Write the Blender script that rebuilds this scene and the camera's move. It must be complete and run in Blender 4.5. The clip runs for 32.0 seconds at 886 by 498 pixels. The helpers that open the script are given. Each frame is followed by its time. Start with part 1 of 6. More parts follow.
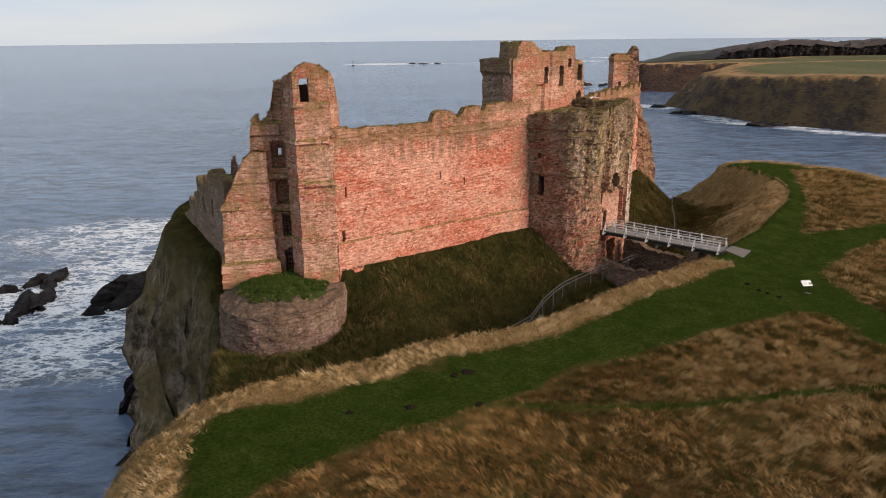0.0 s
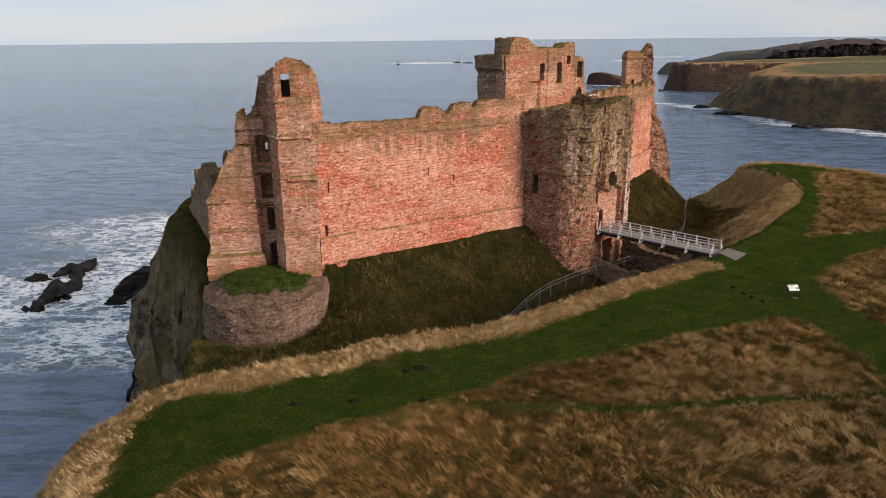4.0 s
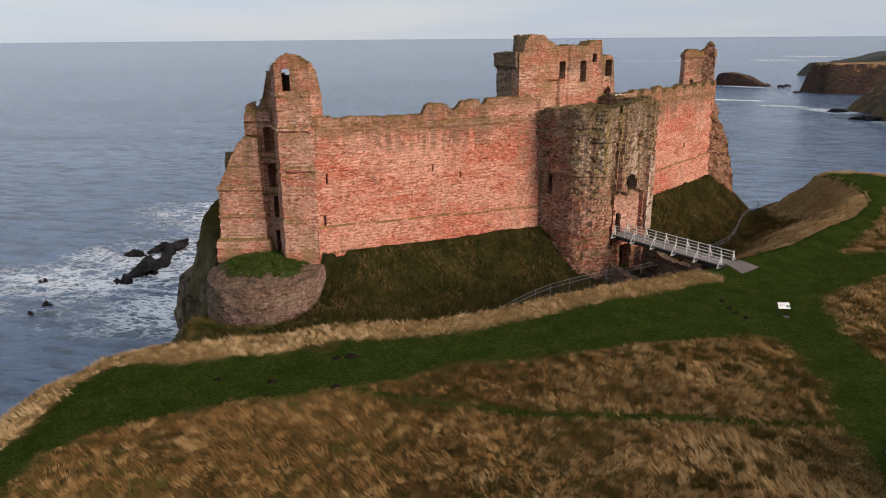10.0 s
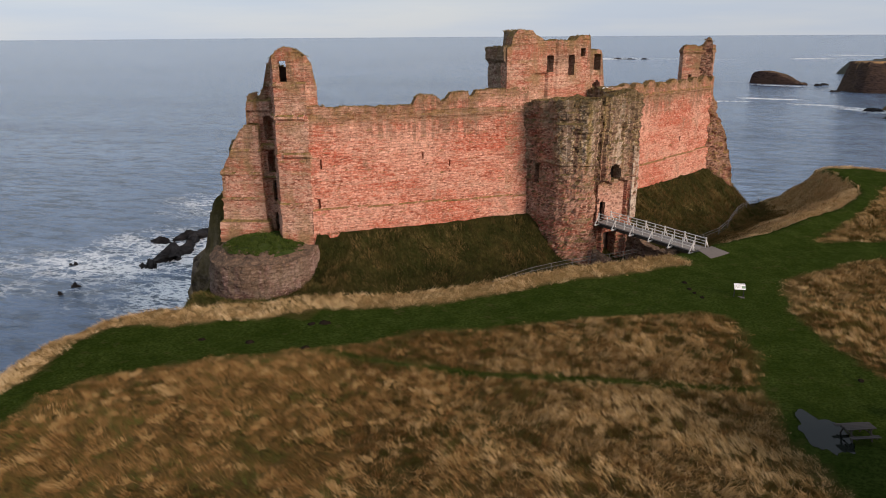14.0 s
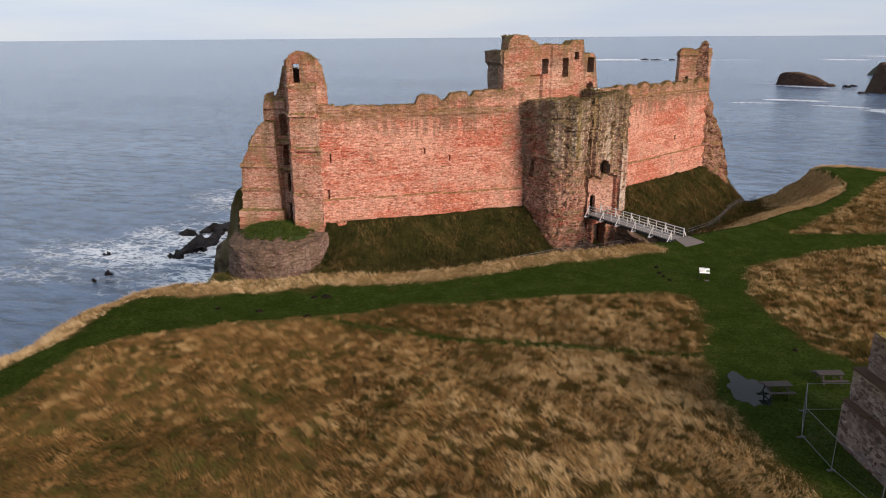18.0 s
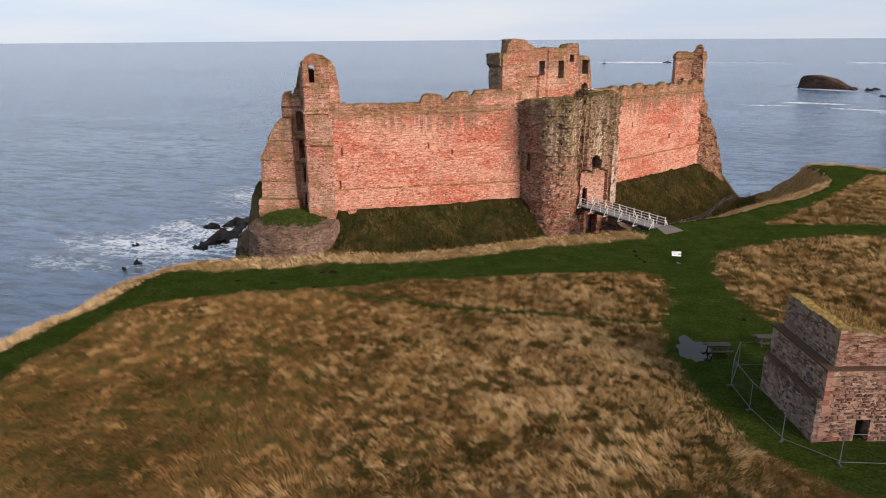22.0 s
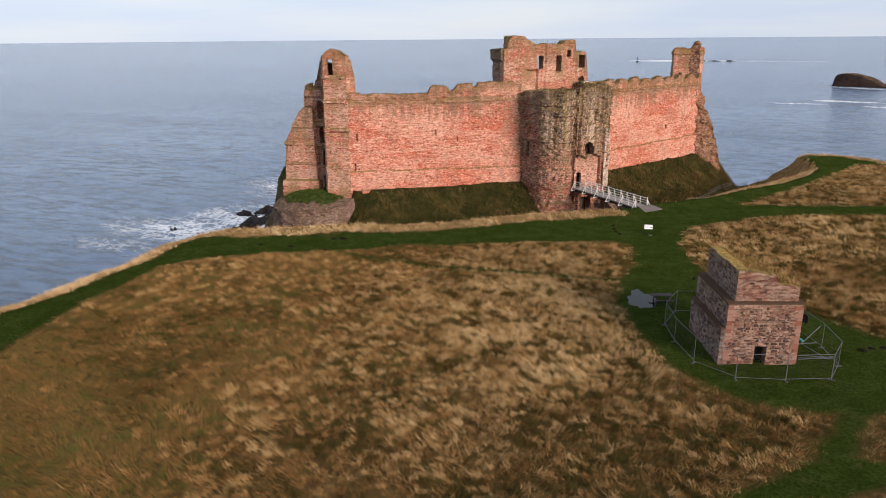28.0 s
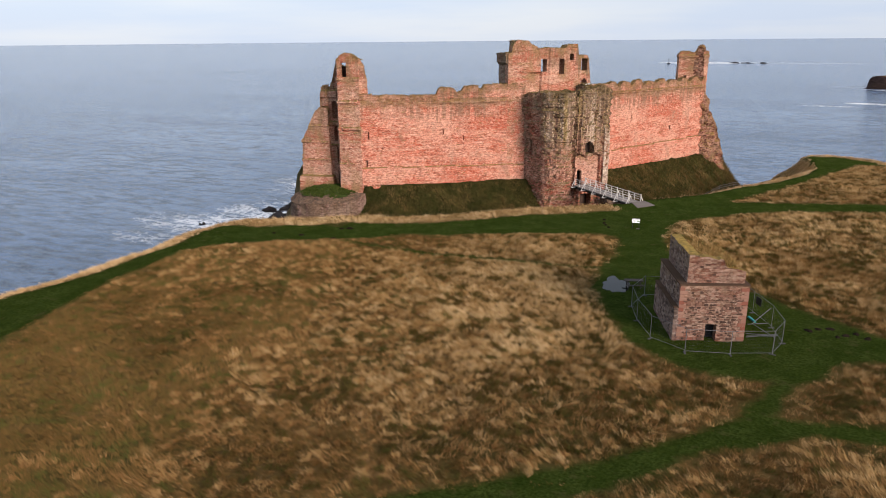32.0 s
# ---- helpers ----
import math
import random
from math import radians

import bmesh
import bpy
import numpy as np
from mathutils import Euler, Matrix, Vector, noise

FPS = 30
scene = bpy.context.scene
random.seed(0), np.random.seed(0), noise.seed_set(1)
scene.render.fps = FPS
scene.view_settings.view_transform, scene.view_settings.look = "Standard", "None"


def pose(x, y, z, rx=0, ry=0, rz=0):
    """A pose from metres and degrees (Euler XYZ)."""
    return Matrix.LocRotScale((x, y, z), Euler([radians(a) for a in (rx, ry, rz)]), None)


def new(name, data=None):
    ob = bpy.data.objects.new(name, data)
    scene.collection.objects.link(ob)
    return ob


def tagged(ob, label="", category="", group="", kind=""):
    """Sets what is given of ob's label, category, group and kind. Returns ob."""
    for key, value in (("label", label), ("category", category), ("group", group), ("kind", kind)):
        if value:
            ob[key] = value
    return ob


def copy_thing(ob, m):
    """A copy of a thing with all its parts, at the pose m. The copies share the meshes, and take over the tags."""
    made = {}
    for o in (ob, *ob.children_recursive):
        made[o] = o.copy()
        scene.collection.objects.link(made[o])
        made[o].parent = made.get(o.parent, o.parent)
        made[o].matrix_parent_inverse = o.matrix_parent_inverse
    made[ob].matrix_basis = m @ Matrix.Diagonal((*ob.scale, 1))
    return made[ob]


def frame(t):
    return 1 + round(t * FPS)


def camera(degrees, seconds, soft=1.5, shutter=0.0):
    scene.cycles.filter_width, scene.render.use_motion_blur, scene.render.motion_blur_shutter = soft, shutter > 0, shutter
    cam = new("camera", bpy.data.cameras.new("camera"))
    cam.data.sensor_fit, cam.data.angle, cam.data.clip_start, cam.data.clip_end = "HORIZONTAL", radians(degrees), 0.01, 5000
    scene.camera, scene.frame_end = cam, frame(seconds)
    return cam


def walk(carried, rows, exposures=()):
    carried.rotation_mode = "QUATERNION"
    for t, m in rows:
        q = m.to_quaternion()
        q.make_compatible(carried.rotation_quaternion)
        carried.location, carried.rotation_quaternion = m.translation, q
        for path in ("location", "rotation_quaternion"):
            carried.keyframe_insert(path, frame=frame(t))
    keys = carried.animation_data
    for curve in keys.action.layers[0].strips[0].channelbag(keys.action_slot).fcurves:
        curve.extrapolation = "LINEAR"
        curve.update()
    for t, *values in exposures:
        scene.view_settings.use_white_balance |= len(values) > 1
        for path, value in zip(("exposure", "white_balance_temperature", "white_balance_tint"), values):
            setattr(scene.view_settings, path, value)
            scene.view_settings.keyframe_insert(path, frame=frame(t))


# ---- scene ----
cam = camera(65.0, 32.0, soft=0.95)
METRES, EYE, TILT, LEAN, TURN = 62.0, 22.5, -16.9, 0.57, 0.0
ROWS = [
    (0.0, 0.0, 0.0, 0.0, 0.0, 0.0, -0.0),
    (0.5, 0.0097, 0.0013, -0.003, 0.29, -0.0, -0.09),
    (1.0, 0.0196, 0.0025, -0.0057, 0.31, -0.01, -0.1),
    (1.5, 0.0291, 0.0035, -0.0078, 0.37, 0.0, -0.13),
    (2.0, 0.0404, 0.004, -0.008, 0.36, -0.01, -0.13),
    (2.5, 0.0537, 0.0043, -0.0077, 0.35, -0.02, -0.16),
    (3.0, 0.0684, 0.0048, -0.0065, 0.44, -0.04, -0.22),
    (3.5, 0.0853, 0.0055, -0.005, 2.41, -0.09, -0.78),
    (4.0, 0.1037, 0.0067, -0.0034, 3.64, -0.1, -1.12),
    (4.5, 0.1218, 0.0076, -0.0018, 4.73, -0.15, -1.44),
    (6.5, 0.1966, 0.0152, 0.0073, 8.28, -0.38, -2.54),
    (7.0, 0.2151, 0.0176, 0.0083, 9.06, -0.41, -2.75),
    (7.5, 0.233, 0.0204, 0.009, 9.86, -0.46, -3.0),
    (8.0, 0.2502, 0.0233, 0.0088, 10.61, -0.49, -3.22),
    (8.5, 0.2693, 0.0263, 0.0076, 11.38, -0.53, -3.46),
    (9.0, 0.2876, 0.0288, 0.0063, 12.12, -0.57, -3.69),
    (9.5, 0.3043, 0.03, 0.0049, 12.75, -0.65, -3.92),
    (10.0, 0.3195, 0.029, 0.0031, 13.57, -0.75, -4.2),
    (10.5, 0.3342, 0.0266, 0.0005, 14.78, -0.85, -4.56),
    (11.0, 0.3485, 0.0225, -0.0018, 15.28, -0.92, -4.71),
    (11.5, 0.3621, 0.0179, -0.0037, 15.43, -0.96, -4.77),
    (12.0, 0.3747, 0.0132, -0.0061, 15.56, -0.98, -4.83),
    (12.5, 0.3871, 0.0069, -0.0082, 15.69, -1.04, -4.88),
    (13.0, 0.3987, -0.0001, -0.0107, 15.8, -1.07, -4.91),
    (13.5, 0.4097, -0.008, -0.0131, 15.99, -1.11, -4.97),
    (14.0, 0.4206, -0.0171, -0.0161, 16.3, -1.14, -5.06),
    (14.5, 0.4319, -0.0265, -0.0195, 16.59, -1.14, -5.12),
    (16.5, 0.4736, -0.0709, -0.0275, 17.64, -1.28, -5.44),
    (17.0, 0.4844, -0.0829, -0.0301, 17.93, -1.29, -5.51),
    (17.5, 0.4953, -0.095, -0.0322, 18.18, -1.29, -5.58),
    (18.0, 0.5059, -0.1075, -0.034, 18.43, -1.3, -5.64),
    (18.5, 0.5163, -0.1203, -0.0358, 18.7, -1.31, -5.72),
    (19.0, 0.5272, -0.1328, -0.0382, 18.98, -1.34, -5.8),
    (19.5, 0.5376, -0.1456, -0.0406, 19.25, -1.36, -5.88),
    (20.0, 0.5482, -0.1579, -0.0438, 19.53, -1.37, -5.95),
    (20.5, 0.5584, -0.1707, -0.0474, 19.82, -1.32, -6.06),
    (21.0, 0.5691, -0.1835, -0.0512, 20.07, -1.3, -6.12),
    (21.5, 0.579, -0.1963, -0.0555, 20.11, -1.3, -6.14),
    (22.0, 0.5887, -0.2086, -0.0602, 20.18, -1.3, -6.18),
    (22.5, 0.5982, -0.2214, -0.0648, 20.32, -1.29, -6.2),
    (23.0, 0.6074, -0.234, -0.0695, 20.45, -1.29, -6.23),
    (23.5, 0.6165, -0.2463, -0.0744, 20.59, -1.31, -6.27),
    (24.0, 0.626, -0.2589, -0.0787, 20.78, -1.35, -6.32),
    (24.5, 0.6357, -0.2708, -0.0827, 21.01, -1.37, -6.38),
    (25.0, 0.6457, -0.2822, -0.0855, 21.24, -1.41, -6.43),
    (25.5, 0.6567, -0.2919, -0.0885, 21.54, -1.46, -6.5),
    (27.5, 0.7022, -0.3264, -0.0988, 22.6, -1.7, -6.74),
    (28.0, 0.7136, -0.3344, -0.1022, 22.85, -1.69, -6.8),
    (28.5, 0.7255, -0.3426, -0.1055, 23.11, -1.68, -6.85),
    (29.0, 0.7378, -0.351, -0.1081, 23.35, -1.65, -6.9),
    (29.5, 0.7502, -0.3597, -0.1093, 23.59, -1.65, -6.96),
    (30.0, 0.7623, -0.3681, -0.1097, 23.88, -1.7, -7.05),
    (30.5, 0.7745, -0.3763, -0.11, 24.25, -1.77, -7.16),
    (31.0, 0.7867, -0.3844, -0.1107, 24.66, -1.83, -7.27),
    (31.5, 0.7989, -0.3927, -0.1122, 25.02, -1.86, -7.36),
    (32.0, 0.8113, -0.4007, -0.1144, 25.3, -1.87, -7.43),
]
EXPOSURES = [(0.0, 0.0, 6500, 10), (4.0, -0.02, 6500, 10), (9.0, -0.14, 6400, 10), (13.0, -0.17, 6350, 10), (19.0, 0.05, 6250, 11), (25.0, 0.14, 6200, 11), (32.0, 0.19, 6150, 11)]
walk(cam, [(t, pose(0, 0, EYE, TILT, LEAN, TURN) @ pose(METRES * x, METRES * y, METRES * z, 90 + pitch, roll, yaw)) for t, x, y, z, yaw, pitch, roll in ROWS], EXPOSURES)

# ---- light ----
SUN_FROM = Vector((0.89, -0.454, 0.0)).normalized()
SUN_ELEV = radians(21)
sun_data = bpy.data.lights.new("sun", "SUN")
sun_data.energy, sun_data.angle, sun_data.color = 4.7, radians(25), (1.0, 0.77, 0.62)
sun = new("sun", sun_data)
sun_way = Vector((SUN_FROM.x * math.cos(SUN_ELEV), SUN_FROM.y * math.cos(SUN_ELEV), math.sin(SUN_ELEV)))
sun.matrix_world = Matrix.Translation((60, -60, 60)) @ (-sun_way).to_track_quat("-Z", "Y").to_matrix().to_4x4()

world = bpy.data.worlds.new("world")
scene.world = world
world.use_nodes = True
wn, wl = world.node_tree.nodes, world.node_tree.links
wn.clear()
w_out, w_bg = wn.new("ShaderNodeOutputWorld"), wn.new("ShaderNodeBackground")
w_sky, w_mix, w_tc, w_map = wn.new("ShaderNodeTexSky"), wn.new("ShaderNodeMix"), wn.new("ShaderNodeTexCoord"), wn.new("ShaderNodeMapping")
w_noise, w_ramp, w_col = wn.new("ShaderNodeTexNoise"), wn.new("ShaderNodeValToRGB"), wn.new("ShaderNodeMix")
w_sky.sky_type, w_sky.sun_disc = "NISHITA", False
w_sky.sun_elevation, w_sky.sun_rotation = SUN_ELEV, math.atan2(SUN_FROM.x, SUN_FROM.y)
w_mix.data_type = w_col.data_type = "RGBA"
w_map.inputs["Scale"].default_value = (1.0, 1.0, 9.0)
w_noise.inputs["Scale"].default_value, w_noise.inputs["Detail"].default_value = 2.6, 5.0
w_ramp.color_ramp.elements[0].position, w_ramp.color_ramp.elements[1].position = 0.38, 0.66
wl.new(w_tc.outputs["Generated"], w_map.inputs["Vector"])
wl.new(w_map.outputs["Vector"], w_noise.inputs["Vector"])
wl.new(w_noise.outputs["Fac"], w_ramp.inputs["Fac"])
wl.new(w_ramp.outputs["Color"], w_col.inputs["Factor"])
w_col.inputs["A"].default_value = (6.5, 7.2, 8.4, 1)
w_col.inputs["B"].default_value = (7.8, 8.0, 8.3, 1)
w_mix.inputs["Factor"].default_value = 0.86
wl.new(w_sky.outputs["Color"], w_mix.inputs["A"])
wl.new(w_col.outputs["Result"], w_mix.inputs["B"])
# the cloud is a little thinner to the west
w_sep, w_rng, w_mul = wn.new("ShaderNodeSeparateXYZ"), wn.new("ShaderNodeMapRange"), wn.new("ShaderNodeVectorMath")
w_rng.inputs["From Min"].default_value, w_rng.inputs["From Max"].default_value = -0.7, 0.7
w_rng.inputs["To Min"].default_value, w_rng.inputs["To Max"].default_value = 1.08, 0.92
w_mul.operation = "SCALE"
wl.new(w_tc.outputs["Generated"], w_sep.inputs[0])
wl.new(w_sep.outputs["X"], w_rng.inputs["Value"])
wl.new(w_mix.outputs["Result"], w_mul.inputs[0])
wl.new(w_rng.outputs["Result"], w_mul.inputs["Scale"])
wl.new(w_mul.outputs["Vector"], w_bg.inputs["Color"])
w_bg.inputs["Strength"].default_value = 0.094
wl.new(w_bg.outputs["Background"], w_out.inputs["Surface"])


# ---- materials ----
class Nodes:
    """A short hand for building a node material."""

    def __init__(self, name, rough=0.9, spec=0.2):
        self.mat = bpy.data.materials.new(name)
        self.mat.use_nodes = True
        self.n, self.l = self.mat.node_tree.nodes, self.mat.node_tree.links
        self.b = self.n["Principled BSDF"]
        self.b.inputs["Roughness"].default_value = rough
        self.b.inputs["Specular IOR Level"].default_value = spec

    def add(self, kind, **values):
        node = self.n.new("ShaderNode" + kind)
        for key, value in values.items():
            node.inputs[key.replace("_", " ")].default_value = value
        return node

    def put(self, socket, value):
        if isinstance(value, bpy.types.NodeSocket):
            self.l.new(value, socket)
        else:
            socket.default_value = value

    def pos(self, scale=(1, 1, 1), uv=False):
        source = self.add("UVMap").outputs["UV"] if uv else self.add("NewGeometry").outputs["Position"]
        m = self.add("Mapping", Scale=scale)
        self.l.new(source, m.inputs["Vector"])
        return m.outputs["Vector"]

    def noise(self, scale, vec=None, detail=4.0, rough=0.6, out="Fac"):
        t = self.add("TexNoise", Scale=scale, Detail=detail, Roughness=rough)
        self.l.new(vec if vec is not None else self.pos(), t.inputs["Vector"])
        return t.outputs[out]

    def ramp(self, value, *stops):
        r = self.add("ValToRGB")
        e = r.color_ramp.elements
        while len(e) < len(stops):
            e.new(0.5)
        for el, (p, c) in zip(e, stops):
            el.position = p
            el.color = (c, c, c, 1) if isinstance(c, (int, float)) else (*c, 1)
        self.put(r.inputs["Fac"], value)
        return r.outputs["Color"]

    def mix(self, fac, a, b, kind="MIX"):
        m = self.n.new("ShaderNodeMix")
        m.data_type, m.blend_type = "RGBA", kind
        self.put(m.inputs["Factor"], fac)
        for key, v in (("A", a), ("B", b)):
            self.put(m.inputs[key], (*v, 1) if isinstance(v, tuple) and len(v) == 3 else v)
        return m.outputs["Result"]

    def math(self, op, a, b=0.0, clamp=False):
        m = self.n.new("ShaderNodeMath")
        m.operation, m.use_clamp = op, clamp
        self.put(m.inputs[0], a), self.put(m.inputs[1], b)
        return m.outputs[0]

    def attr(self, name):
        a = self.n.new("ShaderNodeAttribute")
        a.attribute_name = name
        return a.outputs["Fac"]

    def axis(self, source, which):
        s = self.add("SeparateXYZ")
        self.l.new(source, s.inputs[0])
        return s.outputs[which]

    def bump(self, height, dist, strength=1.0, after=None):
        b = self.add("Bump", Distance=dist, Strength=strength)
        self.l.new(height, b.inputs["Height"])
        if after is not None:
            self.l.new(after, b.inputs["Normal"])
        self.l.new(b.outputs["Normal"], self.b.inputs["Normal"])
        return b.outputs["Normal"]

    def color(self, c):
        self.put(self.b.inputs["Base Color"], (*c, 1) if isinstance(c, tuple) and len(c) == 3 else c)
        return self.mat


def stone(name, tones, mortar, moss=(0.19, 0.122, 0.05), grey=0.0, bands=0.0, streak=0.6, block=(0.42, 0.21), low_red=False, lichen=(0.20, 0.19, 0.13), pits=0.75, parapet=0.0, chips=0.75, rubble=0.5, edge_growth=0.7):
    """Coursed rubble: stones in uneven courses, banded colour, weather streaks below the wall head, growth on the tops."""
    s = Nodes(name, 0.95, 0.03)
    uv = s.pos(uv=True)
    warp = s.add("VectorMath")
    warp.operation = "MULTIPLY_ADD"
    s.l.new(s.noise(1.3, uv, 2.0, 0.5, "Color"), warp.inputs[0])
    warp.inputs[1].default_value = (0.34, 0.085, 0)
    s.l.new(uv, warp.inputs[2])
    brick = s.add("TexBrick", Scale=1.0, Mortar_Size=0.022, Mortar_Smooth=0.6, Brick_Width=block[0], Row_Height=block[1], Bias=0.0)
    brick.inputs["Color1"].default_value, brick.inputs["Color2"].default_value, brick.inputs["Mortar"].default_value = (0, 0, 0, 1), (1, 1, 1, 1), (0.5, 0.5, 0.5, 1)
    s.l.new(warp.outputs[0], brick.inputs["Vector"])
    large = s.add("TexBrick", Scale=1.0, Mortar_Size=0.03, Mortar_Smooth=0.5, Brick_Width=block[0] * 1.75, Row_Height=block[1] * 1.6, Bias=0.0)
    large.inputs["Color1"].default_value, large.inputs["Color2"].default_value, large.inputs["Mortar"].default_value = (0, 0, 0, 1), (1, 1, 1, 1), (0.5, 0.5, 0.5, 1)
    large.offset = 0.37
    s.l.new(warp.outputs[0], large.inputs["Vector"])
    vor = s.add("TexVoronoi", Scale=1.0)
    vm = s.add("Mapping", Scale=(1.5, 4.6, 1.0))
    s.l.new(warp.outputs[0], vm.inputs["Vector"]), s.l.new(vm.outputs[0], vor.inputs["Vector"])
    which = s.ramp(s.noise(0.55, s.pos((0.35, 1.3, 1), True), 3, 0.6), (0.44, 0.0), (0.50, 1.0))
    coursed = s.mix(which, s.axis(brick.outputs["Color"], 0), s.axis(large.outputs["Color"], 0))
    cell = s.axis(s.mix(rubble, coursed, s.axis(vor.outputs["Color"], 0)), 0)
    joint = s.axis(s.mix(which, brick.outputs["Fac"], large.outputs["Fac"]), 0)
    a, b, c = tones
    dark = (c[0] * 0.52, c[1] * 0.44, c[2] * 0.44)
    pale = (min(b[0] * 1.22, 0.8), min(b[1] * 1.38, 0.8), min(b[2] * 1.45, 0.8))
    col = s.ramp(cell, (0.10, dark), (0.30, a), (0.62, b), (0.90, pale))
    col = s.mix(s.ramp(s.noise(0.42, s.pos((0.5, 1.6, 1), True), 5, 0.62), (0.46, 0.0), (0.64, 0.9)), col, c)
    patch = s.noise(0.17, s.pos((0.55, 1.0, 1), True), 5, 0.62)
    col = s.mix(s.ramp(patch, (0.51, 0.0), (0.59, 0.8)), col, s.mix(cell, (c[0] * 0.8, c[1] * 0.7, c[2] * 0.65), (c[0] * 1.15, c[1] * 1.25, c[2] * 1.25)))
    col = s.mix(s.ramp(patch, (0.40, 0.75), (0.49, 0.0)), col, s.mix(cell, (b[0] * 0.85, b[1] * 0.95, b[2] * 0.9), pale))
    lime = s.ramp(s.noise(0.9, s.pos((0.5, 1.4, 1), True), 3, 0.6), (0.42, 0.0), (0.58, 1.0))
    col = s.mix(s.math("MULTIPLY", joint, 0.72 * (1 - rubble) + 0.2), col, s.mix(lime, (c[0] * 0.42, c[1] * 0.40, c[2] * 0.42), mortar))
    small = s.add("TexVoronoi", Scale=1.0)
    sm = s.add("Mapping", Scale=(3.0, 5.6, 1.0))
    s.l.new(warp.outputs[0], sm.inputs["Vector"]), s.l.new(sm.outputs[0], small.inputs["Vector"])
    bit = s.axis(small.outputs["Color"], 1)
    col = s.mix(s.ramp(bit, (0.17, pits), (0.24, 0.0)), col, (c[0] * 0.30, c[1] * 0.30, c[2] * 0.34))
    col = s.mix(s.ramp(bit, (0.86, 0.0), (0.92, 0.55)), col, pale)
    band = s.noise(1.0, s.pos((0.05, 1.5, 1), True), 3, 0.6)
    col = s.mix(s.ramp(band, (0.52, 0.0), (0.66, 0.4)), col, mortar)
    if grey > 0.3:
        belt = s.noise(1.0, s.pos((0.07, 0.40, 1), True), 4, 0.6)
        col = s.mix(s.ramp(belt, (0.53, 0.0), (0.61, 0.75)), col, s.mix(cell, (c[0] * 0.9, c[1] * 0.85, c[2] * 0.85), (c[0] * 1.25, c[1] * 1.3, c[2] * 1.3)))
        belt = s.noise(1.0, s.pos((0.16, 0.85, 1), True), 5, 0.65)
        col = s.mix(s.ramp(belt, (0.55, 0.0), (0.64, 0.65)), col, s.mix(cell, (lichen[0] * 0.55, lichen[1] * 0.6, lichen[2] * 0.5), (lichen[0] * 1.1, lichen[1] * 1.1, lichen[2] * 0.9)))
    pock = s.noise(4.5, s.pos((0.7, 1.8, 1), True), 3, 0.7)
    col = s.mix(s.ramp(pock, (0.30, 0.85), (0.41, 0.0)), col, (c[0] * 0.25, c[1] * 0.25, c[2] * 0.3))
    chip = s.noise(3.2, s.pos((0.8, 1.7, 1), True), 4, 0.75)
    col = s.mix(s.ramp(chip, (0.50, 0.0), (0.64, chips)), col, (mortar[0] * 1.2, mortar[1] * 1.2, mortar[2] * 1.2))
    if grey > 0:
        blotch = s.ramp(s.noise(0.35, s.pos((1, 0.55, 1), True), 5, 0.65), (0.60 - 0.34 * grey, 0.0), (0.78 - 0.34 * grey, 1.0))
        if low_red:
            high = s.ramp(s.math("ADD", s.math("MULTIPLY", s.axis(uv, 1), 0.11), s.math("MULTIPLY", s.noise(0.5, uv), 0.5)), (0.42, 0.0), (0.80, 1.0))
            blotch = s.math("MULTIPLY", blotch, high)
        fine = s.mix(s.noise(3.0, uv, 4, 0.7), (lichen[0] * 0.45, lichen[1] * 0.42, lichen[2] * 0.42), (lichen[0] * 1.5, lichen[1] * 1.5, lichen[2] * 1.45))
        col = s.mix(s.math("MULTIPLY", blotch, 0.9), col, fine)
    if bands > 0:
        fall = s.noise(1.0, s.pos((0.85, 0.03, 1), True), 2, 0.5)
        thin = s.noise(1.0, s.pos((3.6, 0.10, 1), True), 3, 0.6)
        mottled = s.noise(2.4, s.pos((1, 0.8, 1), True), 5, 0.75)
        band_col = s.ramp(s.math("ADD", s.math("MULTIPLY", fall, 0.62), s.math("MULTIPLY", mottled, 0.38)), (0.38, (0.055, 0.042, 0.03)), (0.43, (0.29, 0.215, 0.135)), (0.47, (0.40, 0.30, 0.125)), (0.515, (0.63, 0.54, 0.41)), (0.55, (0.39, 0.285, 0.19)), (0.61, (0.15, 0.11, 0.075)))
        band_col = s.mix(s.ramp(thin, (0.56, 0.0), (0.68, 0.8)), band_col, (0.055, 0.04, 0.03))
        band_col = s.mix(s.ramp(bit, (0.24, 0.65), (0.34, 0.0)), band_col, (0.05, 0.036, 0.028))
        seam = s.add("TexVoronoi", Scale=1.0)
        seam.feature = "DISTANCE_TO_EDGE"
        sv = s.add("Mapping", Scale=(2.2, 3.3, 1.0))
        s.l.new(warp.outputs[0], sv.inputs["Vector"]), s.l.new(sv.outputs[0], seam.inputs["Vector"])
        band_col = s.mix(1.0, band_col, s.ramp(seam.outputs["Distance"], (0.02, 0.34), (0.13, 1.0)), "MULTIPLY")
        wash = s.noise(1.0, s.pos((1.25, 0.025, 1), True), 3, 0.6)
        band_col = s.mix(s.math("MULTIPLY", s.ramp(wash, (0.55, 0.0), (0.62, 0.85)), s.ramp(mottled, (0.38, 0.25), (0.52, 1.0))), band_col, (0.58, 0.51, 0.41))
        wash = s.noise(1.0, s.pos((0.95, 0.02, 7), True), 2, 0.5)
        band_col = s.mix(s.math("MULTIPLY", s.ramp(wash, (0.57, 0.0), (0.64, 0.8)), s.ramp(mottled, (0.40, 0.3), (0.52, 1.0))), band_col, (0.27, 0.215, 0.055))
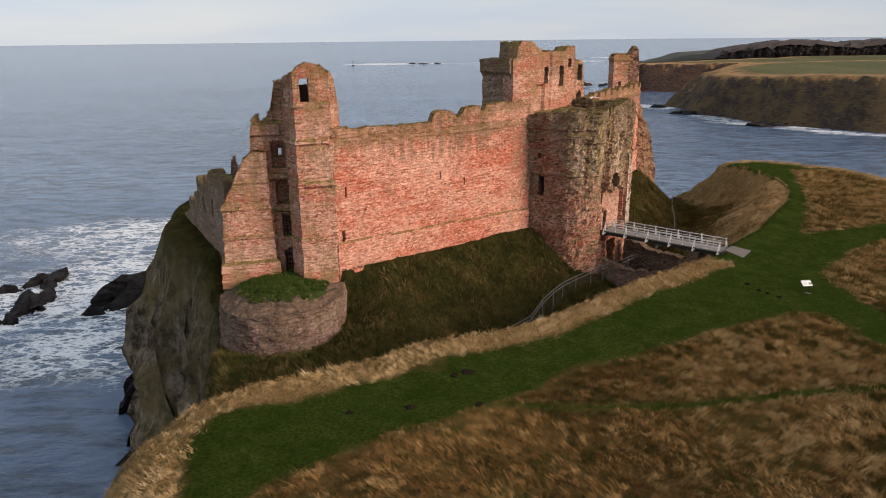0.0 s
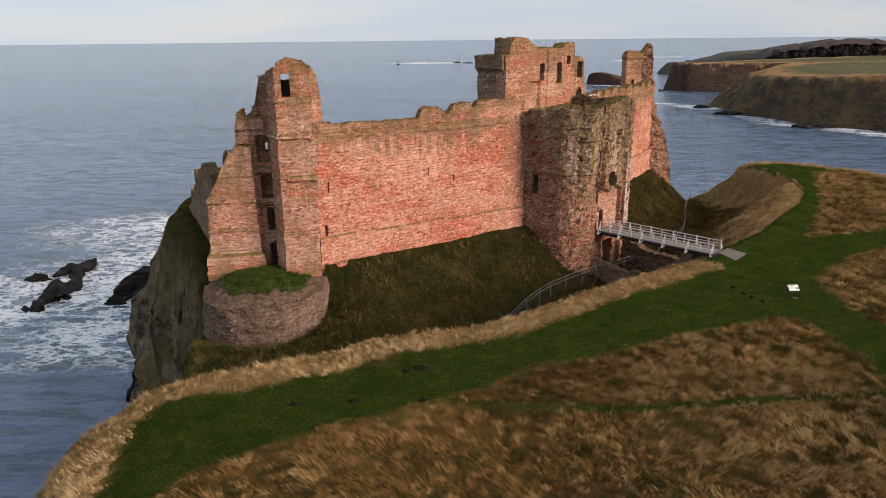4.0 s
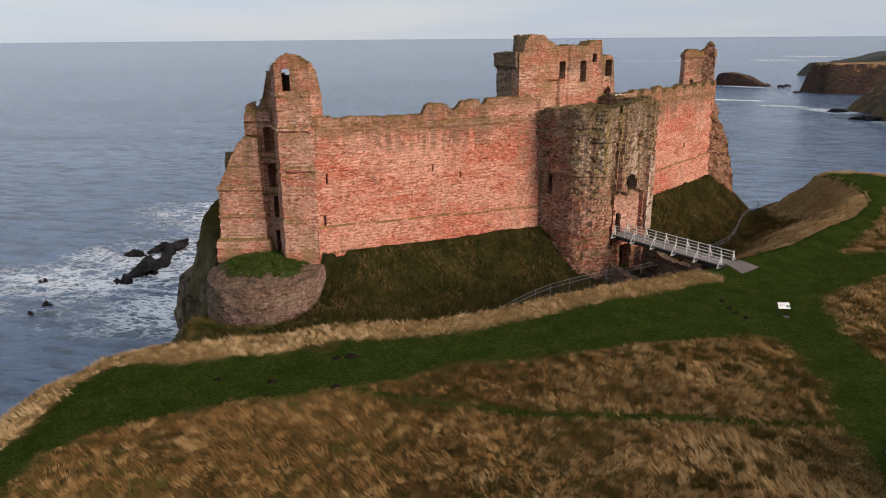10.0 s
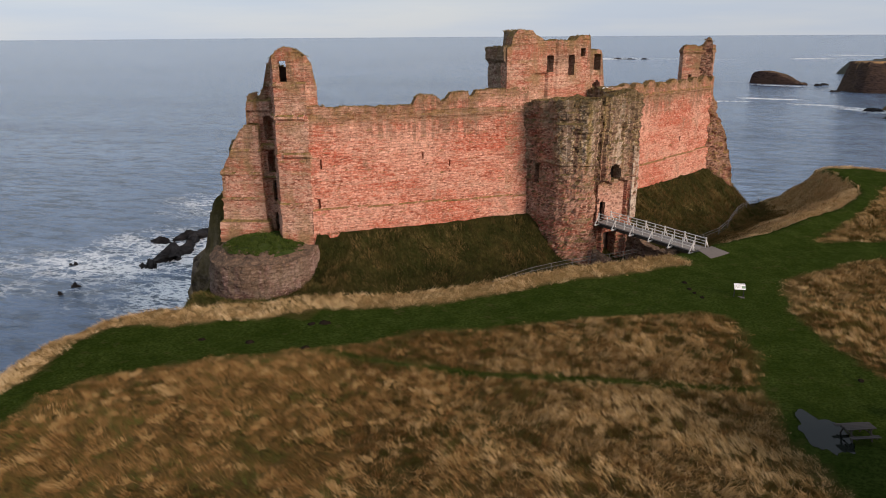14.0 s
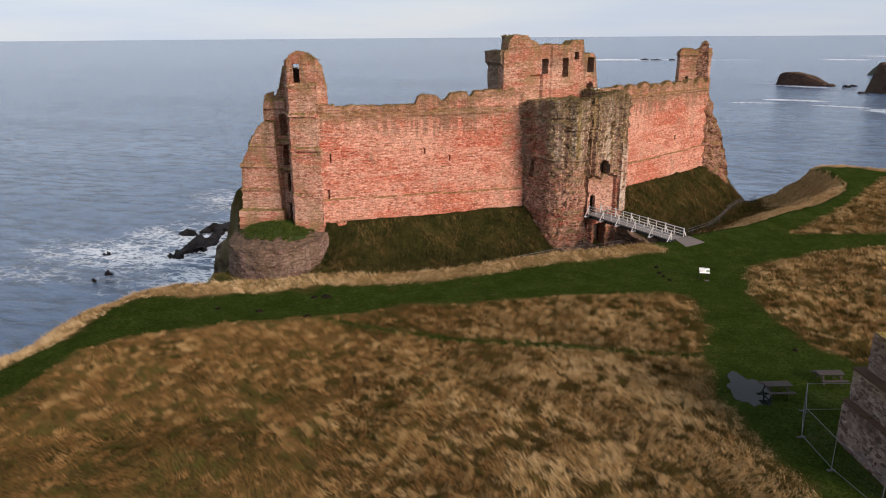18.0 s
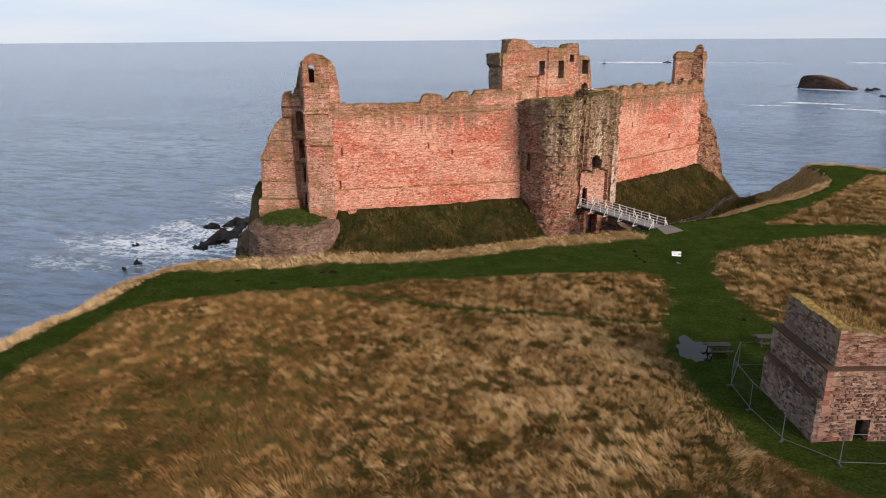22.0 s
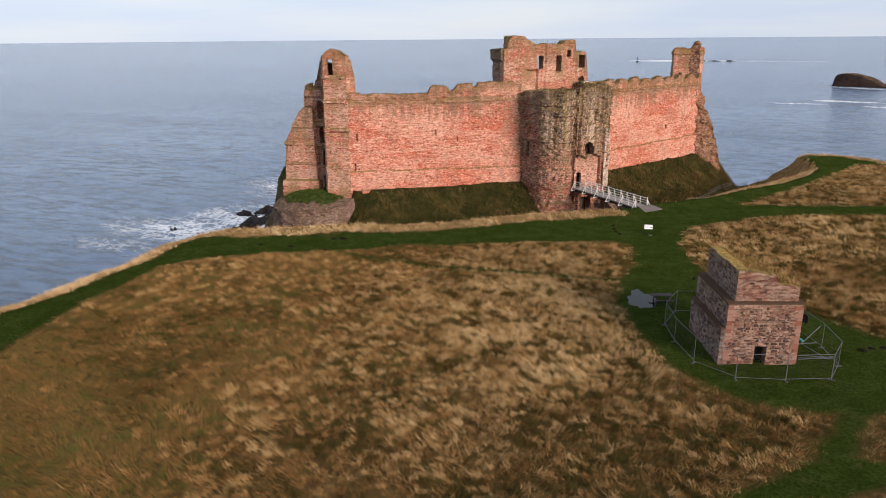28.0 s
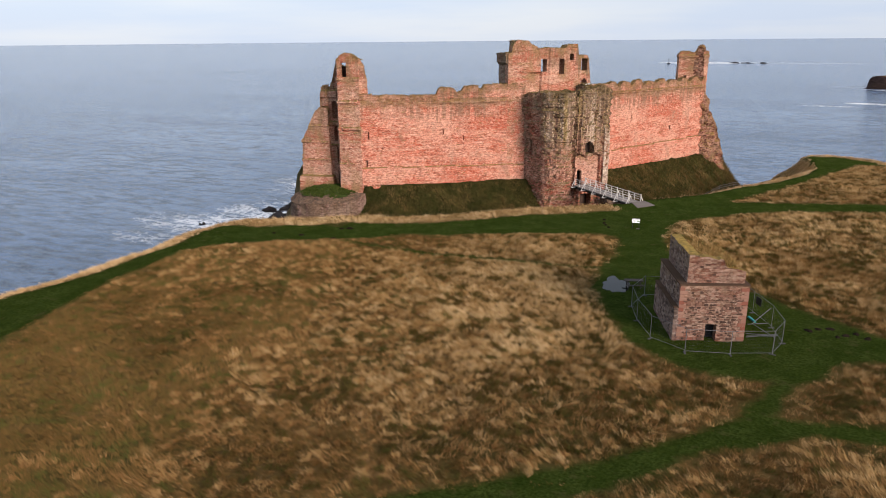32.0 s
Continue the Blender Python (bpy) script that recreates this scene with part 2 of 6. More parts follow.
        band_col = s.mix(s.ramp(wash, (0.36, 0.75), (0.43, 0.0)), band_col, (0.06, 0.045, 0.034))
        flank = s.ramp(s.math("MULTIPLY", s.math("ADD", s.axis(uv, 0), s.noise(0.8, uv)), 0.1), (0.50, 0.0), (0.62, 1.0))
        up_b = s.ramp(s.math("MULTIPLY", s.math("ADD", s.axis(uv, 1), s.math("MULTIPLY", s.noise(0.45, uv, 4), 7.0)), 0.06), (0.46, 0.0), (0.66, 1.0))
        col = s.mix(s.math("MULTIPLY", s.math("MULTIPLY", up_b, flank), bands), col, s.mix(s.math("MULTIPLY", cell, 0.35), band_col, pale))
    grit = s.noise(5.5, s.pos((0.7, 1.5, 1), True), 3, 0.8)
    col = s.mix(1.0, col, s.ramp(grit, (0.34, 0.55), (0.46, 0.94), (0.54, 1.0)), "MULTIPLY")
    depth = s.attr("below")
    run = s.ramp(s.noise(1.0, s.pos((1.5, 0.10, 1), True), 4, 0.7), (0.43, 0.0), (0.53, 1.0))
    run = s.math("MULTIPLY", run, s.ramp(s.noise(0.10, s.pos((1, 0.05, 1), True), 2), (0.42, 0.45), (0.52, 1.0)))
    reach = s.ramp(s.math("SUBTRACT", depth, s.math("MULTIPLY", s.noise(0.9, s.pos((1, 0.0, 1), True), 3, 0.7), 0.45)), (0.0, 1.0), (0.08, 0.0))
    col = s.mix(s.math("MULTIPLY", s.math("MULTIPLY", run, reach), streak), col, s.mix(cell, (0.085, 0.062, 0.040), (0.22, 0.165, 0.105)))
    if parapet > 0:
        edge = s.ramp(s.math("ADD", depth, s.math("MULTIPLY", s.noise(0.7, uv, 4, 0.7), 0.12)), (0.12, parapet), (0.20, 0.0))
        col = s.mix(edge, col, s.mix(cell, (0.12, 0.082, 0.052), (0.34, 0.25, 0.165)))
    up = s.axis(s.add("NewGeometry").outputs["Normal"], 2)
    top = s.ramp(s.math("ADD", up, s.math("MULTIPLY", s.math("SUBTRACT", s.noise(1.1), 0.5), 0.9)), (0.30, 0.0), (0.62, 1.0))
    crest = s.math("MULTIPLY", s.ramp(depth, (0.02, 1.0), (0.15, 0.0)), s.ramp(s.noise(0.9, None, 5, 0.7), (0.40, 0.0), (0.58, 1.0)))
    growth = s.ramp(s.noise(2.6, None, 5, 0.75), (0.32, (moss[0] * 0.35, moss[1] * 0.42, moss[2] * 0.5)), (0.5, (moss[0], moss[1], moss[2])), (0.68, (moss[0] * 1.8, moss[1] * 1.7, moss[2] * 1.6)))
    col = s.mix(s.math("MAXIMUM", s.math("MULTIPLY", top, 0.92), s.math("MULTIPLY", crest, edge_growth)), col, growth)
    n1 = s.bump(s.math("ADD", s.math("MULTIPLY", cell, 0.6), s.noise(7.0, uv, 5, 0.7)), 0.12, 0.9)
    s.bump(s.math("SUBTRACT", 1.0, joint), 0.06, 0.9, n1)
    return s.color(col)


RED = ((0.52, 0.192, 0.122), (0.65, 0.312, 0.225), (0.49, 0.120, 0.070))
M_RED = stone("red_sandstone", RED, parapet=0.5, pits=0.4, chips=0.6, mortar=(0.67, 0.42, 0.31), grey=0.10, lichen=(0.30, 0.22, 0.16), streak=0.55)
M_TOWER = stone("weathered_red_sandstone", ((0.46, 0.202, 0.136), (0.59, 0.325, 0.235), (0.42, 0.132, 0.082)), (0.57, 0.39, 0.285), pits=0.5, moss=(0.18, 0.13, 0.048), streak=0.7, grey=0.36, lichen=(0.30, 0.20, 0.11))
M_GATE = stone("grey_weathered_masonry", ((0.36, 0.150, 0.102), (0.47, 0.240, 0.170), (0.32, 0.098, 0.062)), (0.46, 0.32, 0.235), grey=0.45, low_red=True, lichen=(0.32, 0.25, 0.17), streak=0.6, bands=1.0, moss=(0.12, 0.09, 0.04), rubble=0.7)
M_JAMB = stone("pale_dressed_stone", ((0.46, 0.34, 0.26), (0.55, 0.43, 0.34), (0.42, 0.28, 0.21)), (0.52, 0.43, 0.34), grey=0.2, lichen=(0.36, 0.31, 0.24), block=(0.6, 0.3), streak=0.3)
M_RUBBLE = stone("broken_red_rubble", ((0.29, 0.130, 0.088), (0.39, 0.205, 0.145), (0.25, 0.088, 0.058)), (0.38, 0.26, 0.19), grey=0.25, lichen=(0.2, 0.14, 0.09), pits=0.9, block=(0.5, 0.3), rubble=0.85)
M_TURRET = stone("grey_brown_masonry", ((0.26, 0.155, 0.115), (0.39, 0.27, 0.205), (0.22, 0.11, 0.08)), (0.44, 0.34, 0.265), moss=(0.14, 0.105, 0.05), grey=0.45, lichen=(0.24, 0.19, 0.13))
M_DRUM = stone("grey_red_rubble", ((0.155, 0.085, 0.072), (0.265, 0.165, 0.140), (0.13, 0.066, 0.056)), (0.37, 0.275, 0.23), moss=(0.13, 0.090, 0.062), grey=0.3, lichen=(0.24, 0.19, 0.14), pits=0.5, block=(0.34, 0.24), rubble=0.75)
# grey with lichen; the sunless side's shade is also darkened into these tones
M_DOVE_SIDE = stone("grey_shaded_lichened_rubble", ((0.16, 0.115, 0.10), (0.26, 0.20, 0.175), (0.15, 0.095, 0.08)), (0.34, 0.285, 0.25), grey=0.4, streak=0.3, moss=(0.24, 0.17, 0.045), lichen=(0.17, 0.15, 0.135), rubble=0.85, edge_growth=0.2)
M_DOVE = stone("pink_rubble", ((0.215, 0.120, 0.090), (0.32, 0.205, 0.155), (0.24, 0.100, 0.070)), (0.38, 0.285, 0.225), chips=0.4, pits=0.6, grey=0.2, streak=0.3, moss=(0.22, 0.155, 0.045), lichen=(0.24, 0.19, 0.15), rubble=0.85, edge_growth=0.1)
# plinth of the same side, its shade likewise in the tones
M_DOVE_PLINTH = stone("shaded_rubble_plinth", ((0.17, 0.112, 0.095), (0.27, 0.195, 0.168), (0.16, 0.090, 0.075)), (0.34, 0.28, 0.245), grey=0.3, streak=0.2, moss=(0.05, 0.036, 0.026), lichen=(0.17, 0.145, 0.13), rubble=0.85)
M_PATCH = stone("dressed_pink_stone", ((0.50, 0.25, 0.18), (0.56, 0.31, 0.23), (0.46, 0.20, 0.14)), (0.50, 0.33, 0.25), block=(0.6, 0.3), streak=0.2)


def plain(name, c, rough=0.8, metal=0.0, vary=0.25, scale=6.0, bump=0.01, spec=0.3):
    s = Nodes(name, rough, spec)
    s.b.inputs["Metallic"].default_value = metal
    t = s.noise(scale, None, 5, 0.65)
    big = s.noise(scale * 0.15, None, 3, 0.6)
    lo, hi = tuple(v * (1 - vary) for v in c), tuple(min(v * (1 + vary), 0.95) for v in c)
    s.bump(t, bump, 0.7)
    return s.color(s.mix(big, s.mix(t, lo, c), s.mix(t, c, hi)))


M_WHITE = plain("white_painted_wood", (0.62, 0.60, 0.57), 0.7, vary=0.2)
M_BEAM = plain("dark_timber", (0.05, 0.042, 0.036), 0.85)
M_DECK = plain("grey_deck_boards", (0.21, 0.195, 0.18), 0.9)
M_SLAB = plain("grey_concrete", (0.13, 0.115, 0.105), 0.95, vary=0.4, scale=2.5, spec=0.1)
M_STEEL = plain("galvanised_steel", (0.15, 0.155, 0.16), 0.6, 0.4, 0.15)
M_FENCE = plain("weathered_grey_rail", (0.17, 0.165, 0.16), 0.8, 0.1)
M_WOOD = plain("dark_wet_picnic_wood", (0.050, 0.044, 0.041), 0.8, spec=0.15)
M_IRON = plain("black_iron", (0.02, 0.02, 0.022), 0.6, 0.3)
M_SIGN = plain("white_sign_board", (0.80, 0.80, 0.78), 0.35, vary=0.04)
M_INK = plain("grey_print", (0.25, 0.27, 0.26), 0.6)
M_PICTURE = plain("dull_green_print", (0.22, 0.30, 0.20), 0.6)
M_BLOCK = plain("dark_rubber_block", (0.06, 0.06, 0.06), 0.8)
M_TURQ = plain("turquoise_plastic", (0.03, 0.30, 0.30), 0.5)
M_DARKSIGN = plain("black_notice_board", (0.015, 0.016, 0.018), 0.5)
# near-black masonry: the shade inside hollow towers is put into the colour
M_VOID = plain("inner_masonry_in_shade", (0.06, 0.04, 0.032), 0.95)
M_ROCK = None


def rock_mat(name, dark, mid, grass=None, reach=0.75, band=0.25, olive=0.85):
    s = Nodes(name, 0.9, 0.1)
    v = s.noise(0.45, s.pos((0.7, 0.7, band * 10)), 8, 0.72)
    big = s.noise(0.05, s.pos((1, 1, 2)), 4, 0.6)
    col = s.mix(s.ramp(v, (0.40, 0.0), (0.60, 1.0)), dark, mid)
    col = s.mix(s.ramp(s.math("ADD", s.math("MULTIPLY", big, 0.6), s.math("MULTIPLY", s.noise(0.25, None, 5, 0.7), 0.4)), (0.44, 0.0), (0.58, olive)), col, (mid[0] * 1.9, mid[1] * 1.75, mid[2] * 1.0))
    if grass:
        up = s.axis(s.add("NewGeometry").outputs["Normal"], 2)
        g = s.ramp(s.math("ADD", up, s.math("MULTIPLY", s.math("SUBTRACT", s.noise(0.16, None, 5), 0.5), 0.8)), (reach - 0.12, 0.0), (reach + 0.1, 1.0))
        gcol = s.mix(s.ramp(s.noise(0.3, None, 5), (0.35, 0.0), (0.65, 1.0)), grass, (grass[0] * 1.9, grass[1] * 1.35, grass[2] * 1.1))
        inland = s.mix(s.ramp(s.noise(0.012, s.pos((1, 0.4, 1)), 4), (0.4, 0.0), (0.6, 1.0)), (0.085, 0.092, 0.036), (0.125, 0.115, 0.050))
        gcol = s.mix(s.attr("inland"), gcol, inland)
        col = s.mix(g, col, gcol)
    s.bump(v, 1.6, 1.0)
    return s.color(col)


M_ROCK = rock_mat("wet_dark_rock", (0.018, 0.017, 0.018), (0.05, 0.046, 0.046), olive=0.0)
M_CLIFF_DARK = rock_mat("dark_headland_cliff", (0.028, 0.020, 0.018), (0.072, 0.048, 0.040), (0.24, 0.175, 0.09), 0.90, olive=0.3)
M_CLIFF = rock_mat("headland_cliff", (0.034, 0.027, 0.024), (0.078, 0.058, 0.045), (0.22, 0.16, 0.08), 0.90, olive=0.7)

# open ground: short mown grass, straw-coloured rough, dark ditch grass and bare rock where it is steep
s = Nodes("ground", 1.0, 0.0)
mown, strip = s.attr("mown"), s.attr("straw")
n_big, n_mid, n_fine = s.noise(0.09, None, 4), s.noise(0.55, None, 5), s.noise(5.0, None, 5, 0.7)
green = s.mix(s.ramp(n_mid, (0.3, 0.0), (0.7, 1.0)), (0.030, 0.050, 0.008), (0.060, 0.084, 0.018))
green = s.mix(s.ramp(n_fine, (0.38, 0.75), (0.6, 0.0)), green, (0.015, 0.026, 0.004))
green = s.mix(s.ramp(s.noise(0.8, None, 3), (0.60, 0.0), (0.74, 0.6)), green, (0.072, 0.070, 0.024))
rough = s.mix(s.ramp(n_mid, (0.3, 0.0), (0.7, 1.0)), (0.075, 0.052, 0.018), (0.18, 0.118, 0.046))
rough = s.mix(s.ramp(n_big, (0.45, 0.0), (0.62, 0.7)), rough, (0.055, 0.06, 0.018))
ditch = s.mix(s.ramp(s.noise(0.4, None, 5), (0.35, 0.0), (0.65, 1.0)), (0.030, 0.033, 0.010), (0.075, 0.064, 0.020))
ditch = s.mix(s.ramp(s.noise(2.5, None, 4), (0.35, 0.6), (0.6, 0.0)), ditch, (0.020, 0.018, 0.008))
base = s.mix(s.attr("ditch"), s.mix(strip, rough, s.mix(s.ramp(n_fine, (0.35, 0.0), (0.65, 1.0)), (0.14, 0.096, 0.036), (0.38, 0.26, 0.12))), ditch)
base = s.mix(mown, base, green)
up = s.axis(s.add("NewGeometry").outputs["Normal"], 2)
steep = s.ramp(s.math("ADD", up, s.math("MULTIPLY", s.math("SUBTRACT", s.noise(0.35, None, 5), 0.5), 0.7)), (0.60, 1.0), (0.84, 0.0))
strata = s.noise(0.7, s.pos((1, 1, 0.7)), 8, 0.74)
rockc = s.mix(s.ramp(strata, (0.40, 0.0), (0.60, 1.0)), (0.060, 0.046, 0.037), (0.34, 0.265, 0.19))
rockc = s.mix(s.ramp(s.noise(0.15, None, 4), (0.45, 0.0), (0.60, 0.75)), rockc, (0.20, 0.155, 0.065))
base = s.mix(s.math("MULTIPLY", s.attr("cliff"), 0.85), base, s.mix(s.ramp(s.noise(0.5, None, 6, 0.7), (0.35, 0.0), (0.65, 1.0)), (0.075, 0.066, 0.024), (0.27, 0.21, 0.09)))
base = s.mix(s.math("MULTIPLY", steep, s.attr("cliff")), base, rockc)
height = s.axis(s.pos(), 2)
wet = s.ramp(s.math("ADD", s.math("MULTIPLY", s.math("ADD", height, 31.0), 0.2), s.math("MULTIPLY", s.noise(0.4), 0.4)), (0.35, 1.0), (0.9, 0.0))
base = s.mix(wet, base, (0.030, 0.028, 0.027))
nb = s.bump(n_fine, 0.08, 0.8)
s.bump(strata, 1.5, 0.9, nb)
M_GROUND = s.color(base)


def blade_mat(name, tones):
    s = Nodes(name, 0.9, 0.03)
    island = s.add("NewGeometry").outputs["Random Per Island"]
    tone = s.attr("tone")
    col = s.ramp(s.math("ADD", s.math("MULTIPLY", tone, 0.8), s.math("MULTIPLY", island, 0.2)), *tones)
    s.b.inputs["Subsurface Weight"].default_value = 0.0
    return s.color(col)


M_STRAW = blade_mat("rough_grass_blades", ((0.0, (0.058, 0.088, 0.018)), (0.14, (0.095, 0.105, 0.027)), (0.24, (0.100, 0.074, 0.022)), (0.42, (0.232, 0.126, 0.043)), (0.66, (0.42, 0.285, 0.122)), (1.0, (0.66, 0.50, 0.29))))
M_BANK = blade_mat("pale_bank_grass_blades", ((0.0, (0.13, 0.088, 0.030)), (0.3, (0.34, 0.226, 0.100)), (0.6, (0.57, 0.415, 0.220)), (1.0, (0.74, 0.58, 0.37))))
M_DITCH = blade_mat("dark_ditch_grass_blades", ((0.0, (0.019, 0.027, 0.006)), (0.35, (0.056, 0.064, 0.018)), (0.6, (0.110, 0.088, 0.030)), (1.0, (0.24, 0.155, 0.065))))

# sea
s = Nodes("sea_water", 0.10, 0.5)
s.b.inputs["IOR"].default_value = 1.33
swell = s.noise(0.09, s.pos((0.35, 1.0, 1)), 3, 0.5)
chop = s.noise(0.42, s.pos((0.45, 1.0, 1)), 6, 0.62)
tiny = s.noise(2.2, s.pos((0.6, 1.0, 1)), 4, 0.6)
strand = s.math("ABSOLUTE", s.math("SUBTRACT", s.noise(0.24, s.pos((0.6, 1.0, 1)), 6, 0.66), 0.5))
thread = s.math("ABSOLUTE", s.math("SUBTRACT", s.noise(0.85, s.pos((0.55, 1.0, 1)), 5, 0.68), 0.5))
cloudy = s.ramp(s.noise(0.11, s.pos((0.6, 1.0, 1)), 6, 0.65), (0.40, 0.0), (0.64, 1.0))
lace = s.math("ADD", s.math("MULTIPLY", s.ramp(strand, (0.0, 1.0), (0.055, 0.0)), 0.8), s.math("MULTIPLY", s.ramp(thread, (0.0, 1.0), (0.07, 0.0)), s.math("ADD", 0.25, s.math("MULTIPLY", cloudy, 0.5))))
foam = s.math("MULTIPLY", s.attr("foam"), s.math("ADD", lace, s.math("MULTIPLY", cloudy, 0.28)))
foam = s.ramp(foam, (0.16, 0.0), (0.72, 0.95))
wcol = s.mix(s.ramp(s.noise(0.014, s.pos((0.22, 1, 1)), 5, 0.6), (0.32, 0.0), (0.68, 1.0)), (0.068, 0.114, 0.200), (0.145, 0.210, 0.318))
wcol = s.mix(s.ramp(s.noise(0.30, s.pos((0.35, 1, 1)), 4, 0.65), (0.38, 0.8), (0.56, 0.0)), wcol, (0.030, 0.050, 0.078))
wcol = s.mix(s.math("MULTIPLY", s.attr("foam"), 0.25), wcol, (0.10, 0.13, 0.14))
col = s.mix(foam, wcol, (0.80, 0.82, 0.83))
s.put(s.b.inputs["Roughness"], s.math("ADD", 0.16, s.math("MULTIPLY", foam, 0.7)))
b1 = s.bump(swell, 1.6, 0.6)
b2 = s.bump(chop, 1.1, 0.9, b1)
s.bump(tiny, 0.10, 0.6, b2)
M_SEA = s.color(col)

# puddle
s = Nodes("puddle_water", 0.05, 0.22)
s.b.inputs["IOR"].default_value = 1.33
s.bump(s.noise(3.0), 0.012, 0.5)
M_PUDDLE = s.color((0.010, 0.012, 0.010))

# wood of bare trees
M_TREE = plain("bare_winter_trees", (0.060, 0.049, 0.045), 0.95, vary=0.3, scale=0.3)
M_FARLAND = plain("hazy_far_land", (0.055, 0.055, 0.042), 1.0, vary=0.3, scale=0.03, bump=0.0)
M_LEDGE = plain("dark_ledge_stone", (0.070, 0.046, 0.032), 0.95, vary=0.5, scale=3.0, spec=0.03)
M_SOIL = plain("dark_soil", (0.016, 0.013, 0.009), 1.0, vary=0.4, scale=8.0, spec=0.0)


# ---- builders ----
def sheet(name, verts, faces, mat, smooth=False):
    me = bpy.data.meshes.new(name)
    me.from_pydata([tuple(v) for v in verts], [], faces)
    me.materials.append(mat)
    if smooth:
        me.shade_smooth()
    return me


def part(name, data, mat, parent, label="", m=None):
    """Links a bmesh or a mesh as one mesh object under a thing or a part."""
    if isinstance(data, bmesh.types.BMesh):
        me = bpy.data.meshes.new(name)
        data.to_mesh(me)
        data.free()
        me.materials.append(mat)
    else:
        me = data
    ob = new(name, me)
    if m is not None:
        ob.matrix_basis = m
    if parent is not None:
        ob.parent = parent
    return tagged(ob, label)


def thing(name, label, category, m=None, group="", kind=""):
    ob = new(name)
    if m is not None:
        ob.matrix_basis = m
    return tagged(ob, label, category, group, kind)


def box(bm, lo, hi, m=None, bevel=0.0):
    """A box between two corners, bevelled, added to bm."""
    size = [max(h - l, 1e-4) for l, h in zip(lo, hi)]
    mid = [(h + l) / 2 for l, h in zip(lo, hi)]
    mm = Matrix.Translation(mid) @ Matrix.Diagonal((*size, 1))
    got = bmesh.ops.create_cube(bm, size=1.0, matrix=(m or Matrix()) @ mm)
    if bevel:
        edges = list({e for v in got["verts"] for e in v.link_edges})
        bmesh.ops.bevel(bm, geom=edges, offset=bevel, segments=1, affect="EDGES")
    return bm


def bar(bm, a, b, w, h=None, up=(0, 0, 1)):
    """A square bar from a to b, added to bm."""
    a, b = Vector(a), Vector(b)
    d = b - a
    z = d.normalized()
    x = Vector(up).cross(z)
    x = x.normalized() if x.length > 1e-4 else Vector((1, 0, 0))
    y = z.cross(x)
    m = Matrix((x, y, z)).transposed().to_4x4()
    m.translation = (a + b) / 2
    return box(bm, (-w / 2, -(h or w) / 2, -d.length / 2), (w / 2, (h or w) / 2, d.length / 2), m)


def rod(bm, a, b, r, n=6):
    a, b = Vector(a), Vector(b)
    d = b - a
    m = d.to_track_quat("Z", "Y").to_matrix().to_4x4()
    m.translation = (a + b) / 2
    bmesh.ops.create_cone(bm, cap_ends=True, segments=n, radius1=r, radius2=r, depth=d.length, matrix=m)
    return bm


def polydist(X, Y, pts, closed=False):
    """The distance of each place to a line of points."""
    d = np.full(X.shape, 1e9)
    n = len(pts)
    for i in range(n if closed else n - 1):
        (ax, ay), (bx, by) = pts[i], pts[(i + 1) % n]
        vx, vy = bx - ax, by - ay
        t = np.clip(((X - ax) * vx + (Y - ay) * vy) / (vx * vx + vy * vy + 1e-9), 0, 1)
        d = np.minimum(d, np.hypot(X - ax - t * vx, Y - ay - t * vy))
    return d


def inside(X, Y, pts):
    c = np.zeros(X.shape, bool)
    n = len(pts)
    for i in range(n):
        (ax, ay), (bx, by) = pts[i], pts[(i + 1) % n]
        hit = ((ay > Y) != (by > Y)) & (X < (bx - ax) * (Y - ay) / (by - ay + 1e-12) + ax)
        c ^= hit
    return c


def signed(X, Y, pts):
    """Positive inside the closed line, negative outside."""
    return np.where(inside(X, Y, pts), 1, -1) * polydist(X, Y, pts, True)


def wave(X, Y, scale, seed=0.0):
    """Smooth value noise in about -1..1, on whole arrays."""
    def lattice(i, j):
        v = np.sin(i * 127.1 + j * 311.7 + seed * 74.7) * 43758.5453
        return (v - np.floor(v)) * 2 - 1
    x, y = X * scale, Y * scale
    i, j = np.floor(x), np.floor(y)
    u, v = x - i, y - j
    u, v = u * u * (3 - 2 * u), v * v * (3 - 2 * v)
    return (lattice(i, j) * (1 - u) + lattice(i + 1, j) * u) * (1 - v) + (lattice(i, j + 1) * (1 - u) + lattice(i + 1, j + 1) * u) * v


def fbm(X, Y, scale, seed=0.0, octaves=4):
    return sum(wave(X, Y, scale * 2 ** k, seed + k * 3.1) * 0.5 ** k for k in range(octaves))


def float_attr(me, name, values):
    me.attributes.new(name, "FLOAT", "POINT").data.foreach_set("value", np.asarray(values, np.float32).ravel())


def grid_mesh(name, X, Y, Z, mat, smooth=True, keep=None):
    r, c = X.shape
    idx = np.arange(r * c).reshape(r, c)
    quads = np.stack([idx[:-1, :-1], idx[:-1, 1:], idx[1:, 1:], idx[1:, :-1]], -1).reshape(-1, 4)
    if keep is not None:
        quads = quads[keep.ravel()]
    return array_mesh(name, np.stack([X, Y, Z], -1).reshape(-1, 3), quads, mat, smooth)


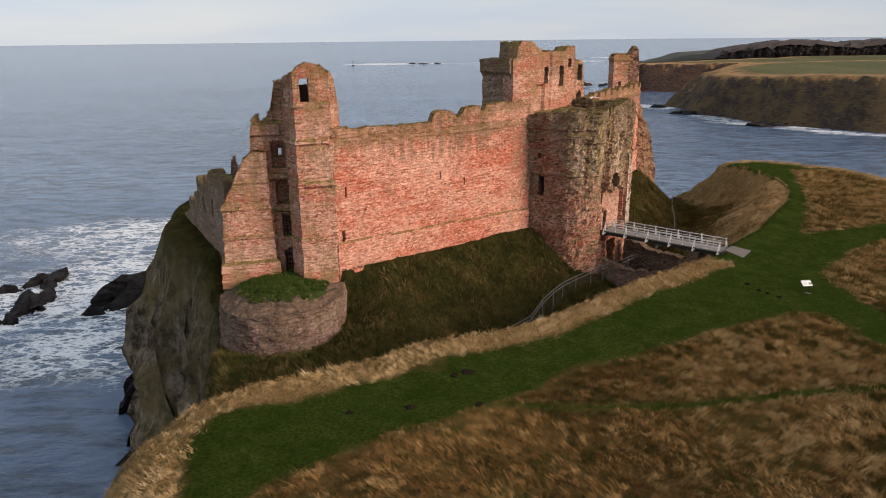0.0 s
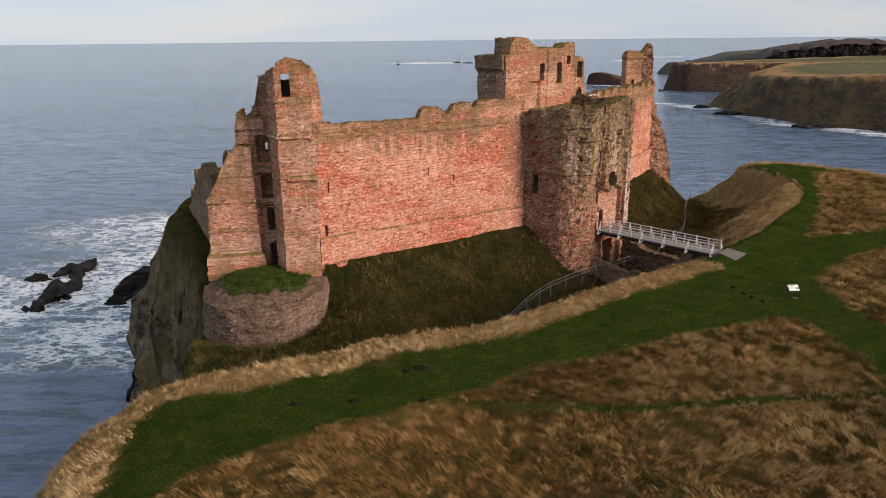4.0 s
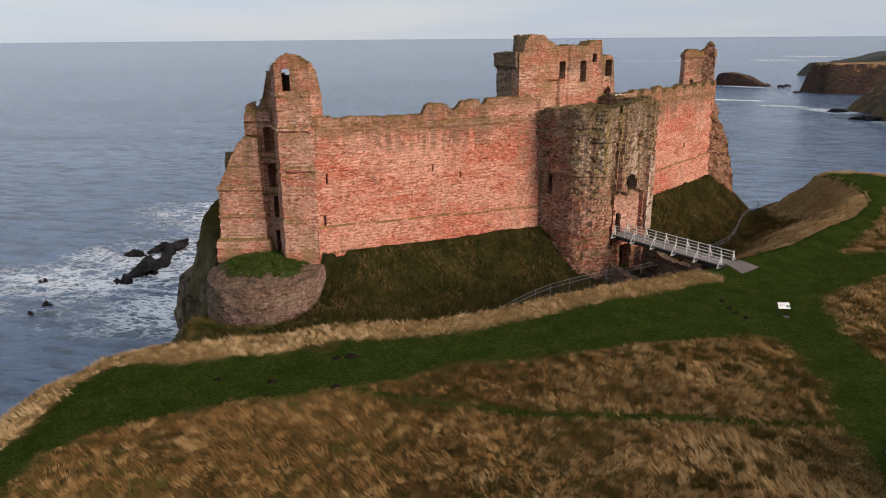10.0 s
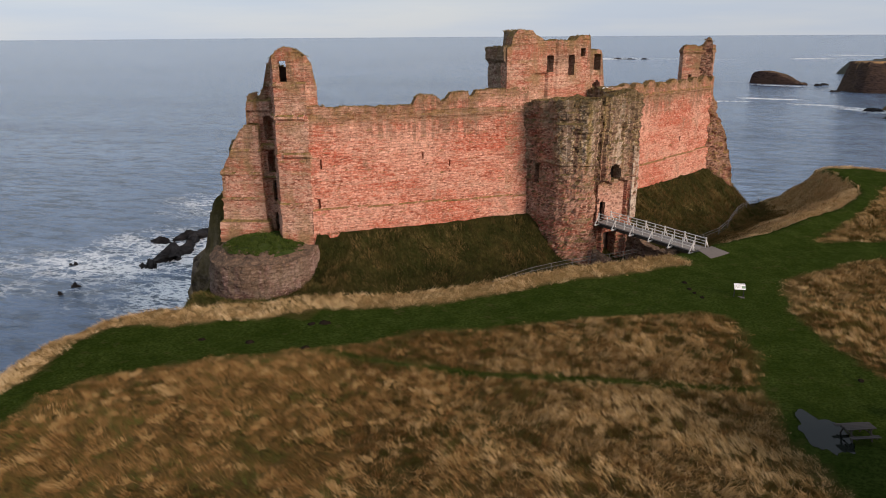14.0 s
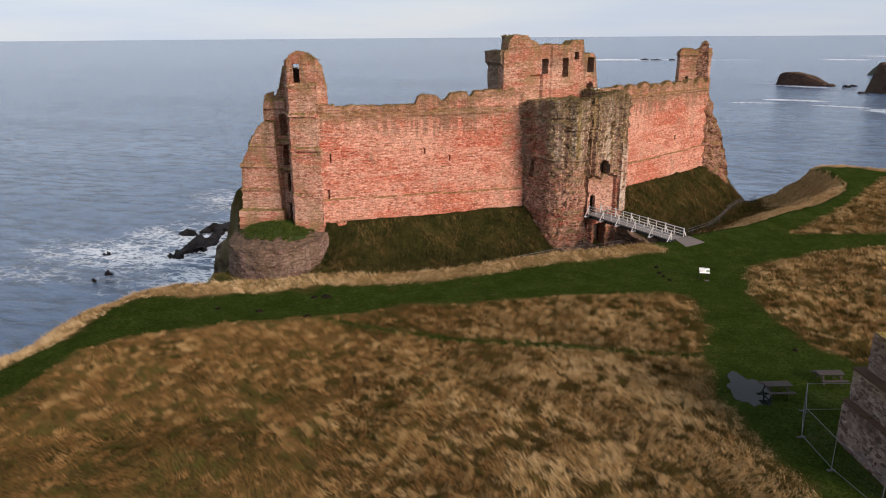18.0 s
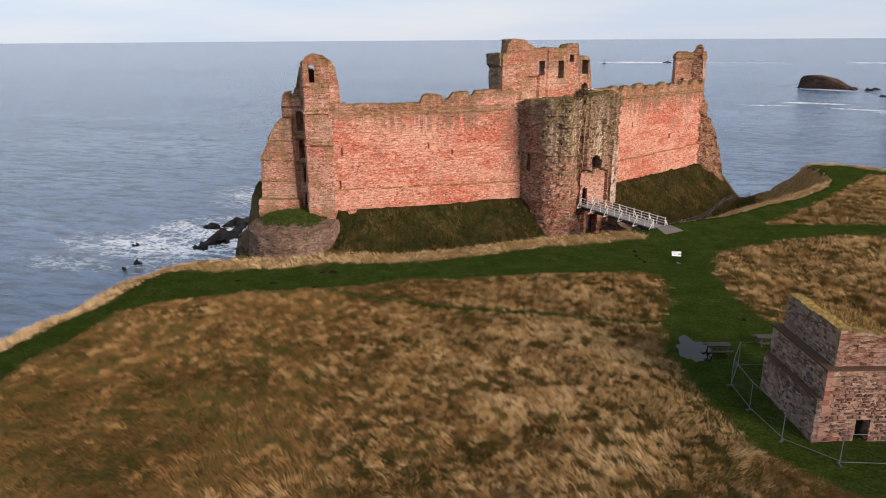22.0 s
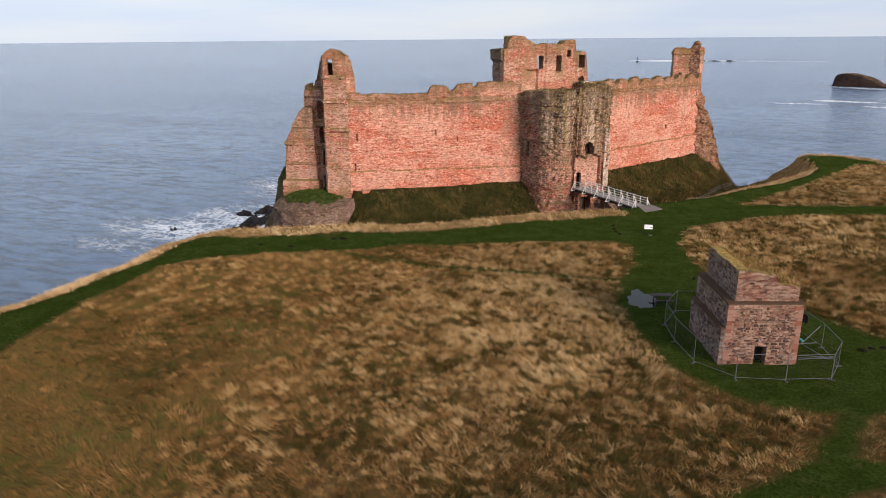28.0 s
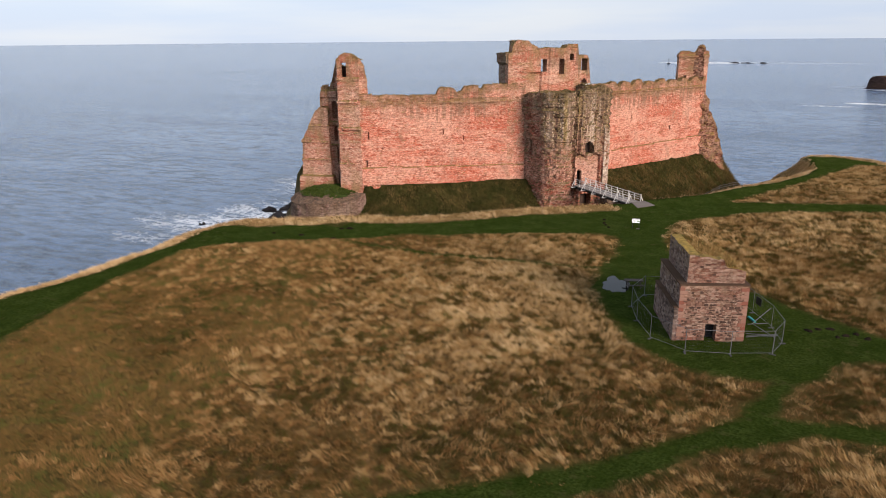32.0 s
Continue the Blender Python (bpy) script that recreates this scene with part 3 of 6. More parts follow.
def array_mesh(name, verts, polys, mat, smooth=False):
    me = bpy.data.meshes.new(name)
    n, k = polys.shape
    me.vertices.add(len(verts))
    me.vertices.foreach_set("co", np.asarray(verts, np.float32).ravel())
    me.loops.add(n * k)
    me.loops.foreach_set("vertex_index", polys.astype(np.int32).ravel())
    me.polygons.add(n)
    me.polygons.foreach_set("loop_start", np.arange(0, n * k, k, dtype=np.int32))
    me.polygons.foreach_set("use_smooth", np.full(n, smooth))
    me.materials.append(mat)
    me.update(calc_edges=True)
    return me


# ---- plan ----
SEA = -31.0
WALL_A, WALL_B, WALL_M, WALL_E = (-11.0, 68.2), (10.5, 85.25), (18.2, 94.2), (34.15, 123.5)
CREST = [(-17.0, 42.6), (-9.3, 45.7), (-5.5, 47.5), (-2.1, 50.3), (2.4, 51.9), (6.7, 54.0), (10.9, 57.3), (15.5, 61.6), (20.6, 65.6), (24.9, 69.3), (30.6, 73.2),
         (33.6, 77.5), (38.8, 83.2), (44.5, 91.5), (49.5, 98.0), (54.0, 108.0), (55.4, 114.7), (54.3, 125.0), (53.0, 131.5)]
FOOT = [(36.2, 150.0), (36.2, 135.0), (35.6, 126.0), (34.4, 123.3), (18.4, 94.2), (10.7, 85.1), (-10.6, 68.0), (-11.8, 75.0), (-20.0, 77.5), (-27.0, 75.5)]
LAND = [(-17.2, 43.2), (-18.6, 48.0), (-20.0, 54.0), (-21.6, 59.5), (-22.4, 64.5), (-24.6, 70.0), (-28.5, 77.0), (-34.0, 83.0), (-38.5, 90.0), (-37.0, 104.0), (-26.0, 114.0), (-5.0, 124.0), (20.0, 138.0), (34.0, 137.0), (40.0, 133.0), (46.0, 133.5),
        (53.0, 131.8), (58.7, 132.2), (65.5, 130.3), (70.6, 125.8), (73.8, 114.6), (84.0, 106.0), (120.0, 96.0), (240.0, 110.0), (420.0, 150.0), (720.0, 160.0),
        (720.0, -700.0), (-80.0, -700.0), (-60.0, -200.0), (-30.0, -40.0), (-20.5, 0.0), (-18.6, 12.8), (-17.4, 21.3), (-17.8, 32.0), (-18.6, 38.0)]
ROUGH_MAIN = [(-4.5, 2.0), (-10.0, 20.0), (-11.4, 30.0), (-9.8, 33.2), (-3.7, 37.2), (0.7, 39.5), (5.8, 42.9), (9.5, 46.3), (14.6, 48.2), (19.5, 51.6), (24.6, 54.2), (30.4, 56.9), (32.4, 57.0),
              (33.8, 54.0), (34.4, 50.0), (34.0, 44.0), (35.1, 37.5), (38.0, 31.0), (40.6, 26.9), (44.1, 24.1), (47.4, 23.4), (51.2, 24.2), (50.2, 20.0), (48.4, 16.4), (45.2, 11.2), (41.2, 6.4), (33.9, 1.2), (20.0, -10.0), (0.0, -16.0)]
ROUGH_NEAR = [(30.0, -6.0), (41.8, 4.6), (49.0, 13.4), (53.5, 17.2), (60.0, 18.6), (110.0, 18.0), (110.0, -60.0), (10.0, -60.0), (0.0, -24.0)]
ROUGH_WEDGE = [(51.2, 19.0), (53.2, 24.0), (56.0, 29.0), (60.5, 32.0), (110.0, 26.0), (110.0, 19.5), (60.0, 20.4)]
ROUGH_RIGHT = [(38.2, 63.0), (38.9, 67.5), (41.8, 71.0), (46.0, 75.2), (52.2, 79.3), (63.4, 83.8), (110.0, 92.0), (110.0, 30.0), (62.0, 35.5), (59.2, 36.3), (52.6, 40.3), (46.5, 44.5), (42.6, 48.2), (40.3, 52.6), (38.9, 57.0), (38.4, 60.0)]
ROUGH_FAR = [(43.6, 81.8), (49.0, 91.5), (53.9, 101.7), (58.5, 114.0), (62.7, 124.0), (70.4, 124.8), (73.2, 114.2), (84.0, 105.0), (110.0, 98.0), (110.0, 95.5), (63.0, 88.6), (56.8, 86.7), (50.0, 83.6)]
ROUGHS = (ROUGH_MAIN, ROUGH_NEAR, ROUGH_WEDGE, ROUGH_RIGHT, ROUGH_FAR)
TRACK = [(2.0, 41.0), (5.7, 40.9), (9.6, 40.5), (16.6, 41.1), (23.5, 42.5), (30.2, 43.4), (34.0, 44.3)]
SOUTH_PATH = [(30.0, -3.5), (34.0, 0.9), (38.6, 4.7), (43.4, 9.2), (47.4, 14.1), (50.3, 17.0), (52.6, 18.5), (56.5, 19.9), (62.0, 20.8)]
DITCH = [(-50.0, 40.6)] + CREST + [(52.0, 150.0)] + FOOT + [(-50.0, 75.5)]
DRUM_C, DRUM_R = (-16.5, 66.6), 6.3


def terrain(X, Y):
    """The height of the ground and its marks: mown, straw, ditch, cliff."""
    X, Y = np.asarray(X, float), np.asarray(Y, float)
    z = -0.9 + 0.22 * fbm(X, Y, 0.05, 1) + 0.05 * fbm(X, Y, 0.4, 2, 2)
    crest = polydist(X, Y, CREST + [(52.0, 150.0)])
    foot = polydist(X, Y, FOOT)
    in_ditch = inside(X, Y, DITCH)
    t = crest / (crest + foot + 1e-6)
    near = np.interp(t, [0, 0.04, 0.16, 0.34, 0.48, 0.60, 0.80, 1.0], [0, 0.10, 0.55, 0.97, 1.0, 0.86, 0.42, 0.0])
    seaward = np.interp(t, [0, 0.08, 0.30, 0.54, 0.62, 0.82, 1.0], [0, 0.05, 0.45, 0.96, 1.0, 0.5, 0.0])
    k = np.clip((Y - 78) / 16, 0, 1)
    deep = near * (1 - k) + seaward * k
    scoop = np.interp(t, [0, 0.06, 0.16, 0.30, 0.54, 0.62, 0.82, 1.0], [0, 0.12, 0.45, 0.80, 1.0, 1.0, 0.5, 0.0])
    k = np.clip((Y - 108) / 14, 0, 1)
    deep = deep * (1 - k) + scoop * k
    depth = 5.4 + 0.9 * np.clip((Y - 60) / 8, 0, 1) + 1.3 * np.clip((Y - 100) / 30, 0, 1) + 0.6 * np.clip((60 - Y) / 15, 0, 1)
    inner = np.interp(t, [0, 0.7, 1.0], [0.0, 0.2, 0.45])
    z = np.where(in_ditch, z + inner * 1.0 - deep * depth + 0.25 * fbm(X, Y, 0.22, 5) * np.clip(crest / 3, 0, 1), z)
    raised = (foot < 60) & ~in_ditch & inside(X, Y, [(-27, 75.5), (-20, 77.5), (-11.8, 75), (-10.6, 68), (10.7, 85.1), (18.4, 94.2), (34.4, 123.3), (35.6, 126), (36.2, 150), (30, 160), (-60, 130)])
    z = np.where(raised, -0.55 + 0.2 * fbm(X, Y, 0.1, 8), z)
    # the ditch runs round the drum under the corner tower
    dd = np.hypot(X - DRUM_C[0], Y - DRUM_C[1]) - DRUM_R
    rim = np.interp(np.degrees(np.arctan2(Y - DRUM_C[1], X - DRUM_C[0])), [-180, -150, -90, -40, -12, 10, 25], [-7.2, -6.6, -6.2, -6.0, -5.0, -3.4, -1.2])
    z = np.where(in_ditch & (dd < 10), np.minimum(z, rim + 0.22 * np.maximum(dd, 0)), z)
    # the outer lip is slightly banked
    z = z + np.where(~in_ditch, 0.35 * np.exp(-(crest / 2.2) ** 2), 0)
    z = z + 0.12 * np.clip((Y - 118) / 10, 0, 1) * np.clip((X - 55) / 4, 0, 1) * (~in_ditch) - 1.6 * np.exp(-((X - 52.2) / 1.9) ** 2 - ((Y - 132.5) / 4.0) ** 2)
    # sea cliffs
    sd = signed(X, Y, LAND) + (0.35 + 0.9 * np.clip((Y - 66) / 12, 0, 1)) * fbm(X, Y, 0.16, 11)
    z = z - 1.3 * np.clip((5 - sd) / 6, 0, 1) ** 2 * ((X < 0) & (Y < 46))
    out = np.maximum(-sd, 0)
    west = np.clip((Y - 44) / 8, 0, 1) * np.clip((5 - X) / 20, 0, 1)
    fall_a = np.interp(out, [0, 1.2, 3, 6, 10, 14, 24], [0, 0.5, 3.0, 12.0, 25.0, 37.0, 48.0])
    fall_b = np.interp(out, [0, 0.8, 2.2, 3.8, 5.6, 7.6, 11, 30], [0, 1.0, 6.0, 15.0, 22.0, 28.0, 36.0, 48.0])
    z = z - (fall_a * (1 - west) + fall_b * west) * (1 + 0.16 * fbm(X, Y, 0.21, 17, 3) * np.clip(out / 4, 0, 1))
    z = np.maximum(z, -38.0)
    cliff = np.clip(out / 3.0, 0, 1)
    rough = np.zeros(X.shape)
    edge = 0.32 * fbm(X, Y, 0.5, 23, 3)
    for poly in ROUGHS:
        rough = np.maximum(rough, np.clip((signed(X, Y, poly) + edge) / 0.7 + 0.5, 0, 1))
    bank = np.clip((3.3 + edge - crest) / 0.8, 0, 1) * (~in_ditch)
    bank = bank * (X < 30.4)
    bank = np.maximum(bank, np.clip((3.4 + edge - sd) / 0.8, 0, 1) * ((X < 0) & (Y < 46)) * (sd > -4))
    bank = np.maximum(bank, in_ditch * np.clip((8.5 + 3 * edge - crest) / 3.0, 0, 1) * np.clip((Y - 76) / 3, 0, 1))
    bank = np.maximum(bank, np.clip((2.0 + edge - np.abs(sd)) / 0.8, 0, 1) * (X > 50) * (Y > 90))
    bank = bank * np.clip(polydist(X, Y, [(30.0, 73.6), (40.0, 65.0)]) - 2.2, 0, 1) * (~raised)
    land_ditch = np.clip(np.where(in_ditch, crest / 1.2, 0), 0, 1) * (1 - 0.85 * bank)
    land_ditch = land_ditch * (1 - 0.75 * np.clip((Y - 84) / 10, 0, 1) * np.clip((0.55 - t) / 0.1, 0, 1))
    land_ditch = np.maximum(land_ditch, np.where(raised, 1.0, 0))
    land_ditch = np.maximum(land_ditch, np.clip((out - np.where((Y > 46) & (X < 0), -1.0, 2.5)) / 2, 0, 1))
    mown = (1 - rough) * (1 - bank) * (1 - land_ditch) * (~in_ditch)
    mown = mown * np.clip(1 - out / 0.8, 0, 1) * ~((Y > 46) & (X < -16))
    mown = np.maximum(mown, 0.95 * np.clip(1.5 - polydist(X, Y, TRACK) / 0.55, 0, 1) * rough)
    mown = np.maximum(mown, np.clip(1.6 - polydist(X, Y, SOUTH_PATH) / 0.7, 0, 1))
    return z, mown, bank, land_ditch, cliff


FINE = 0.6
gx = np.concatenate([[-75], np.arange(-70, 100, FINE), [104, 115, 140, 200, 320, 500, 720]])
gy = np.concatenate([[-700, -400, -220, -120, -80, -60], np.arange(-50, 150, FINE), [152]])
GX, GY = np.meshgrid(gx, gy)
GZ, G_MOWN, G_BANK, G_DITCH, G_CLIFF = terrain(GX, GY)
# ragged rock: push steep ground sideways
SHOVE = G_CLIFF * np.clip((-6.5 - GZ) / 5, 0, 1)
WX = GX + SHOVE * (1.5 * fbm(GX + GZ * 0.8, GY + GZ * 0.3, 0.2, 31, 3) + 1.2 * np.abs(fbm(GX + GZ * 0.1, GY + GZ * 0.15, 0.45, 33, 3)))
WY = GY + SHOVE * (1.5 * fbm(GX - GZ * 0.4, GY + GZ * 0.9, 0.2, 37, 3) + 0.9 * fbm(GX + GZ * 0.25, GY - GZ * 0.2, 0.6, 39, 2))
RIB = SHOVE * (1.5 - 3.0 * np.abs(fbm(GX + 0.12 * GZ, GY - 0.08 * GZ, 0.19, 47, 3))) + SHOVE * 0.5 * np.sin(GZ * 0.9 + 2 * fbm(GX, GY, 0.1, 49, 2))
WX, WY = WX - RIB * (GX < 5) * (GY > 44), WY - 0.5 * RIB * (GX < 5) * (GY > 44)
me = grid_mesh("ground", WX, WY, GZ, M_GROUND)
for key, values in (("mown", G_MOWN), ("straw", G_BANK), ("ditch", G_DITCH), ("cliff", G_CLIFF)):
    float_attr(me, key, values)
ground = tagged(new("ground", me), "clifftop ground with mown paths, rough straw-coloured grass and a dark ditch", "ground", kind="structure")


def ground_z(x, y):
    return float(terrain(np.array([x]), np.array([y]))[0][0])


# sea, one sheet out to the horizon
rings = np.concatenate([np.arange(20, 330, 2.2), np.arange(332, 900, 4.0), np.geomspace(904, 4900, 90)])
angles = np.radians(np.concatenate([np.arange(30, 160, 0.4), np.arange(160, 391, 2.0)]))
R, T = np.meshgrid(rings, angles)
SX, SY = 10 + R * np.cos(T), 30 + R * np.sin(T)
far = np.clip((R - 1900) / 3000, 0, 1)
SZ = SEA + 33.5 * far ** 2 + 0.18 * fbm(SX * 0.5, SY, 0.11, 41, 3) * np.exp(-R / 500)
foam = np.zeros(SX.shape)


def foam_at(x, y, rx, ry, turn=0.0, amount=1.0):
    c, n = math.cos(radians(turn)), math.sin(radians(turn))
    u, v = (SX - x) * c + (SY - y) * n, -(SX - x) * n + (SY - y) * c
    d = np.hypot(u / rx, v / ry) + 0.25 * fbm(SX, SY, 0.05, 43, 3)
    np.maximum(foam, amount * np.clip(1.35 - d, 0, 1) ** 0.8, out=foam)


for row in ((-84, 140, 34, 30, 20), (-68, 118, 16, 20, 60), (-100, 128, 28, 14, 10), (-92, 190, 34, 22, 0, 0.9), (-75, 165, 24, 22, 0, 0.9), (-62, 135, 10, 30, -10, 1), (-104, 108, 22, 6, 8, 0.55), (-112, 122, 22, 6, 4, 0.7),
            (114, 634, 22, 6, -12, 1.7), (75, 604, 18, 4, 4, 1.2), (137, 588, 22, 5, -16, 1.5), (160, 561, 15, 11, -45, 1.8), (168, 545, 12, 10, 30, 1), (184, 470, 12, 24, 12, 0.8), (196, 432, 34, 7, -38, 1), (232, 386, 30, 6, -25, 0.9),
            (168, 748, 9, 26, 12, 0.55), (140, 800, 34, 9, -35, 0.7), (104, 848, 26, 6, 0, 0.5), (-130, 1560, 75, 34, 2, 2.2), (-60, 1575, 90, 30, 2, 0.9), (60, 1580, 130, 30, 2, 0.6), (322, 1620, 44, 24, 0, 1.6), (443, 1865, 60, 26, 0, 1.6), (47, 146, 7, 5, 0, 1),
            (300, 366, 60, 6, -5, 0.9), (268, 374, 30, 6, -14, 1), (216, 402, 26, 6, -42, 1)):
    foam_at(*row)
me = grid_mesh("sea", SX, SY, SZ, M_SEA)
float_attr(me, "foam", foam)
tagged(new("sea", me), "grey-blue sea with white surf round dark rocks", "sea", kind="structure")


def lump(name, x, y, rx, ry, h, turn, mat, seed, label, category="rock", base=SEA, n=(44, 12), rough=0.35, power=0.38, skew=0.15, sink=2.0):
    """A rock: a ragged, layered dome."""
    a = np.linspace(0, 2 * math.pi, n[0] + 1)
    k = np.linspace(0, 1, n[1])
    A, K = np.meshgrid(a, k)
    rr = (1 - K) ** power
    px, py = np.cos(A) * rr, np.sin(A) * rr
    bulge = 1 + rough * fbm(px * 3 + seed, py * 3 + K * 2, 1.0, seed, 4)
    c, n_ = math.cos(radians(turn)), math.sin(radians(turn))
    lx, ly = px * rx * bulge, py * ry * bulge
    Z = base - sink + (h + sink) * K ** 0.8 * (1 - skew * px) * (1 + rough * fbm(px * 2.3 + seed, py * 2.3, 1.0, seed + 9, 4))
    Z = Z + 0.04 * h * np.round(K * 5) / 5
    me = grid_mesh(name, x + lx * c - ly * n_, y + lx * n_ + ly * c, Z, mat, smooth=False)
    return tagged(new(name, me), label, category)


for i, (x, y, rx, ry, h, turn) in enumerate(((-87.5, 138, 10.5, 4.8, 1.5, 108), (-93, 155, 8, 4.4, 1.4, 100), (-97.5, 147, 4.6, 2.2, 1.0, 15), (-88.5, 129, 5.2, 2.4, 1.0, 150), (-105.7, 124.2, 1.4, 0.5, 0.35, 20), (-92.3, 107.5, 1.6, 0.5, 0.35, 35), (-93, 112, 1.5, 0.5, 0.35, 30))):
    lump("sea_rock", x, y, rx, ry, h, turn, M_ROCK, 3 + i, "black wet sea rock ringed by white surf", n=(72, 20), rough=0.42)
lump("shore_rock", -67, 141, 8, 3.6, 3.6, 55, M_ROCK, 12, "dark rock ledge running out from the cliff foot", n=(60, 18), rough=0.45)
lump("shore_rock", -71.5, 132, 2.6, 1.2, 1.0, 10, M_ROCK, 13, "small dark rock awash beside the cliff foot")
lump("shore_rock", -46.5, 97, 5, 3, 4, 70, M_ROCK, 14, "dark boulder apron at the cliff foot", rough=0.45)


def islet(x, y, long, deep, high, turn, mat, label):
    """A whaleback islet: a cliff at one end, a flat head and a long slope down to a low tail."""
    U, V = np.meshgrid(np.linspace(-1.05, 1.25, 90), np.linspace(-1.1, 1.1, 40))
    crown = np.interp(U, [-1.05, -1.0, -0.96, -0.88, -0.72, -0.30, 0.0, 0.40, 0.75, 0.90, 0.98, 1.08, 1.25], [-0.3, 0.1, 0.66, 0.90, 1.0, 0.95, 0.84, 0.58, 0.24, 0.07, 0.18, 0.10, -0.3])
    side = np.clip(1 - np.abs(V + 0.10 * fbm(U, V, 2.0, 5, 2)) ** 3.0, -0.4, 1)
    Z = SEA + high * (np.minimum(crown, 1) * np.clip(side * 1.9, -0.4, 1) + 0.05 * fbm(U * 3, V * 2, 1.4, 7, 4))
    Z = np.where(np.abs(V) > 1.02, SEA - 3, Z)
    c, n = math.cos(radians(turn)), math.sin(radians(turn))
    lx, ly = U * long, V * deep * (0.55 + 0.45 * np.clip(1.1 - U, 0, 1))
    return tagged(new("rock_islet", grid_mesh("rock_islet", x + lx * c - ly * n, y + lx * n + ly * c, Z, mat, False)), label, "islet")


islet(143, 826, 25.5, 11, 13.0, -28, rock_mat("islet_rock", (0.020, 0.013, 0.012), (0.070, 0.045, 0.038), (0.085, 0.07, 0.04), 0.95, olive=0.15), "dark sloping rock islet standing in the sea")
for x, y, rx, h in ((186, 815, 6, 1.0), (178, 800, 5, 1.6), (178, 722, 7, 1.0), (166, 548, 8, 1.6), (172, 500, 14, 2), (200, 430, 16, 2.2)):
    lump("reef_rock", x, y, rx, rx * 0.4, h, random.uniform(-30, 10), M_ROCK, random.uniform(0, 50), "low black reef rock awash in the surf", "rock")
for x, rx in ((-66, 11), (-42, 15), (-12, 9)):
    lump("far_skerry", x, 1545, rx, 5, 1.7, 0, M_ROCK, rx, "long low skerry far out in the sea", "rock")
bm = bmesh.new()
rod(bm, (-185, 1476, SEA - 1), (-185, 1476, SEA + 9), 0.4, 6)
rod(bm, (-185, 1476, SEA + 7), (-185, 1476, SEA + 9.5), 1.0, 8)
rod(bm, (-185, 1476, SEA - 1), (-185, 1476, SEA + 2), 3.0, 8)
tagged(part("sea_beacon", bm, M_IRON, None), "slim dark beacon post on a far skerry", "beacon")


# ---- far shore ----
def headland(name, coast, top, label, step=9.0, reach=(150, 900, 330, 1500), wide=26.0, mat=M_CLIFF):
    """A block of far land: cliffs down to the sea along its coast line."""
    X, Y = np.meshgrid(np.arange(reach[0], reach[1], step), np.arange(reach[2], reach[3], step))
    sd = signed(X, Y, coast) + 7 * fbm(X, Y, 0.022, 51, 4)
    out = np.maximum(-sd, 0)
    Z = top(X, Y) + 0.6 * fbm(X, Y, 0.02, 53) - np.interp(out, [0, wide * 0.15, wide * 0.5, wide, wide * 1.6], [0, 2.5, 13, 27, 40]) * (1 + 0.15 * fbm(X, Y, 0.05, 57))
    keep = (Z[:-1, :-1] > SEA - 12) | (Z[1:, 1:] > SEA - 12)
    me = grid_mesh(name, X, Y, Z, mat, True, keep)
    float_attr(me, "inland", np.clip((sd - 14) / 10, 0, 1))
    return tagged(new(name, me), label, "headland", kind="structure")


headland("headland_near", [(196, 560), (204, 492), (212, 455), (232, 436), (246, 412), (275, 398), (420, 380), (880, 360), (880, 640), (330, 640), (240, 600)],
         lambda X, Y: -1.2 + 0.004 * (X - 200) - 3.5 * np.clip((235 - X) / 30, 0, 1), "grass-topped headland with dark sloping cliffs above the surf", 6.0, (150, 880, 340, 650), 20.0)
headland("headland_middle", [(194, 740), (205, 722), (260, 712), (420, 660), (880, 600), (880, 1000), (420, 880), (300, 800), (230, 765)],
         lambda X, Y: -4.5 + 0.004 * (X - 200), "flat-topped headland with dark vertical cliffs", 6.0, (160, 880, 590, 1010), 9.0, M_CLIFF_DARK)
headland("headland_far", [(262, 1040), (292, 1000), (430, 960), (900, 900), (900, 1300), (560, 1240), (400, 1110)],
         lambda X, Y: -15 + 13 * np.clip((X - 285) / 60, 0, 1) + 3 * np.clip((X - 345) / 60, 0, 1), "low far headland fading into the haze", 9.0, (220, 910, 880, 1310), 22.0, M_FARLAND)
lump("rock_stack", 305, 1080, 28, 14, 15, 0, M_FARLAND, 27, "dark rock hump off the far headland", "rock", rough=0.16)


def far_wood(name, count, area, label, tall=(20, 27)):
    """A bare winter wood far off: trunks and twiggy crowns joined into one."""
    rng = np.random.default_rng(5)
    verts, tris = [], []
    for _ in range(count):
        x, y, z = area(rng)
        h = rng.uniform(*tall) * (0.35 + 0.65 * min(1.0, max(0.0, (x - 344) / 55)) ** 0.7) * (1 + 0.1 * math.sin(x * 0.06) + 0.06 * math.sin(x * 0.17))
        w = h * rng.uniform(0.20, 0.30)
        start = len(verts)
        verts += [(x - 0.35, y, z), (x + 0.35, y, z), (x, y, z + h * 0.8)]
        tris.append((start, start + 1, start + 2))
        for _ in range(60):
            d = rng.normal(size=3)
            d /= np.linalg.norm(d)
            c = np.array([x, y, z + h * 0.5]) + d * np.array([w * 1.15, w * 1.15, h * 0.46]) * rng.uniform(0.3, 1.0)
            p = rng.normal(size=(3, 3)) * np.array([0.9, 0.9, 1.2])
            start = len(verts)
            verts += [tuple(c + q) for q in p]
            tris.append((start, start + 1, start + 2))
    me = array_mesh(name, np.array(verts), np.array(tris), M_TREE)
    return tagged(new(name, me), label, "wood", kind="stuff")


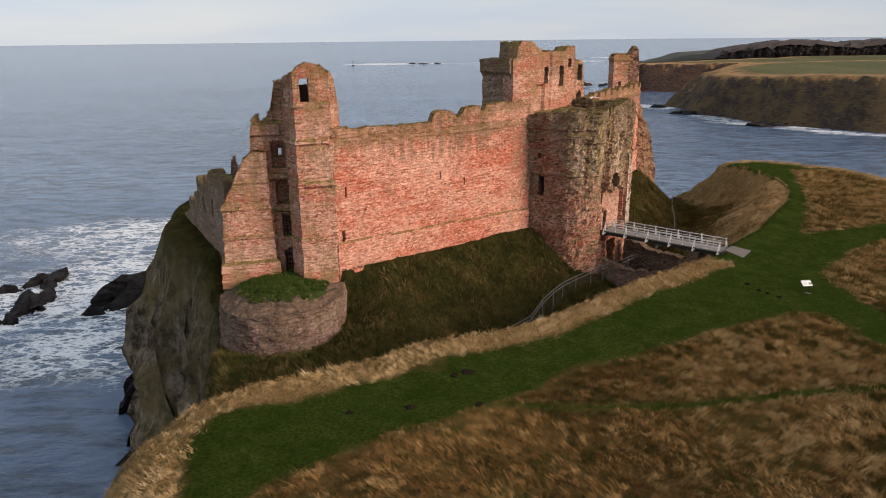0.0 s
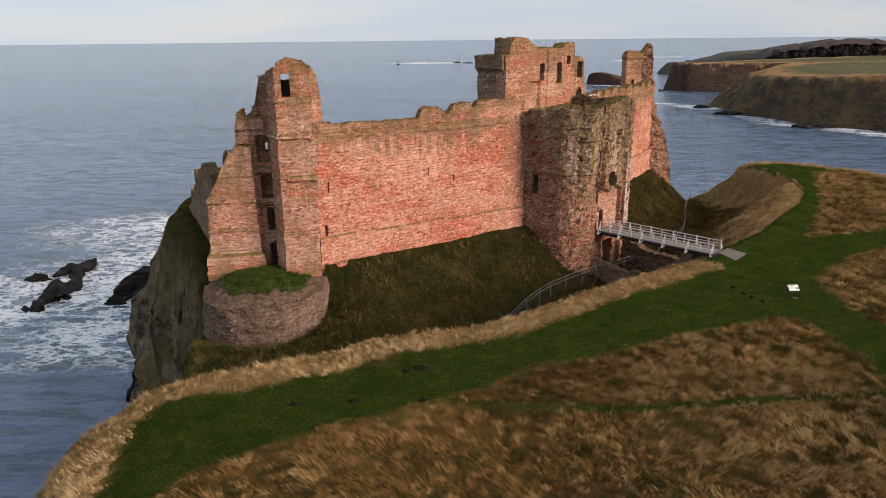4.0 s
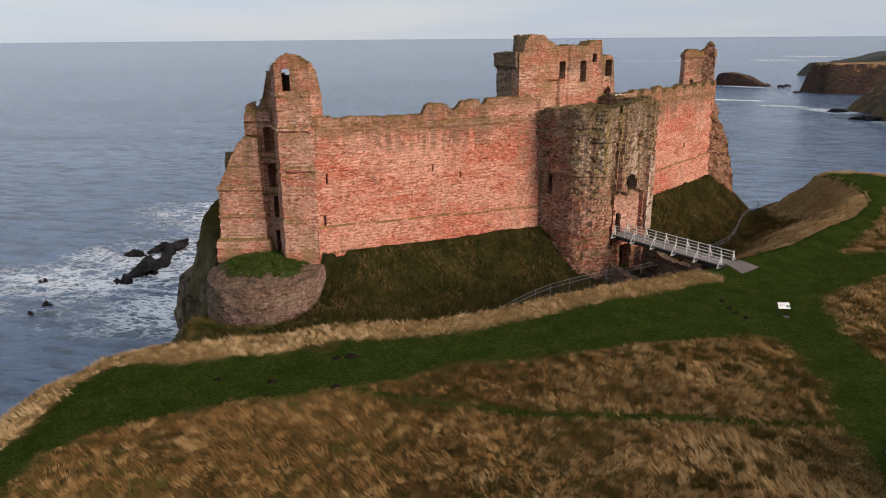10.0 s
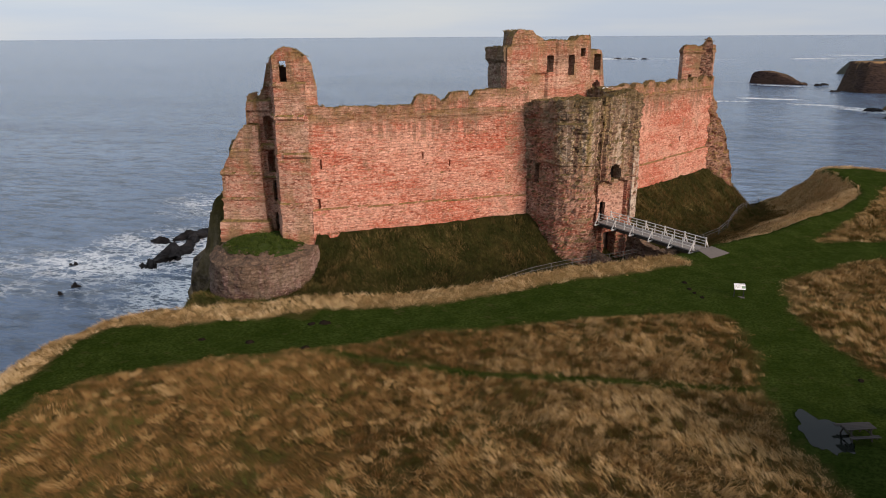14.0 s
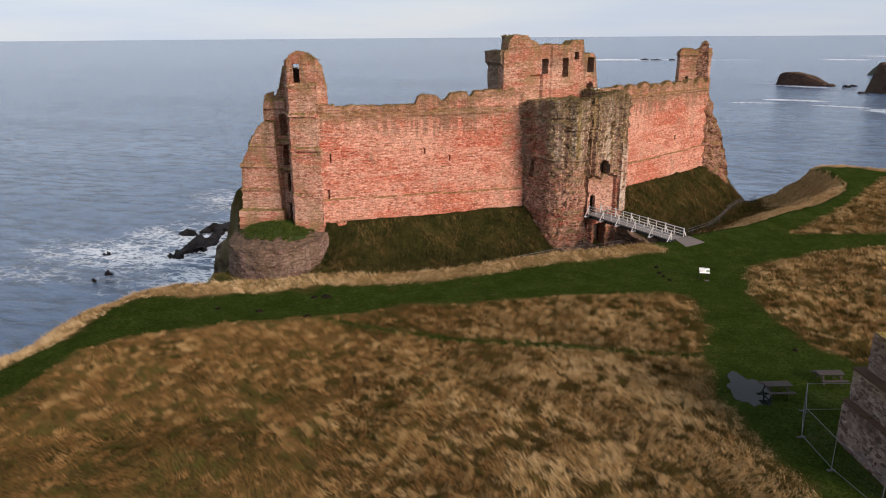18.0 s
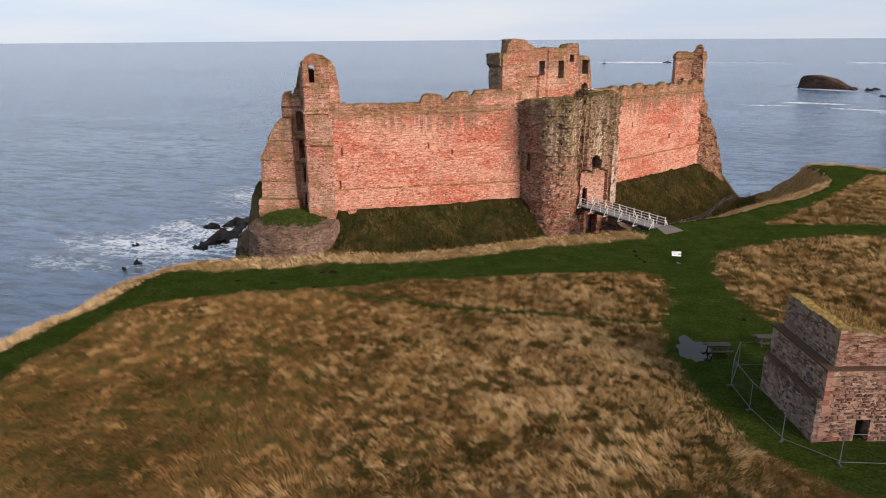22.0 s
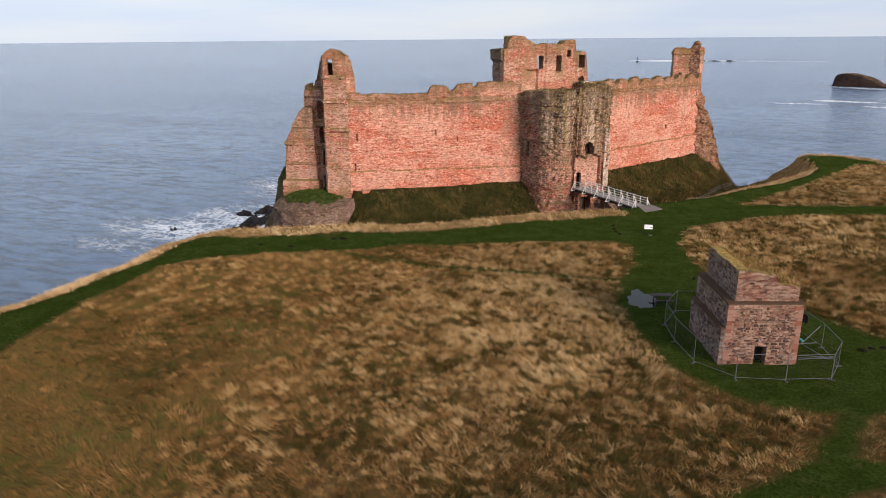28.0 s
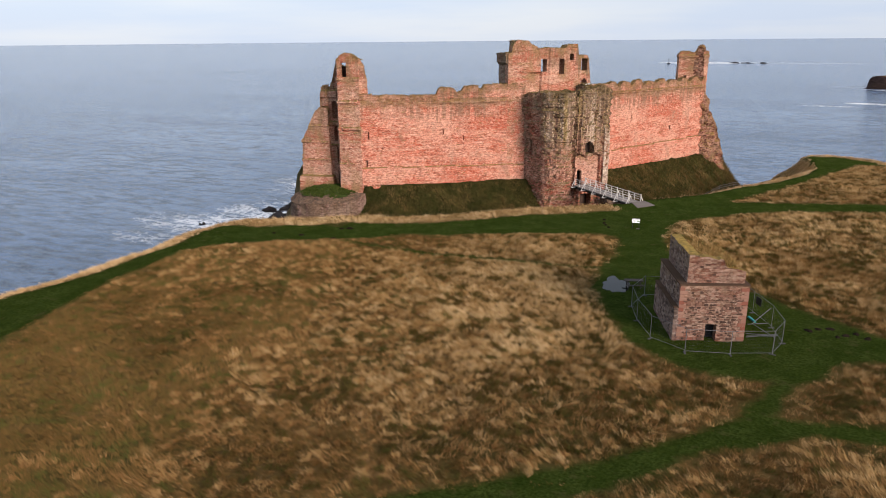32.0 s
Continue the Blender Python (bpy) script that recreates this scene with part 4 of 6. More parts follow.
def wood_place(rng):
    a, b = rng.uniform(0, 1), rng.uniform(0, 1) ** 1.5
    x = 344 + 560 * a + 40 * b
    return x, 905 - 0.12 * (x - 345) + 50 * b, -5.0


far_wood("far_wood", 900, wood_place, "bare dark winter wood behind the headland pasture", (14, 18.5))
X, Y = np.meshgrid(np.arange(338, 930, 3.0), np.arange(0, 70, 3.5))
rise = np.clip((X - 340) / 55, 0, 1) ** 0.6
Zw = -7 + 20 * rise * np.clip((Y + 3) / 4, 0, 1) * np.clip((70 - Y) / 12, 0, 1) * (1 + 0.1 * np.sin(X * 0.06)) + 1.6 * rise * fbm(X, Y, 0.13, 63, 3) + 0.7 * rise * fbm(X, Y, 0.5, 65, 2)
tagged(new("wood_canopy", grid_mesh("wood_canopy", X, 903 - 0.12 * (X - 345) + Y, Zw, M_TREE, True)), "dense brown canopy of the bare wood", "wood", kind="stuff")

# ---- masonry ----
HEADS = []


def trace(path, du):
    """Nodes along a line of points: place, outward normal (to the right of the way) and length so far."""
    pts = [np.array(p, float) for p in path]
    places, along = [], 0.0
    dirs = [(b - a) / np.linalg.norm(b - a) for a, b in zip(pts, pts[1:])]
    for k, (a, b) in enumerate(zip(pts, pts[1:])):
        n = max(1, round(np.linalg.norm(b - a) / du))
        for i in range(n + (k == len(dirs) - 1)):
            d = dirs[k]
            right = np.array([d[1], -d[0]])
            if i == 0 and k > 0:
                e = dirs[k - 1]
                both = right + np.array([e[1], -e[0]])
                right = both / max(both @ both / 2, 0.7)
            places.append((a + (b - a) * i / n, right, along + np.linalg.norm(b - a) * i / n))
        along += np.linalg.norm(b - a)
    return places


def ruin(name, path, base, top, thick, mat, parent, holes=(), relief=None, label="", du=0.27, dz=0.27, seed=0, ragged=0.35, rough=0.07, closed_back=True):
    """A masonry wall along a path, with a broken head, openings right through, ledges and uneven stones. base, top: heights as functions of the length."""
    nodes = trace(path, du)
    n = len(nodes)
    us = np.array([p[2] for p in nodes])
    b = np.array([base(u) for u in us])
    rag = np.array([noise.noise((u * 1.7, seed * 3.3, 0)) * 0.6 + noise.noise((u * 0.6, seed * 1.3, 5)) * 0.6 + noise.noise((u * 4.7, seed, 9)) * 0.5 for u in us])
    tp = np.array([top(u) for u in us]) + ragged * rag
    zs = np.arange(b.min(), tp.max() + dz, dz)
    m = len(zs)
    Zc = np.clip(zs[None, :], b[:, None], np.maximum(tp, b + 0.05)[:, None])
    ids = np.zeros((n, m), int)
    front, back, uvs, below = [], [], [], []
    for i, (p, right, u) in enumerate(nodes):
        last, key = None, -1
        for j in range(m):
            z = Zc[i, j]
            if last is None or z > last + 1e-5:
                off = rough * (noise.noise((u * 1.1, z * 1.1, seed)) + 0.8 * noise.noise((u * 3.7, z * 3.7, seed + 7)) + 0.5 * noise.noise((u * 0.25, z * 0.25, seed + 3)))
                row = math.floor(z / 0.31)
                h = math.sin(12.9898 * row + 78.233 * math.floor(u / 0.52 + 0.37 * row % 1.0) + seed * 37.7) * 43758.5453
                off += rough * 1.1 * (h - math.floor(h) - 0.5)
                if relief:
                    off += relief(u, z)
                jog = 0.05 * noise.noise((u * 5, z * 5, seed + 20))
                d = np.array([right[1], -right[0]])
                f = p + right * off + d * jog
                k = p - right * (thick + 0.5 * off) + d * jog
                key = len(front)
                front.append((f[0], f[1], z)), back.append((k[0], k[1], z))
                uvs.append((u, z)), below.append(max(tp[i] - z, 0) / 12.0)
                last = z
            ids[i, j] = key
    F = len(front)
    if parent is not None:
        for i in range(n):
            if i % 2 == 0 and tp[i] > 10:
                a_, b_ = front[ids[i, m - 1]], back[ids[i, m - 1]]
                HEADS.append((a_, b_))
    solid = np.zeros((n - 1, m - 1), bool)
    for i in range(n - 1):
        uc = (us[i] + us[i + 1]) / 2
        for j in range(m - 1):
            if ids[i, j] == ids[i, j + 1] and ids[i + 1, j] == ids[i + 1, j + 1]:
                continue
            zc = (zs[j] + zs[j + 1]) / 2
            inhole = False
            for h in holes:
                u0, z0, u1, z1 = h[:4]
                arch = len(h) > 4 and h[4]
                if u0 < uc < u1 and z0 < zc < z1:
                    r = (u1 - u0) / 2
                    if not arch or zc < z1 - r or (uc - u0 - r) ** 2 + (zc - z1 + r) ** 2 < r * r:
                        inhole = True
            solid[i, j] = not inhole
    faces = []

    def face(*v):
        w = []
        for k in v:
            if k not in w:
                w.append(k)
        if len(w) > 2:
            faces.append(w)

    for i in range(n - 1):
        for j in range(m - 1):
            if not solid[i, j]:
                continue
            a, c, d, e = ids[i, j], ids[i + 1, j], ids[i + 1, j + 1], ids[i, j + 1]
            face(a, c, d, e)
            face(F + e, F + d, F + c, F + a)
            if i == 0 or not solid[i - 1, j]:
                if a != e:
                    face(F + a, a, e, F + e)
            if i == n - 2 or not solid[i + 1, j]:
                if c != d:
                    face(c, F + c, F + d, d)
            if j == 0 or not solid[i, j - 1]:
                face(a, F + a, F + c, c)
            if j == m - 2 or not solid[i, j + 1]:
                face(e, d, F + d, F + e)
    me = sheet(name, front + back, faces, mat)
    layer = me.uv_layers.new(name="UVMap")
    allv = np.array(uvs + [(u + 0.37 + thick, z) for u, z in uvs], np.float32)
    idx = np.zeros(len(me.loops), np.int32)
    me.loops.foreach_get("vertex_index", idx)
    layer.data.foreach_set("uv", allv[idx].ravel())
    float_attr(me, "below", below + below)
    return part(name, me, mat, parent, label)


def steps(*pts):
    """A height that runs straight between (length, height) points."""
    us, zs = [p[0] for p in pts], [p[1] for p in pts]
    return lambda u: float(np.interp(u, us, zs))


def level(z):
    return lambda u: z


def cap(name, outline, z, mat, parent, label="", bump=0.3, seed=0, step=0.6):
    """A rubble top that fills an outline."""
    xs = np.arange(min(p[0] for p in outline), max(p[0] for p in outline) + step, step)
    ys = np.arange(min(p[1] for p in outline), max(p[1] for p in outline) + step, step)
    X, Y = np.meshgrid(xs, ys)
    keep = inside(X[:-1, :-1] + step / 2, Y[:-1, :-1] + step / 2, outline)
    me = grid_mesh(name, X, Y, z + bump * fbm(X, Y, 0.5, seed, 3), mat, False, keep)
    layer = me.uv_layers.new(name="UVMap")
    idx = np.zeros(len(me.loops), np.int32)
    me.loops.foreach_get("vertex_index", idx)
    layer.data.foreach_set("uv", np.stack([X, Y], -1).reshape(-1, 2).astype(np.float32)[idx].ravel())
    float_attr(me, "below", np.zeros(X.size))
    return part(name, me, mat, parent, label)


def along(p, q, u, v=0.0):
    """The place u along the line from p to q and v out to its right."""
    p, q = np.array(p), np.array(q)
    d = (q - p) / np.linalg.norm(q - p)
    return tuple(p + d * u + np.array([d[1], -d[0]]) * v)


# ---- castle ----
castle = thing("castle", "ruined red sandstone castle with a curtain wall and broken towers", "castle")
LEN_W = math.dist(WALL_A, WALL_B)


def west_relief(u, z):
    return (0.17 if z < 2.45 - 0.02 * u else 0.0) + (0.10 if 12.25 < z < 12.6 and u > 12 else 0.0)


west_top = steps((-0.5, 14.3), (1.4, 14.1), (2.2, 13.9), (12.4, 13.7), (12.75, 14.5), (13.4, 14.95), (14.9, 14.85), (15.5, 14.4), (16.1, 13.95), (16.6, 14.2), (17.1, 14.9), (18.4, 15.15), (19.3, 15.0), (19.7, 14.45), (20.0, 14.5), (20.5, 15.1), (22.6, 15.3), (24.1, 15.2), (30, 15.6))
slits = ((1.25, 7.0, 1.5, 8.2), (13.4, 7.5, 13.62, 8.2), (16.9, 6.4, 17.12, 7.0), (24.5, 4.7, 24.75, 5.5), (0.6, 2.6, 1.0, 3.7))
ruin("curtain_wall", [WALL_A, WALL_B], level(-3.0), level(13.2), 3.4, M_RED, castle, slits, west_relief, "red curtain wall with a worn offset course", seed=1, ragged=0.05, du=0.2, dz=0.19, rough=0.085)
ruin("parapet", [WALL_A, WALL_B], level(13.12), west_top, 0.85, M_RED, castle, (), west_relief, "mossy broken battlements", seed=41, ragged=0.26, du=0.2, dz=0.19, rough=0.10)
cap("wall_walk", [along(WALL_A, WALL_B, 1, -0.8), along(WALL_A, WALL_B, 25, -0.8), along(WALL_A, WALL_B, 25, -3.2), along(WALL_A, WALL_B, 1, -3.2)], 13.3, M_TOWER, castle, "mossy rubble wall walk", 0.15, 3)



def east_top(u):
    n, k = divmod(u - 9.3 + 0.35 * noise.noise((u * 0.3, 3.0, 1.0)), 3.35)
    h = 0.30 + 0.26 * noise.noise((n * 1.7, 8.0, 2.0))
    return 14.42 + h * max(-1.0, min(1.0, 1.5 * math.sin(2 * math.pi * k / 3.35) + 0.5)) if u > 6 else 14.6


def east_relief(u, z):
    return (0.2 if z < 2.6 + 0.02 * u else 0.0) + (0.12 if 12.8 < z < 13.15 else 0.0)


ruin("curtain_wall", [along(WALL_M, WALL_E, -1.0), WALL_E], level(-4.0), level(13.2), 3.4, M_RED, castle, ((13.2, 8.0, 13.5, 8.8), (24.3, 5.2, 24.6, 6.0)), east_relief, "red curtain wall above a grassy bank", seed=2, ragged=0.05, du=0.22, dz=0.2, rough=0.085)
ruin("parapet", [along(WALL_M, WALL_E, -1.0), WALL_E], level(13.12), lambda u: east_top(u - 1), 0.9, M_RED, castle, (), east_relief, "worn battlements with rounded merlons", seed=42, ragged=0.22, du=0.2, dz=0.18, rough=0.10)
cap("wall_walk", [along(WALL_M, WALL_E, 0, -0.8), along(WALL_M, WALL_E, 28, -0.8), along(WALL_M, WALL_E, 28, -3.2), along(WALL_M, WALL_E, 0, -3.2)], 13.3, M_TOWER, castle, "mossy rubble wall walk", 0.15, 5)

# middle tower above the gate: face wall with windows, return walls, round stair turret
MID_L = along(WALL_A, WALL_B, 24.4)
mid_d = np.array(WALL_M) - np.array(WALL_B)
mid_d /= np.linalg.norm(mid_d)
J = LEN_W - 24.4


def mid_top(u):
    return float(np.interp(u - J, [-3.3, -2.5, -2.3, -1.8, -1.6, 0.3, 0.9, 2.0, 2.3, 7.5, 7.7, 9.9, 10.05, 11.9, 12.2, 12.6], [19.9, 20.1, 21.2, 21.8, 22.05, 22.0, 21.35, 21.1, 20.75, 20.75, 21.3, 21.25, 19.5, 19.5, 18.6, 15.0]))


def mid_relief(u, z):
    k = u - J
    return (-0.22 if abs(k - 4.1) < 0.2 and z > 13.5 else 0.0) + (-0.35 if abs(k - 1.9) < 0.9 and 13.6 < z < 16.8 else 0.0)


mid_holes = ((J + 2.75, 17.0, J + 4.0, 18.9), (J + 6.25, 16.6, J + 7.4, 19.1), (J + 8.3, 18.85, J + 9.0, 19.7), (J + 10.6, 16.9, J + 11.8, 18.95), (J + 10.7, 14.6, J + 11.8, 15.7, True))
MID_R = along(WALL_B, WALL_M, 12.6)
ruin("middle_tower", [MID_L, WALL_B, MID_R], level(-2.0), mid_top, 1.7, M_TOWER, castle, mid_holes, mid_relief, "tall ruined tower face with empty windows", seed=4, ragged=0.22, du=0.25, dz=0.25)
ruin("tower_return_wall", [along(WALL_A, WALL_B, 24.4, -5.4), along(WALL_A, WALL_B, 24.45, -0.25)], level(-1.0), level(20.05), 1.4, M_TURRET, castle, ((3.0, 14.2, 3.7, 15.1),), lambda u, z: 0.0 if z < 18.2 else (0.18 if z < 18.5 else 0.38), "grey side wall of the tower with a corbelled head", seed=5, ragged=0.2, du=0.24, dz=0.22, rough=0.1)
ruin("tower_return_wall", [along(WALL_B, WALL_M, 12.3, -1.0), along(WALL_B, WALL_M, 12.3, -6.0)], level(-1.0), steps((0, 15.0), (2, 13.5), (5, 11)), 1.2, M_TOWER, castle, (), None, "broken side wall of the tower", seed=6)


def ring(c, r, a0, a1, n):
    """Points on an arc, so walked that the outside lies to the right."""
    return [(c[0] + r * math.cos(radians(a0 + (a1 - a0) * i / n)), c[1] + r * math.sin(radians(a0 + (a1 - a0) * i / n))) for i in range(n + 1)]


CAP_C = (7.85, 87.15)
ruin("turret_cap", ring(CAP_C, 1.05, 20, 380, 16), level(17.5), level(21.9), 0.6, M_TURRET, castle, (), None, "broken turret top", seed=8, ragged=0.25)
cap("turret_floor", [along(WALL_A, WALL_B, 24.1, -0.8), along(WALL_A, WALL_B, 27.0, -0.8), along(WALL_A, WALL_B, 27.0, -5.2), along(WALL_A, WALL_B, 24.1, -5.2)], 19.85, M_TURRET, castle, "mossy turret top", 0.2, 4, 0.35)


# gate tower: flank, round left bow, flat gate front
def gate(u, v):
    return along(WALL_B, WALL_M, u, v)


bow = [gate(4.3 + 3.75 * math.cos(radians(a)), 4.1 + 3.75 * math.sin(radians(a))) for a in range(180, 88, -9)]
gate_path = [gate(0.25, -0.3), gate(0.5, 2.2)] + bow + [gate(4.75, 7.2), gate(5.3, 7.9), gate(11.2, 7.9), gate(11.2, -0.5)]
g_nodes = np.cumsum([0] + [math.dist(a, b) for a, b in zip(gate_path, gate_path[1:])])
U_BOW0, U_BOW1, U_F0, U_F1, U_END = g_nodes[2], g_nodes[1 + len(bow)], g_nodes[-3], g_nodes[-2], g_nodes[-1]


def gate_base(u):
    return -6.5


def gate_top(u):
    return float(np.interp(u, [0, U_BOW0, U_BOW1, U_F0 + 0.6, U_F0 + 2.2, U_F0 + 4.6, U_F1, U_F1 + 1, U_END], [13.8, 13.9, 14.3, 14.3, 14.8, 15.1, 14.2, 14.5, 14.8]))


def gate_relief(u, z):
    off = 0.0
    if u < U_BOW1 + 0.4:
        off += 0.22 * math.cos(u * 2.1) * (1 if z > 6.3 else 0.3) + (0.30 if z > 6.3 else 0.0) - (0.18 if abs(z - 11.6) < 0.25 else 0)
        off += 0.12 if z < 2.5 else 0.0
        off += max(0.0, -1.2 - z) * 0.16
    if z > 10.3 + 1.1 * noise.noise((u * 0.7, 2.0, 6)):
        off += 0.22
    off += 0.16 * noise.noise((u * 1.6, z * 1.3, 27)) * (1 if z > 4 else 0.6)
    if abs(z - 4.1) < 0.16 or abs(z - 1.4) < 0.14:
        off += 0.12
    k = u - U_F0
    if -0.9 < k < 0.5:
        off -= 0.5 if z < 9 else 0.25
    if U_F0 < u < U_F1:
        if 0.1 < k < 4.55 and -0.9 < z < 3.9 + 0.35 * math.sin(k * 2.3):
            off -= 0.75
        if k > 4.9 and z > 1.5:
            off += 0.25
        if 1.7 < k < 3.4 and 9.0 < z < 11.2:
            off -= 0.25
    return off


gate_holes = ((U_F0 + 1.5, 4.2, U_F0 + 3.2, 6.2, True), (U_F0 + 0.35, -0.9, U_F0 + 1.35, 1.65, True), (1.4, 3.6, 2.3, 6.0), (1.3, 8.2, 1.9, 9.0), (U_F0 + 1.1, -6.0, U_F0 + 3.0, -2.3))
ruin("gate_tower", gate_path, gate_base, gate_top, 1.3, M_GATE, castle, gate_holes, gate_relief, "grey weathered gate tower with a rounded flank", seed=9, ragged=0.5, du=0.22, dz=0.22, rough=0.19)
ruin("gate_jamb", [gate(10.3, 8.24), gate(11.3, 8.24), gate(11.3, 7.2)], level(-0.95), level(8.2), 0.25, M_JAMB, castle, (), None, "pale dressed jamb beside the gate recess", seed=31, ragged=0.5, rough=0.05)
inner = [gate(0.9, 0), gate(0.9, 4), gate(2.2, 6.4), gate(4.2, 7.2), gate(10.6, 7.2), gate(10.6, -0.4)]
cap("gate_tower_top", inner, 13.7, M_GATE, castle, "rubble and turf on the gate tower head", 0.55, 6)
# dark backing behind the openings, interior shade in its colour
ruin("gate_tower_infill", [gate(1.6, 1.0), gate(4.6, 6.4), gate(10.2, 6.4)], level(-6), level(13.2), 0.5, M_VOID, castle, (), None, "", seed=10, du=0.8, dz=0.8)

# east end: turret and broken wall running down to the dip
ruin("east_tower", [(28.5, 123.6), (29.05, 122.35), (32.4, 123.65), (34.1, 126.6)], level(-2), lambda u: float(np.interp(u, [0, 1.4, 1.5, 4.2, 4.9, 6.0, 7.5], [19.2, 19.4, 19.6, 19.4, 19.0, 19.6, 19.6])), 1.4, M_TOWER, castle, ((2.35, 14.2, 3.1, 15.0),), lambda u, z: 0.18 if 18.5 < z < 18.9 else 0.0, "slender ruined end tower with a small window", seed=11, ragged=0.2)
cap("east_tower_top", [(29.1, 122.9), (32.4, 124.0), (33.8, 126.4), (29.4, 126.6), (28.9, 124.2)], 19.2, M_TOWER, castle, "mossy head of the end tower", 0.4, 9, 0.35)
ruin("tower_stub", [(31.8, 123.4), (33.6, 123.3), (35.2, 125.2)], level(-2), lambda u: float(np.interp(u, [0, 0.7, 1.5, 2.1, 3.0, 4.6], [19.4, 20.4, 20.9, 16.0, 11.5, 9.6])), 2.2, M_RUBBLE, castle, (), None, "jagged red edge of the broken tower", seed=12, ragged=0.7, rough=0.14)
ruin("rubble_wall", [(33.0, 122.8), (35.4, 123.7), (37.6, 125.5), (39.3, 127.2)], level(-7.5), lambda u: float(np.interp(u, [0, 0.8, 1.8, 3.0, 4.4, 5.8, 7.6], [13.0, 10.6, 9.3, 8.2, 5.2, 1.5, -3.4])), 2.6, M_RUBBLE, castle, (), lambda u, z: 0.5 * noise.noise((u * 0.9, z * 0.7, 3)), "collapsed red rubble core", seed=13, ragged=1.0, rough=0.22)

# west end: pier, stair recess with openings, round tower fragment
PW = lambda u, v=0.0: along(WALL_A, WALL_B, u, v)
pier_top = lambda u: float(np.interp(u, [0, 2.2, 2.5, 3.4, 4.3, 5.2, 6.1, 6.7, 6.95, 7.5, 9.0], [19.0, 19.6, 20.05, 20.45, 20.3, 19.9, 19.3, 18.5, 17.0, 15.2, 14.4]))


def pier_relief(u, z):
    off = sum(0.05 for k in (16.4, 12.9, 8.7, 3.1) if z < k)
    if any(abs(z - k) < 0.16 for k in (16.4, 12.9, 8.7, 3.1)) and noise.noise((u * 1.1, z * 0.2, 4)) > -0.15 and u < 5.6:
        off += 0.16
    if 12.2 < z < 12.6 or 8.0 < z < 8.4:
        off -= 0.10 if u < 5.2 else 0.0
    return off + 0.10 * noise.noise((u * 0.8, z * 0.45, 17))


ruin("corner_pier", [PW(-3.15, -3.4), PW(-3.15, -1.3), PW(0.05, -0.10), PW(1.45, -0.9), PW(1.45, -3.3)], level(-2.4), pier_top, 0.8, M_TOWER, castle, ((2.75, 16.85, 3.5, 18.85),), pier_relief, "tall standing pier of the broken corner tower", seed=14, ragged=0.22, du=0.22, dz=0.22)
# backing seen through the window, shaded by its dark colour
ruin("pier_core", [PW(-3.0, -3.0), PW(1.2, -3.0)], level(-2.0), level(18.3), 0.4, M_VOID, castle, (), None, "inner face of the pier, coloured dark as in shade", seed=51, du=0.5, dz=0.5)
cap("pier_top", [PW(-2.9, -1.5), PW(0.9, -1.3), PW(1.1, -3.2), PW(-2.9, -3.2)], 19.5, M_TOWER, castle, "moss-grown pier head", 0.3, 8, 0.4)
FR_A, FR_B = (-22.35, 67.9), (-17.75, 69.05)
frag_top = lambda u: float(np.interp(u, [0, 0.5, 1.0, 1.3, 1.6, 2.0, 2.4, 2.8, 3.3, 4.8], [6.4, 7.3, 8.1, 8.9, 9.5, 10.2, 10.8, 11.2, 11.7, 11.9]))


def frag_relief(u, z):
    return (0.16 if abs(z - 8.7) < 0.16 or abs(z - 6.2) < 0.16 or abs(z - 3.2) < 0.12 else 0.0) + max(0.0, 6 - z) * 0.04 + (0.35 if z < 0.6 else 0)


ruin("tower_fragment", [(-23.3, 71.1), FR_A, FR_B, (-17.95, 69.9)], level(-2.0), lambda u: frag_top(u - 3.3), 1.2, M_TOWER, castle, (), lambda u, z: frag_relief(u - 3.3, z), "curved red fragment of the round corner tower", seed=15, ragged=0.3)
RC_A, RC_B = (-19.5, 69.9), (-14.3, 70.15)
stair_top = steps((0, 11.4), (0.15, 12.6), (0.25, 14.6), (0.5, 15.3), (0.8, 15.3), (0.95, 14.6), (1.4, 14.7), (1.9, 15.3), (2.35, 16.2), (2.6, 17.7), (2.75, 18.5), (3.3, 18.75), (3.7, 18.5), (5.2, 17.7))


def stair_relief(u, z):
    off = 0.32 if abs(z - 9.2) < 0.22 or abs(z - 5.6) < 0.16 else 0.0
    off += 0.35 if u < 1.35 else 0.0
    off += 0.25 if 1.35 < u < 1.9 and z < 9.2 else 0.0
    off += 0.30 if 13.2 < z < 14.4 and u < 3.2 else 0.0
    return off - (0.30 if z > 14.6 and 2.5 < u < 3.6 else 0.0)


ruin("stair_recess", [RC_A, RC_B], level(-2.0), stair_top, 1.0, M_TOWER, castle, ((1.95, 10.0, 3.5, 12.9, True), (2.2, 6.2, 3.7, 8.9, True), (2.65, 2.7, 4.05, 5.1), (2.65, -1.5, 4.2, 1.7, True)), stair_relief, "inner wall with a stack of arched openings", seed=16, ragged=0.32, du=0.2, dz=0.2)
ruin("inner_wall", [(-18.2, 71.9), (-13.6, 71.9)], level(-2.0), level(14.0), 0.8, M_TOWER, castle, ((0.75, 10.9, 1.3, 11.8), (1.5, 2.9, 2.6, 4.9)), None, "inner wall seen through the openings", seed=17)
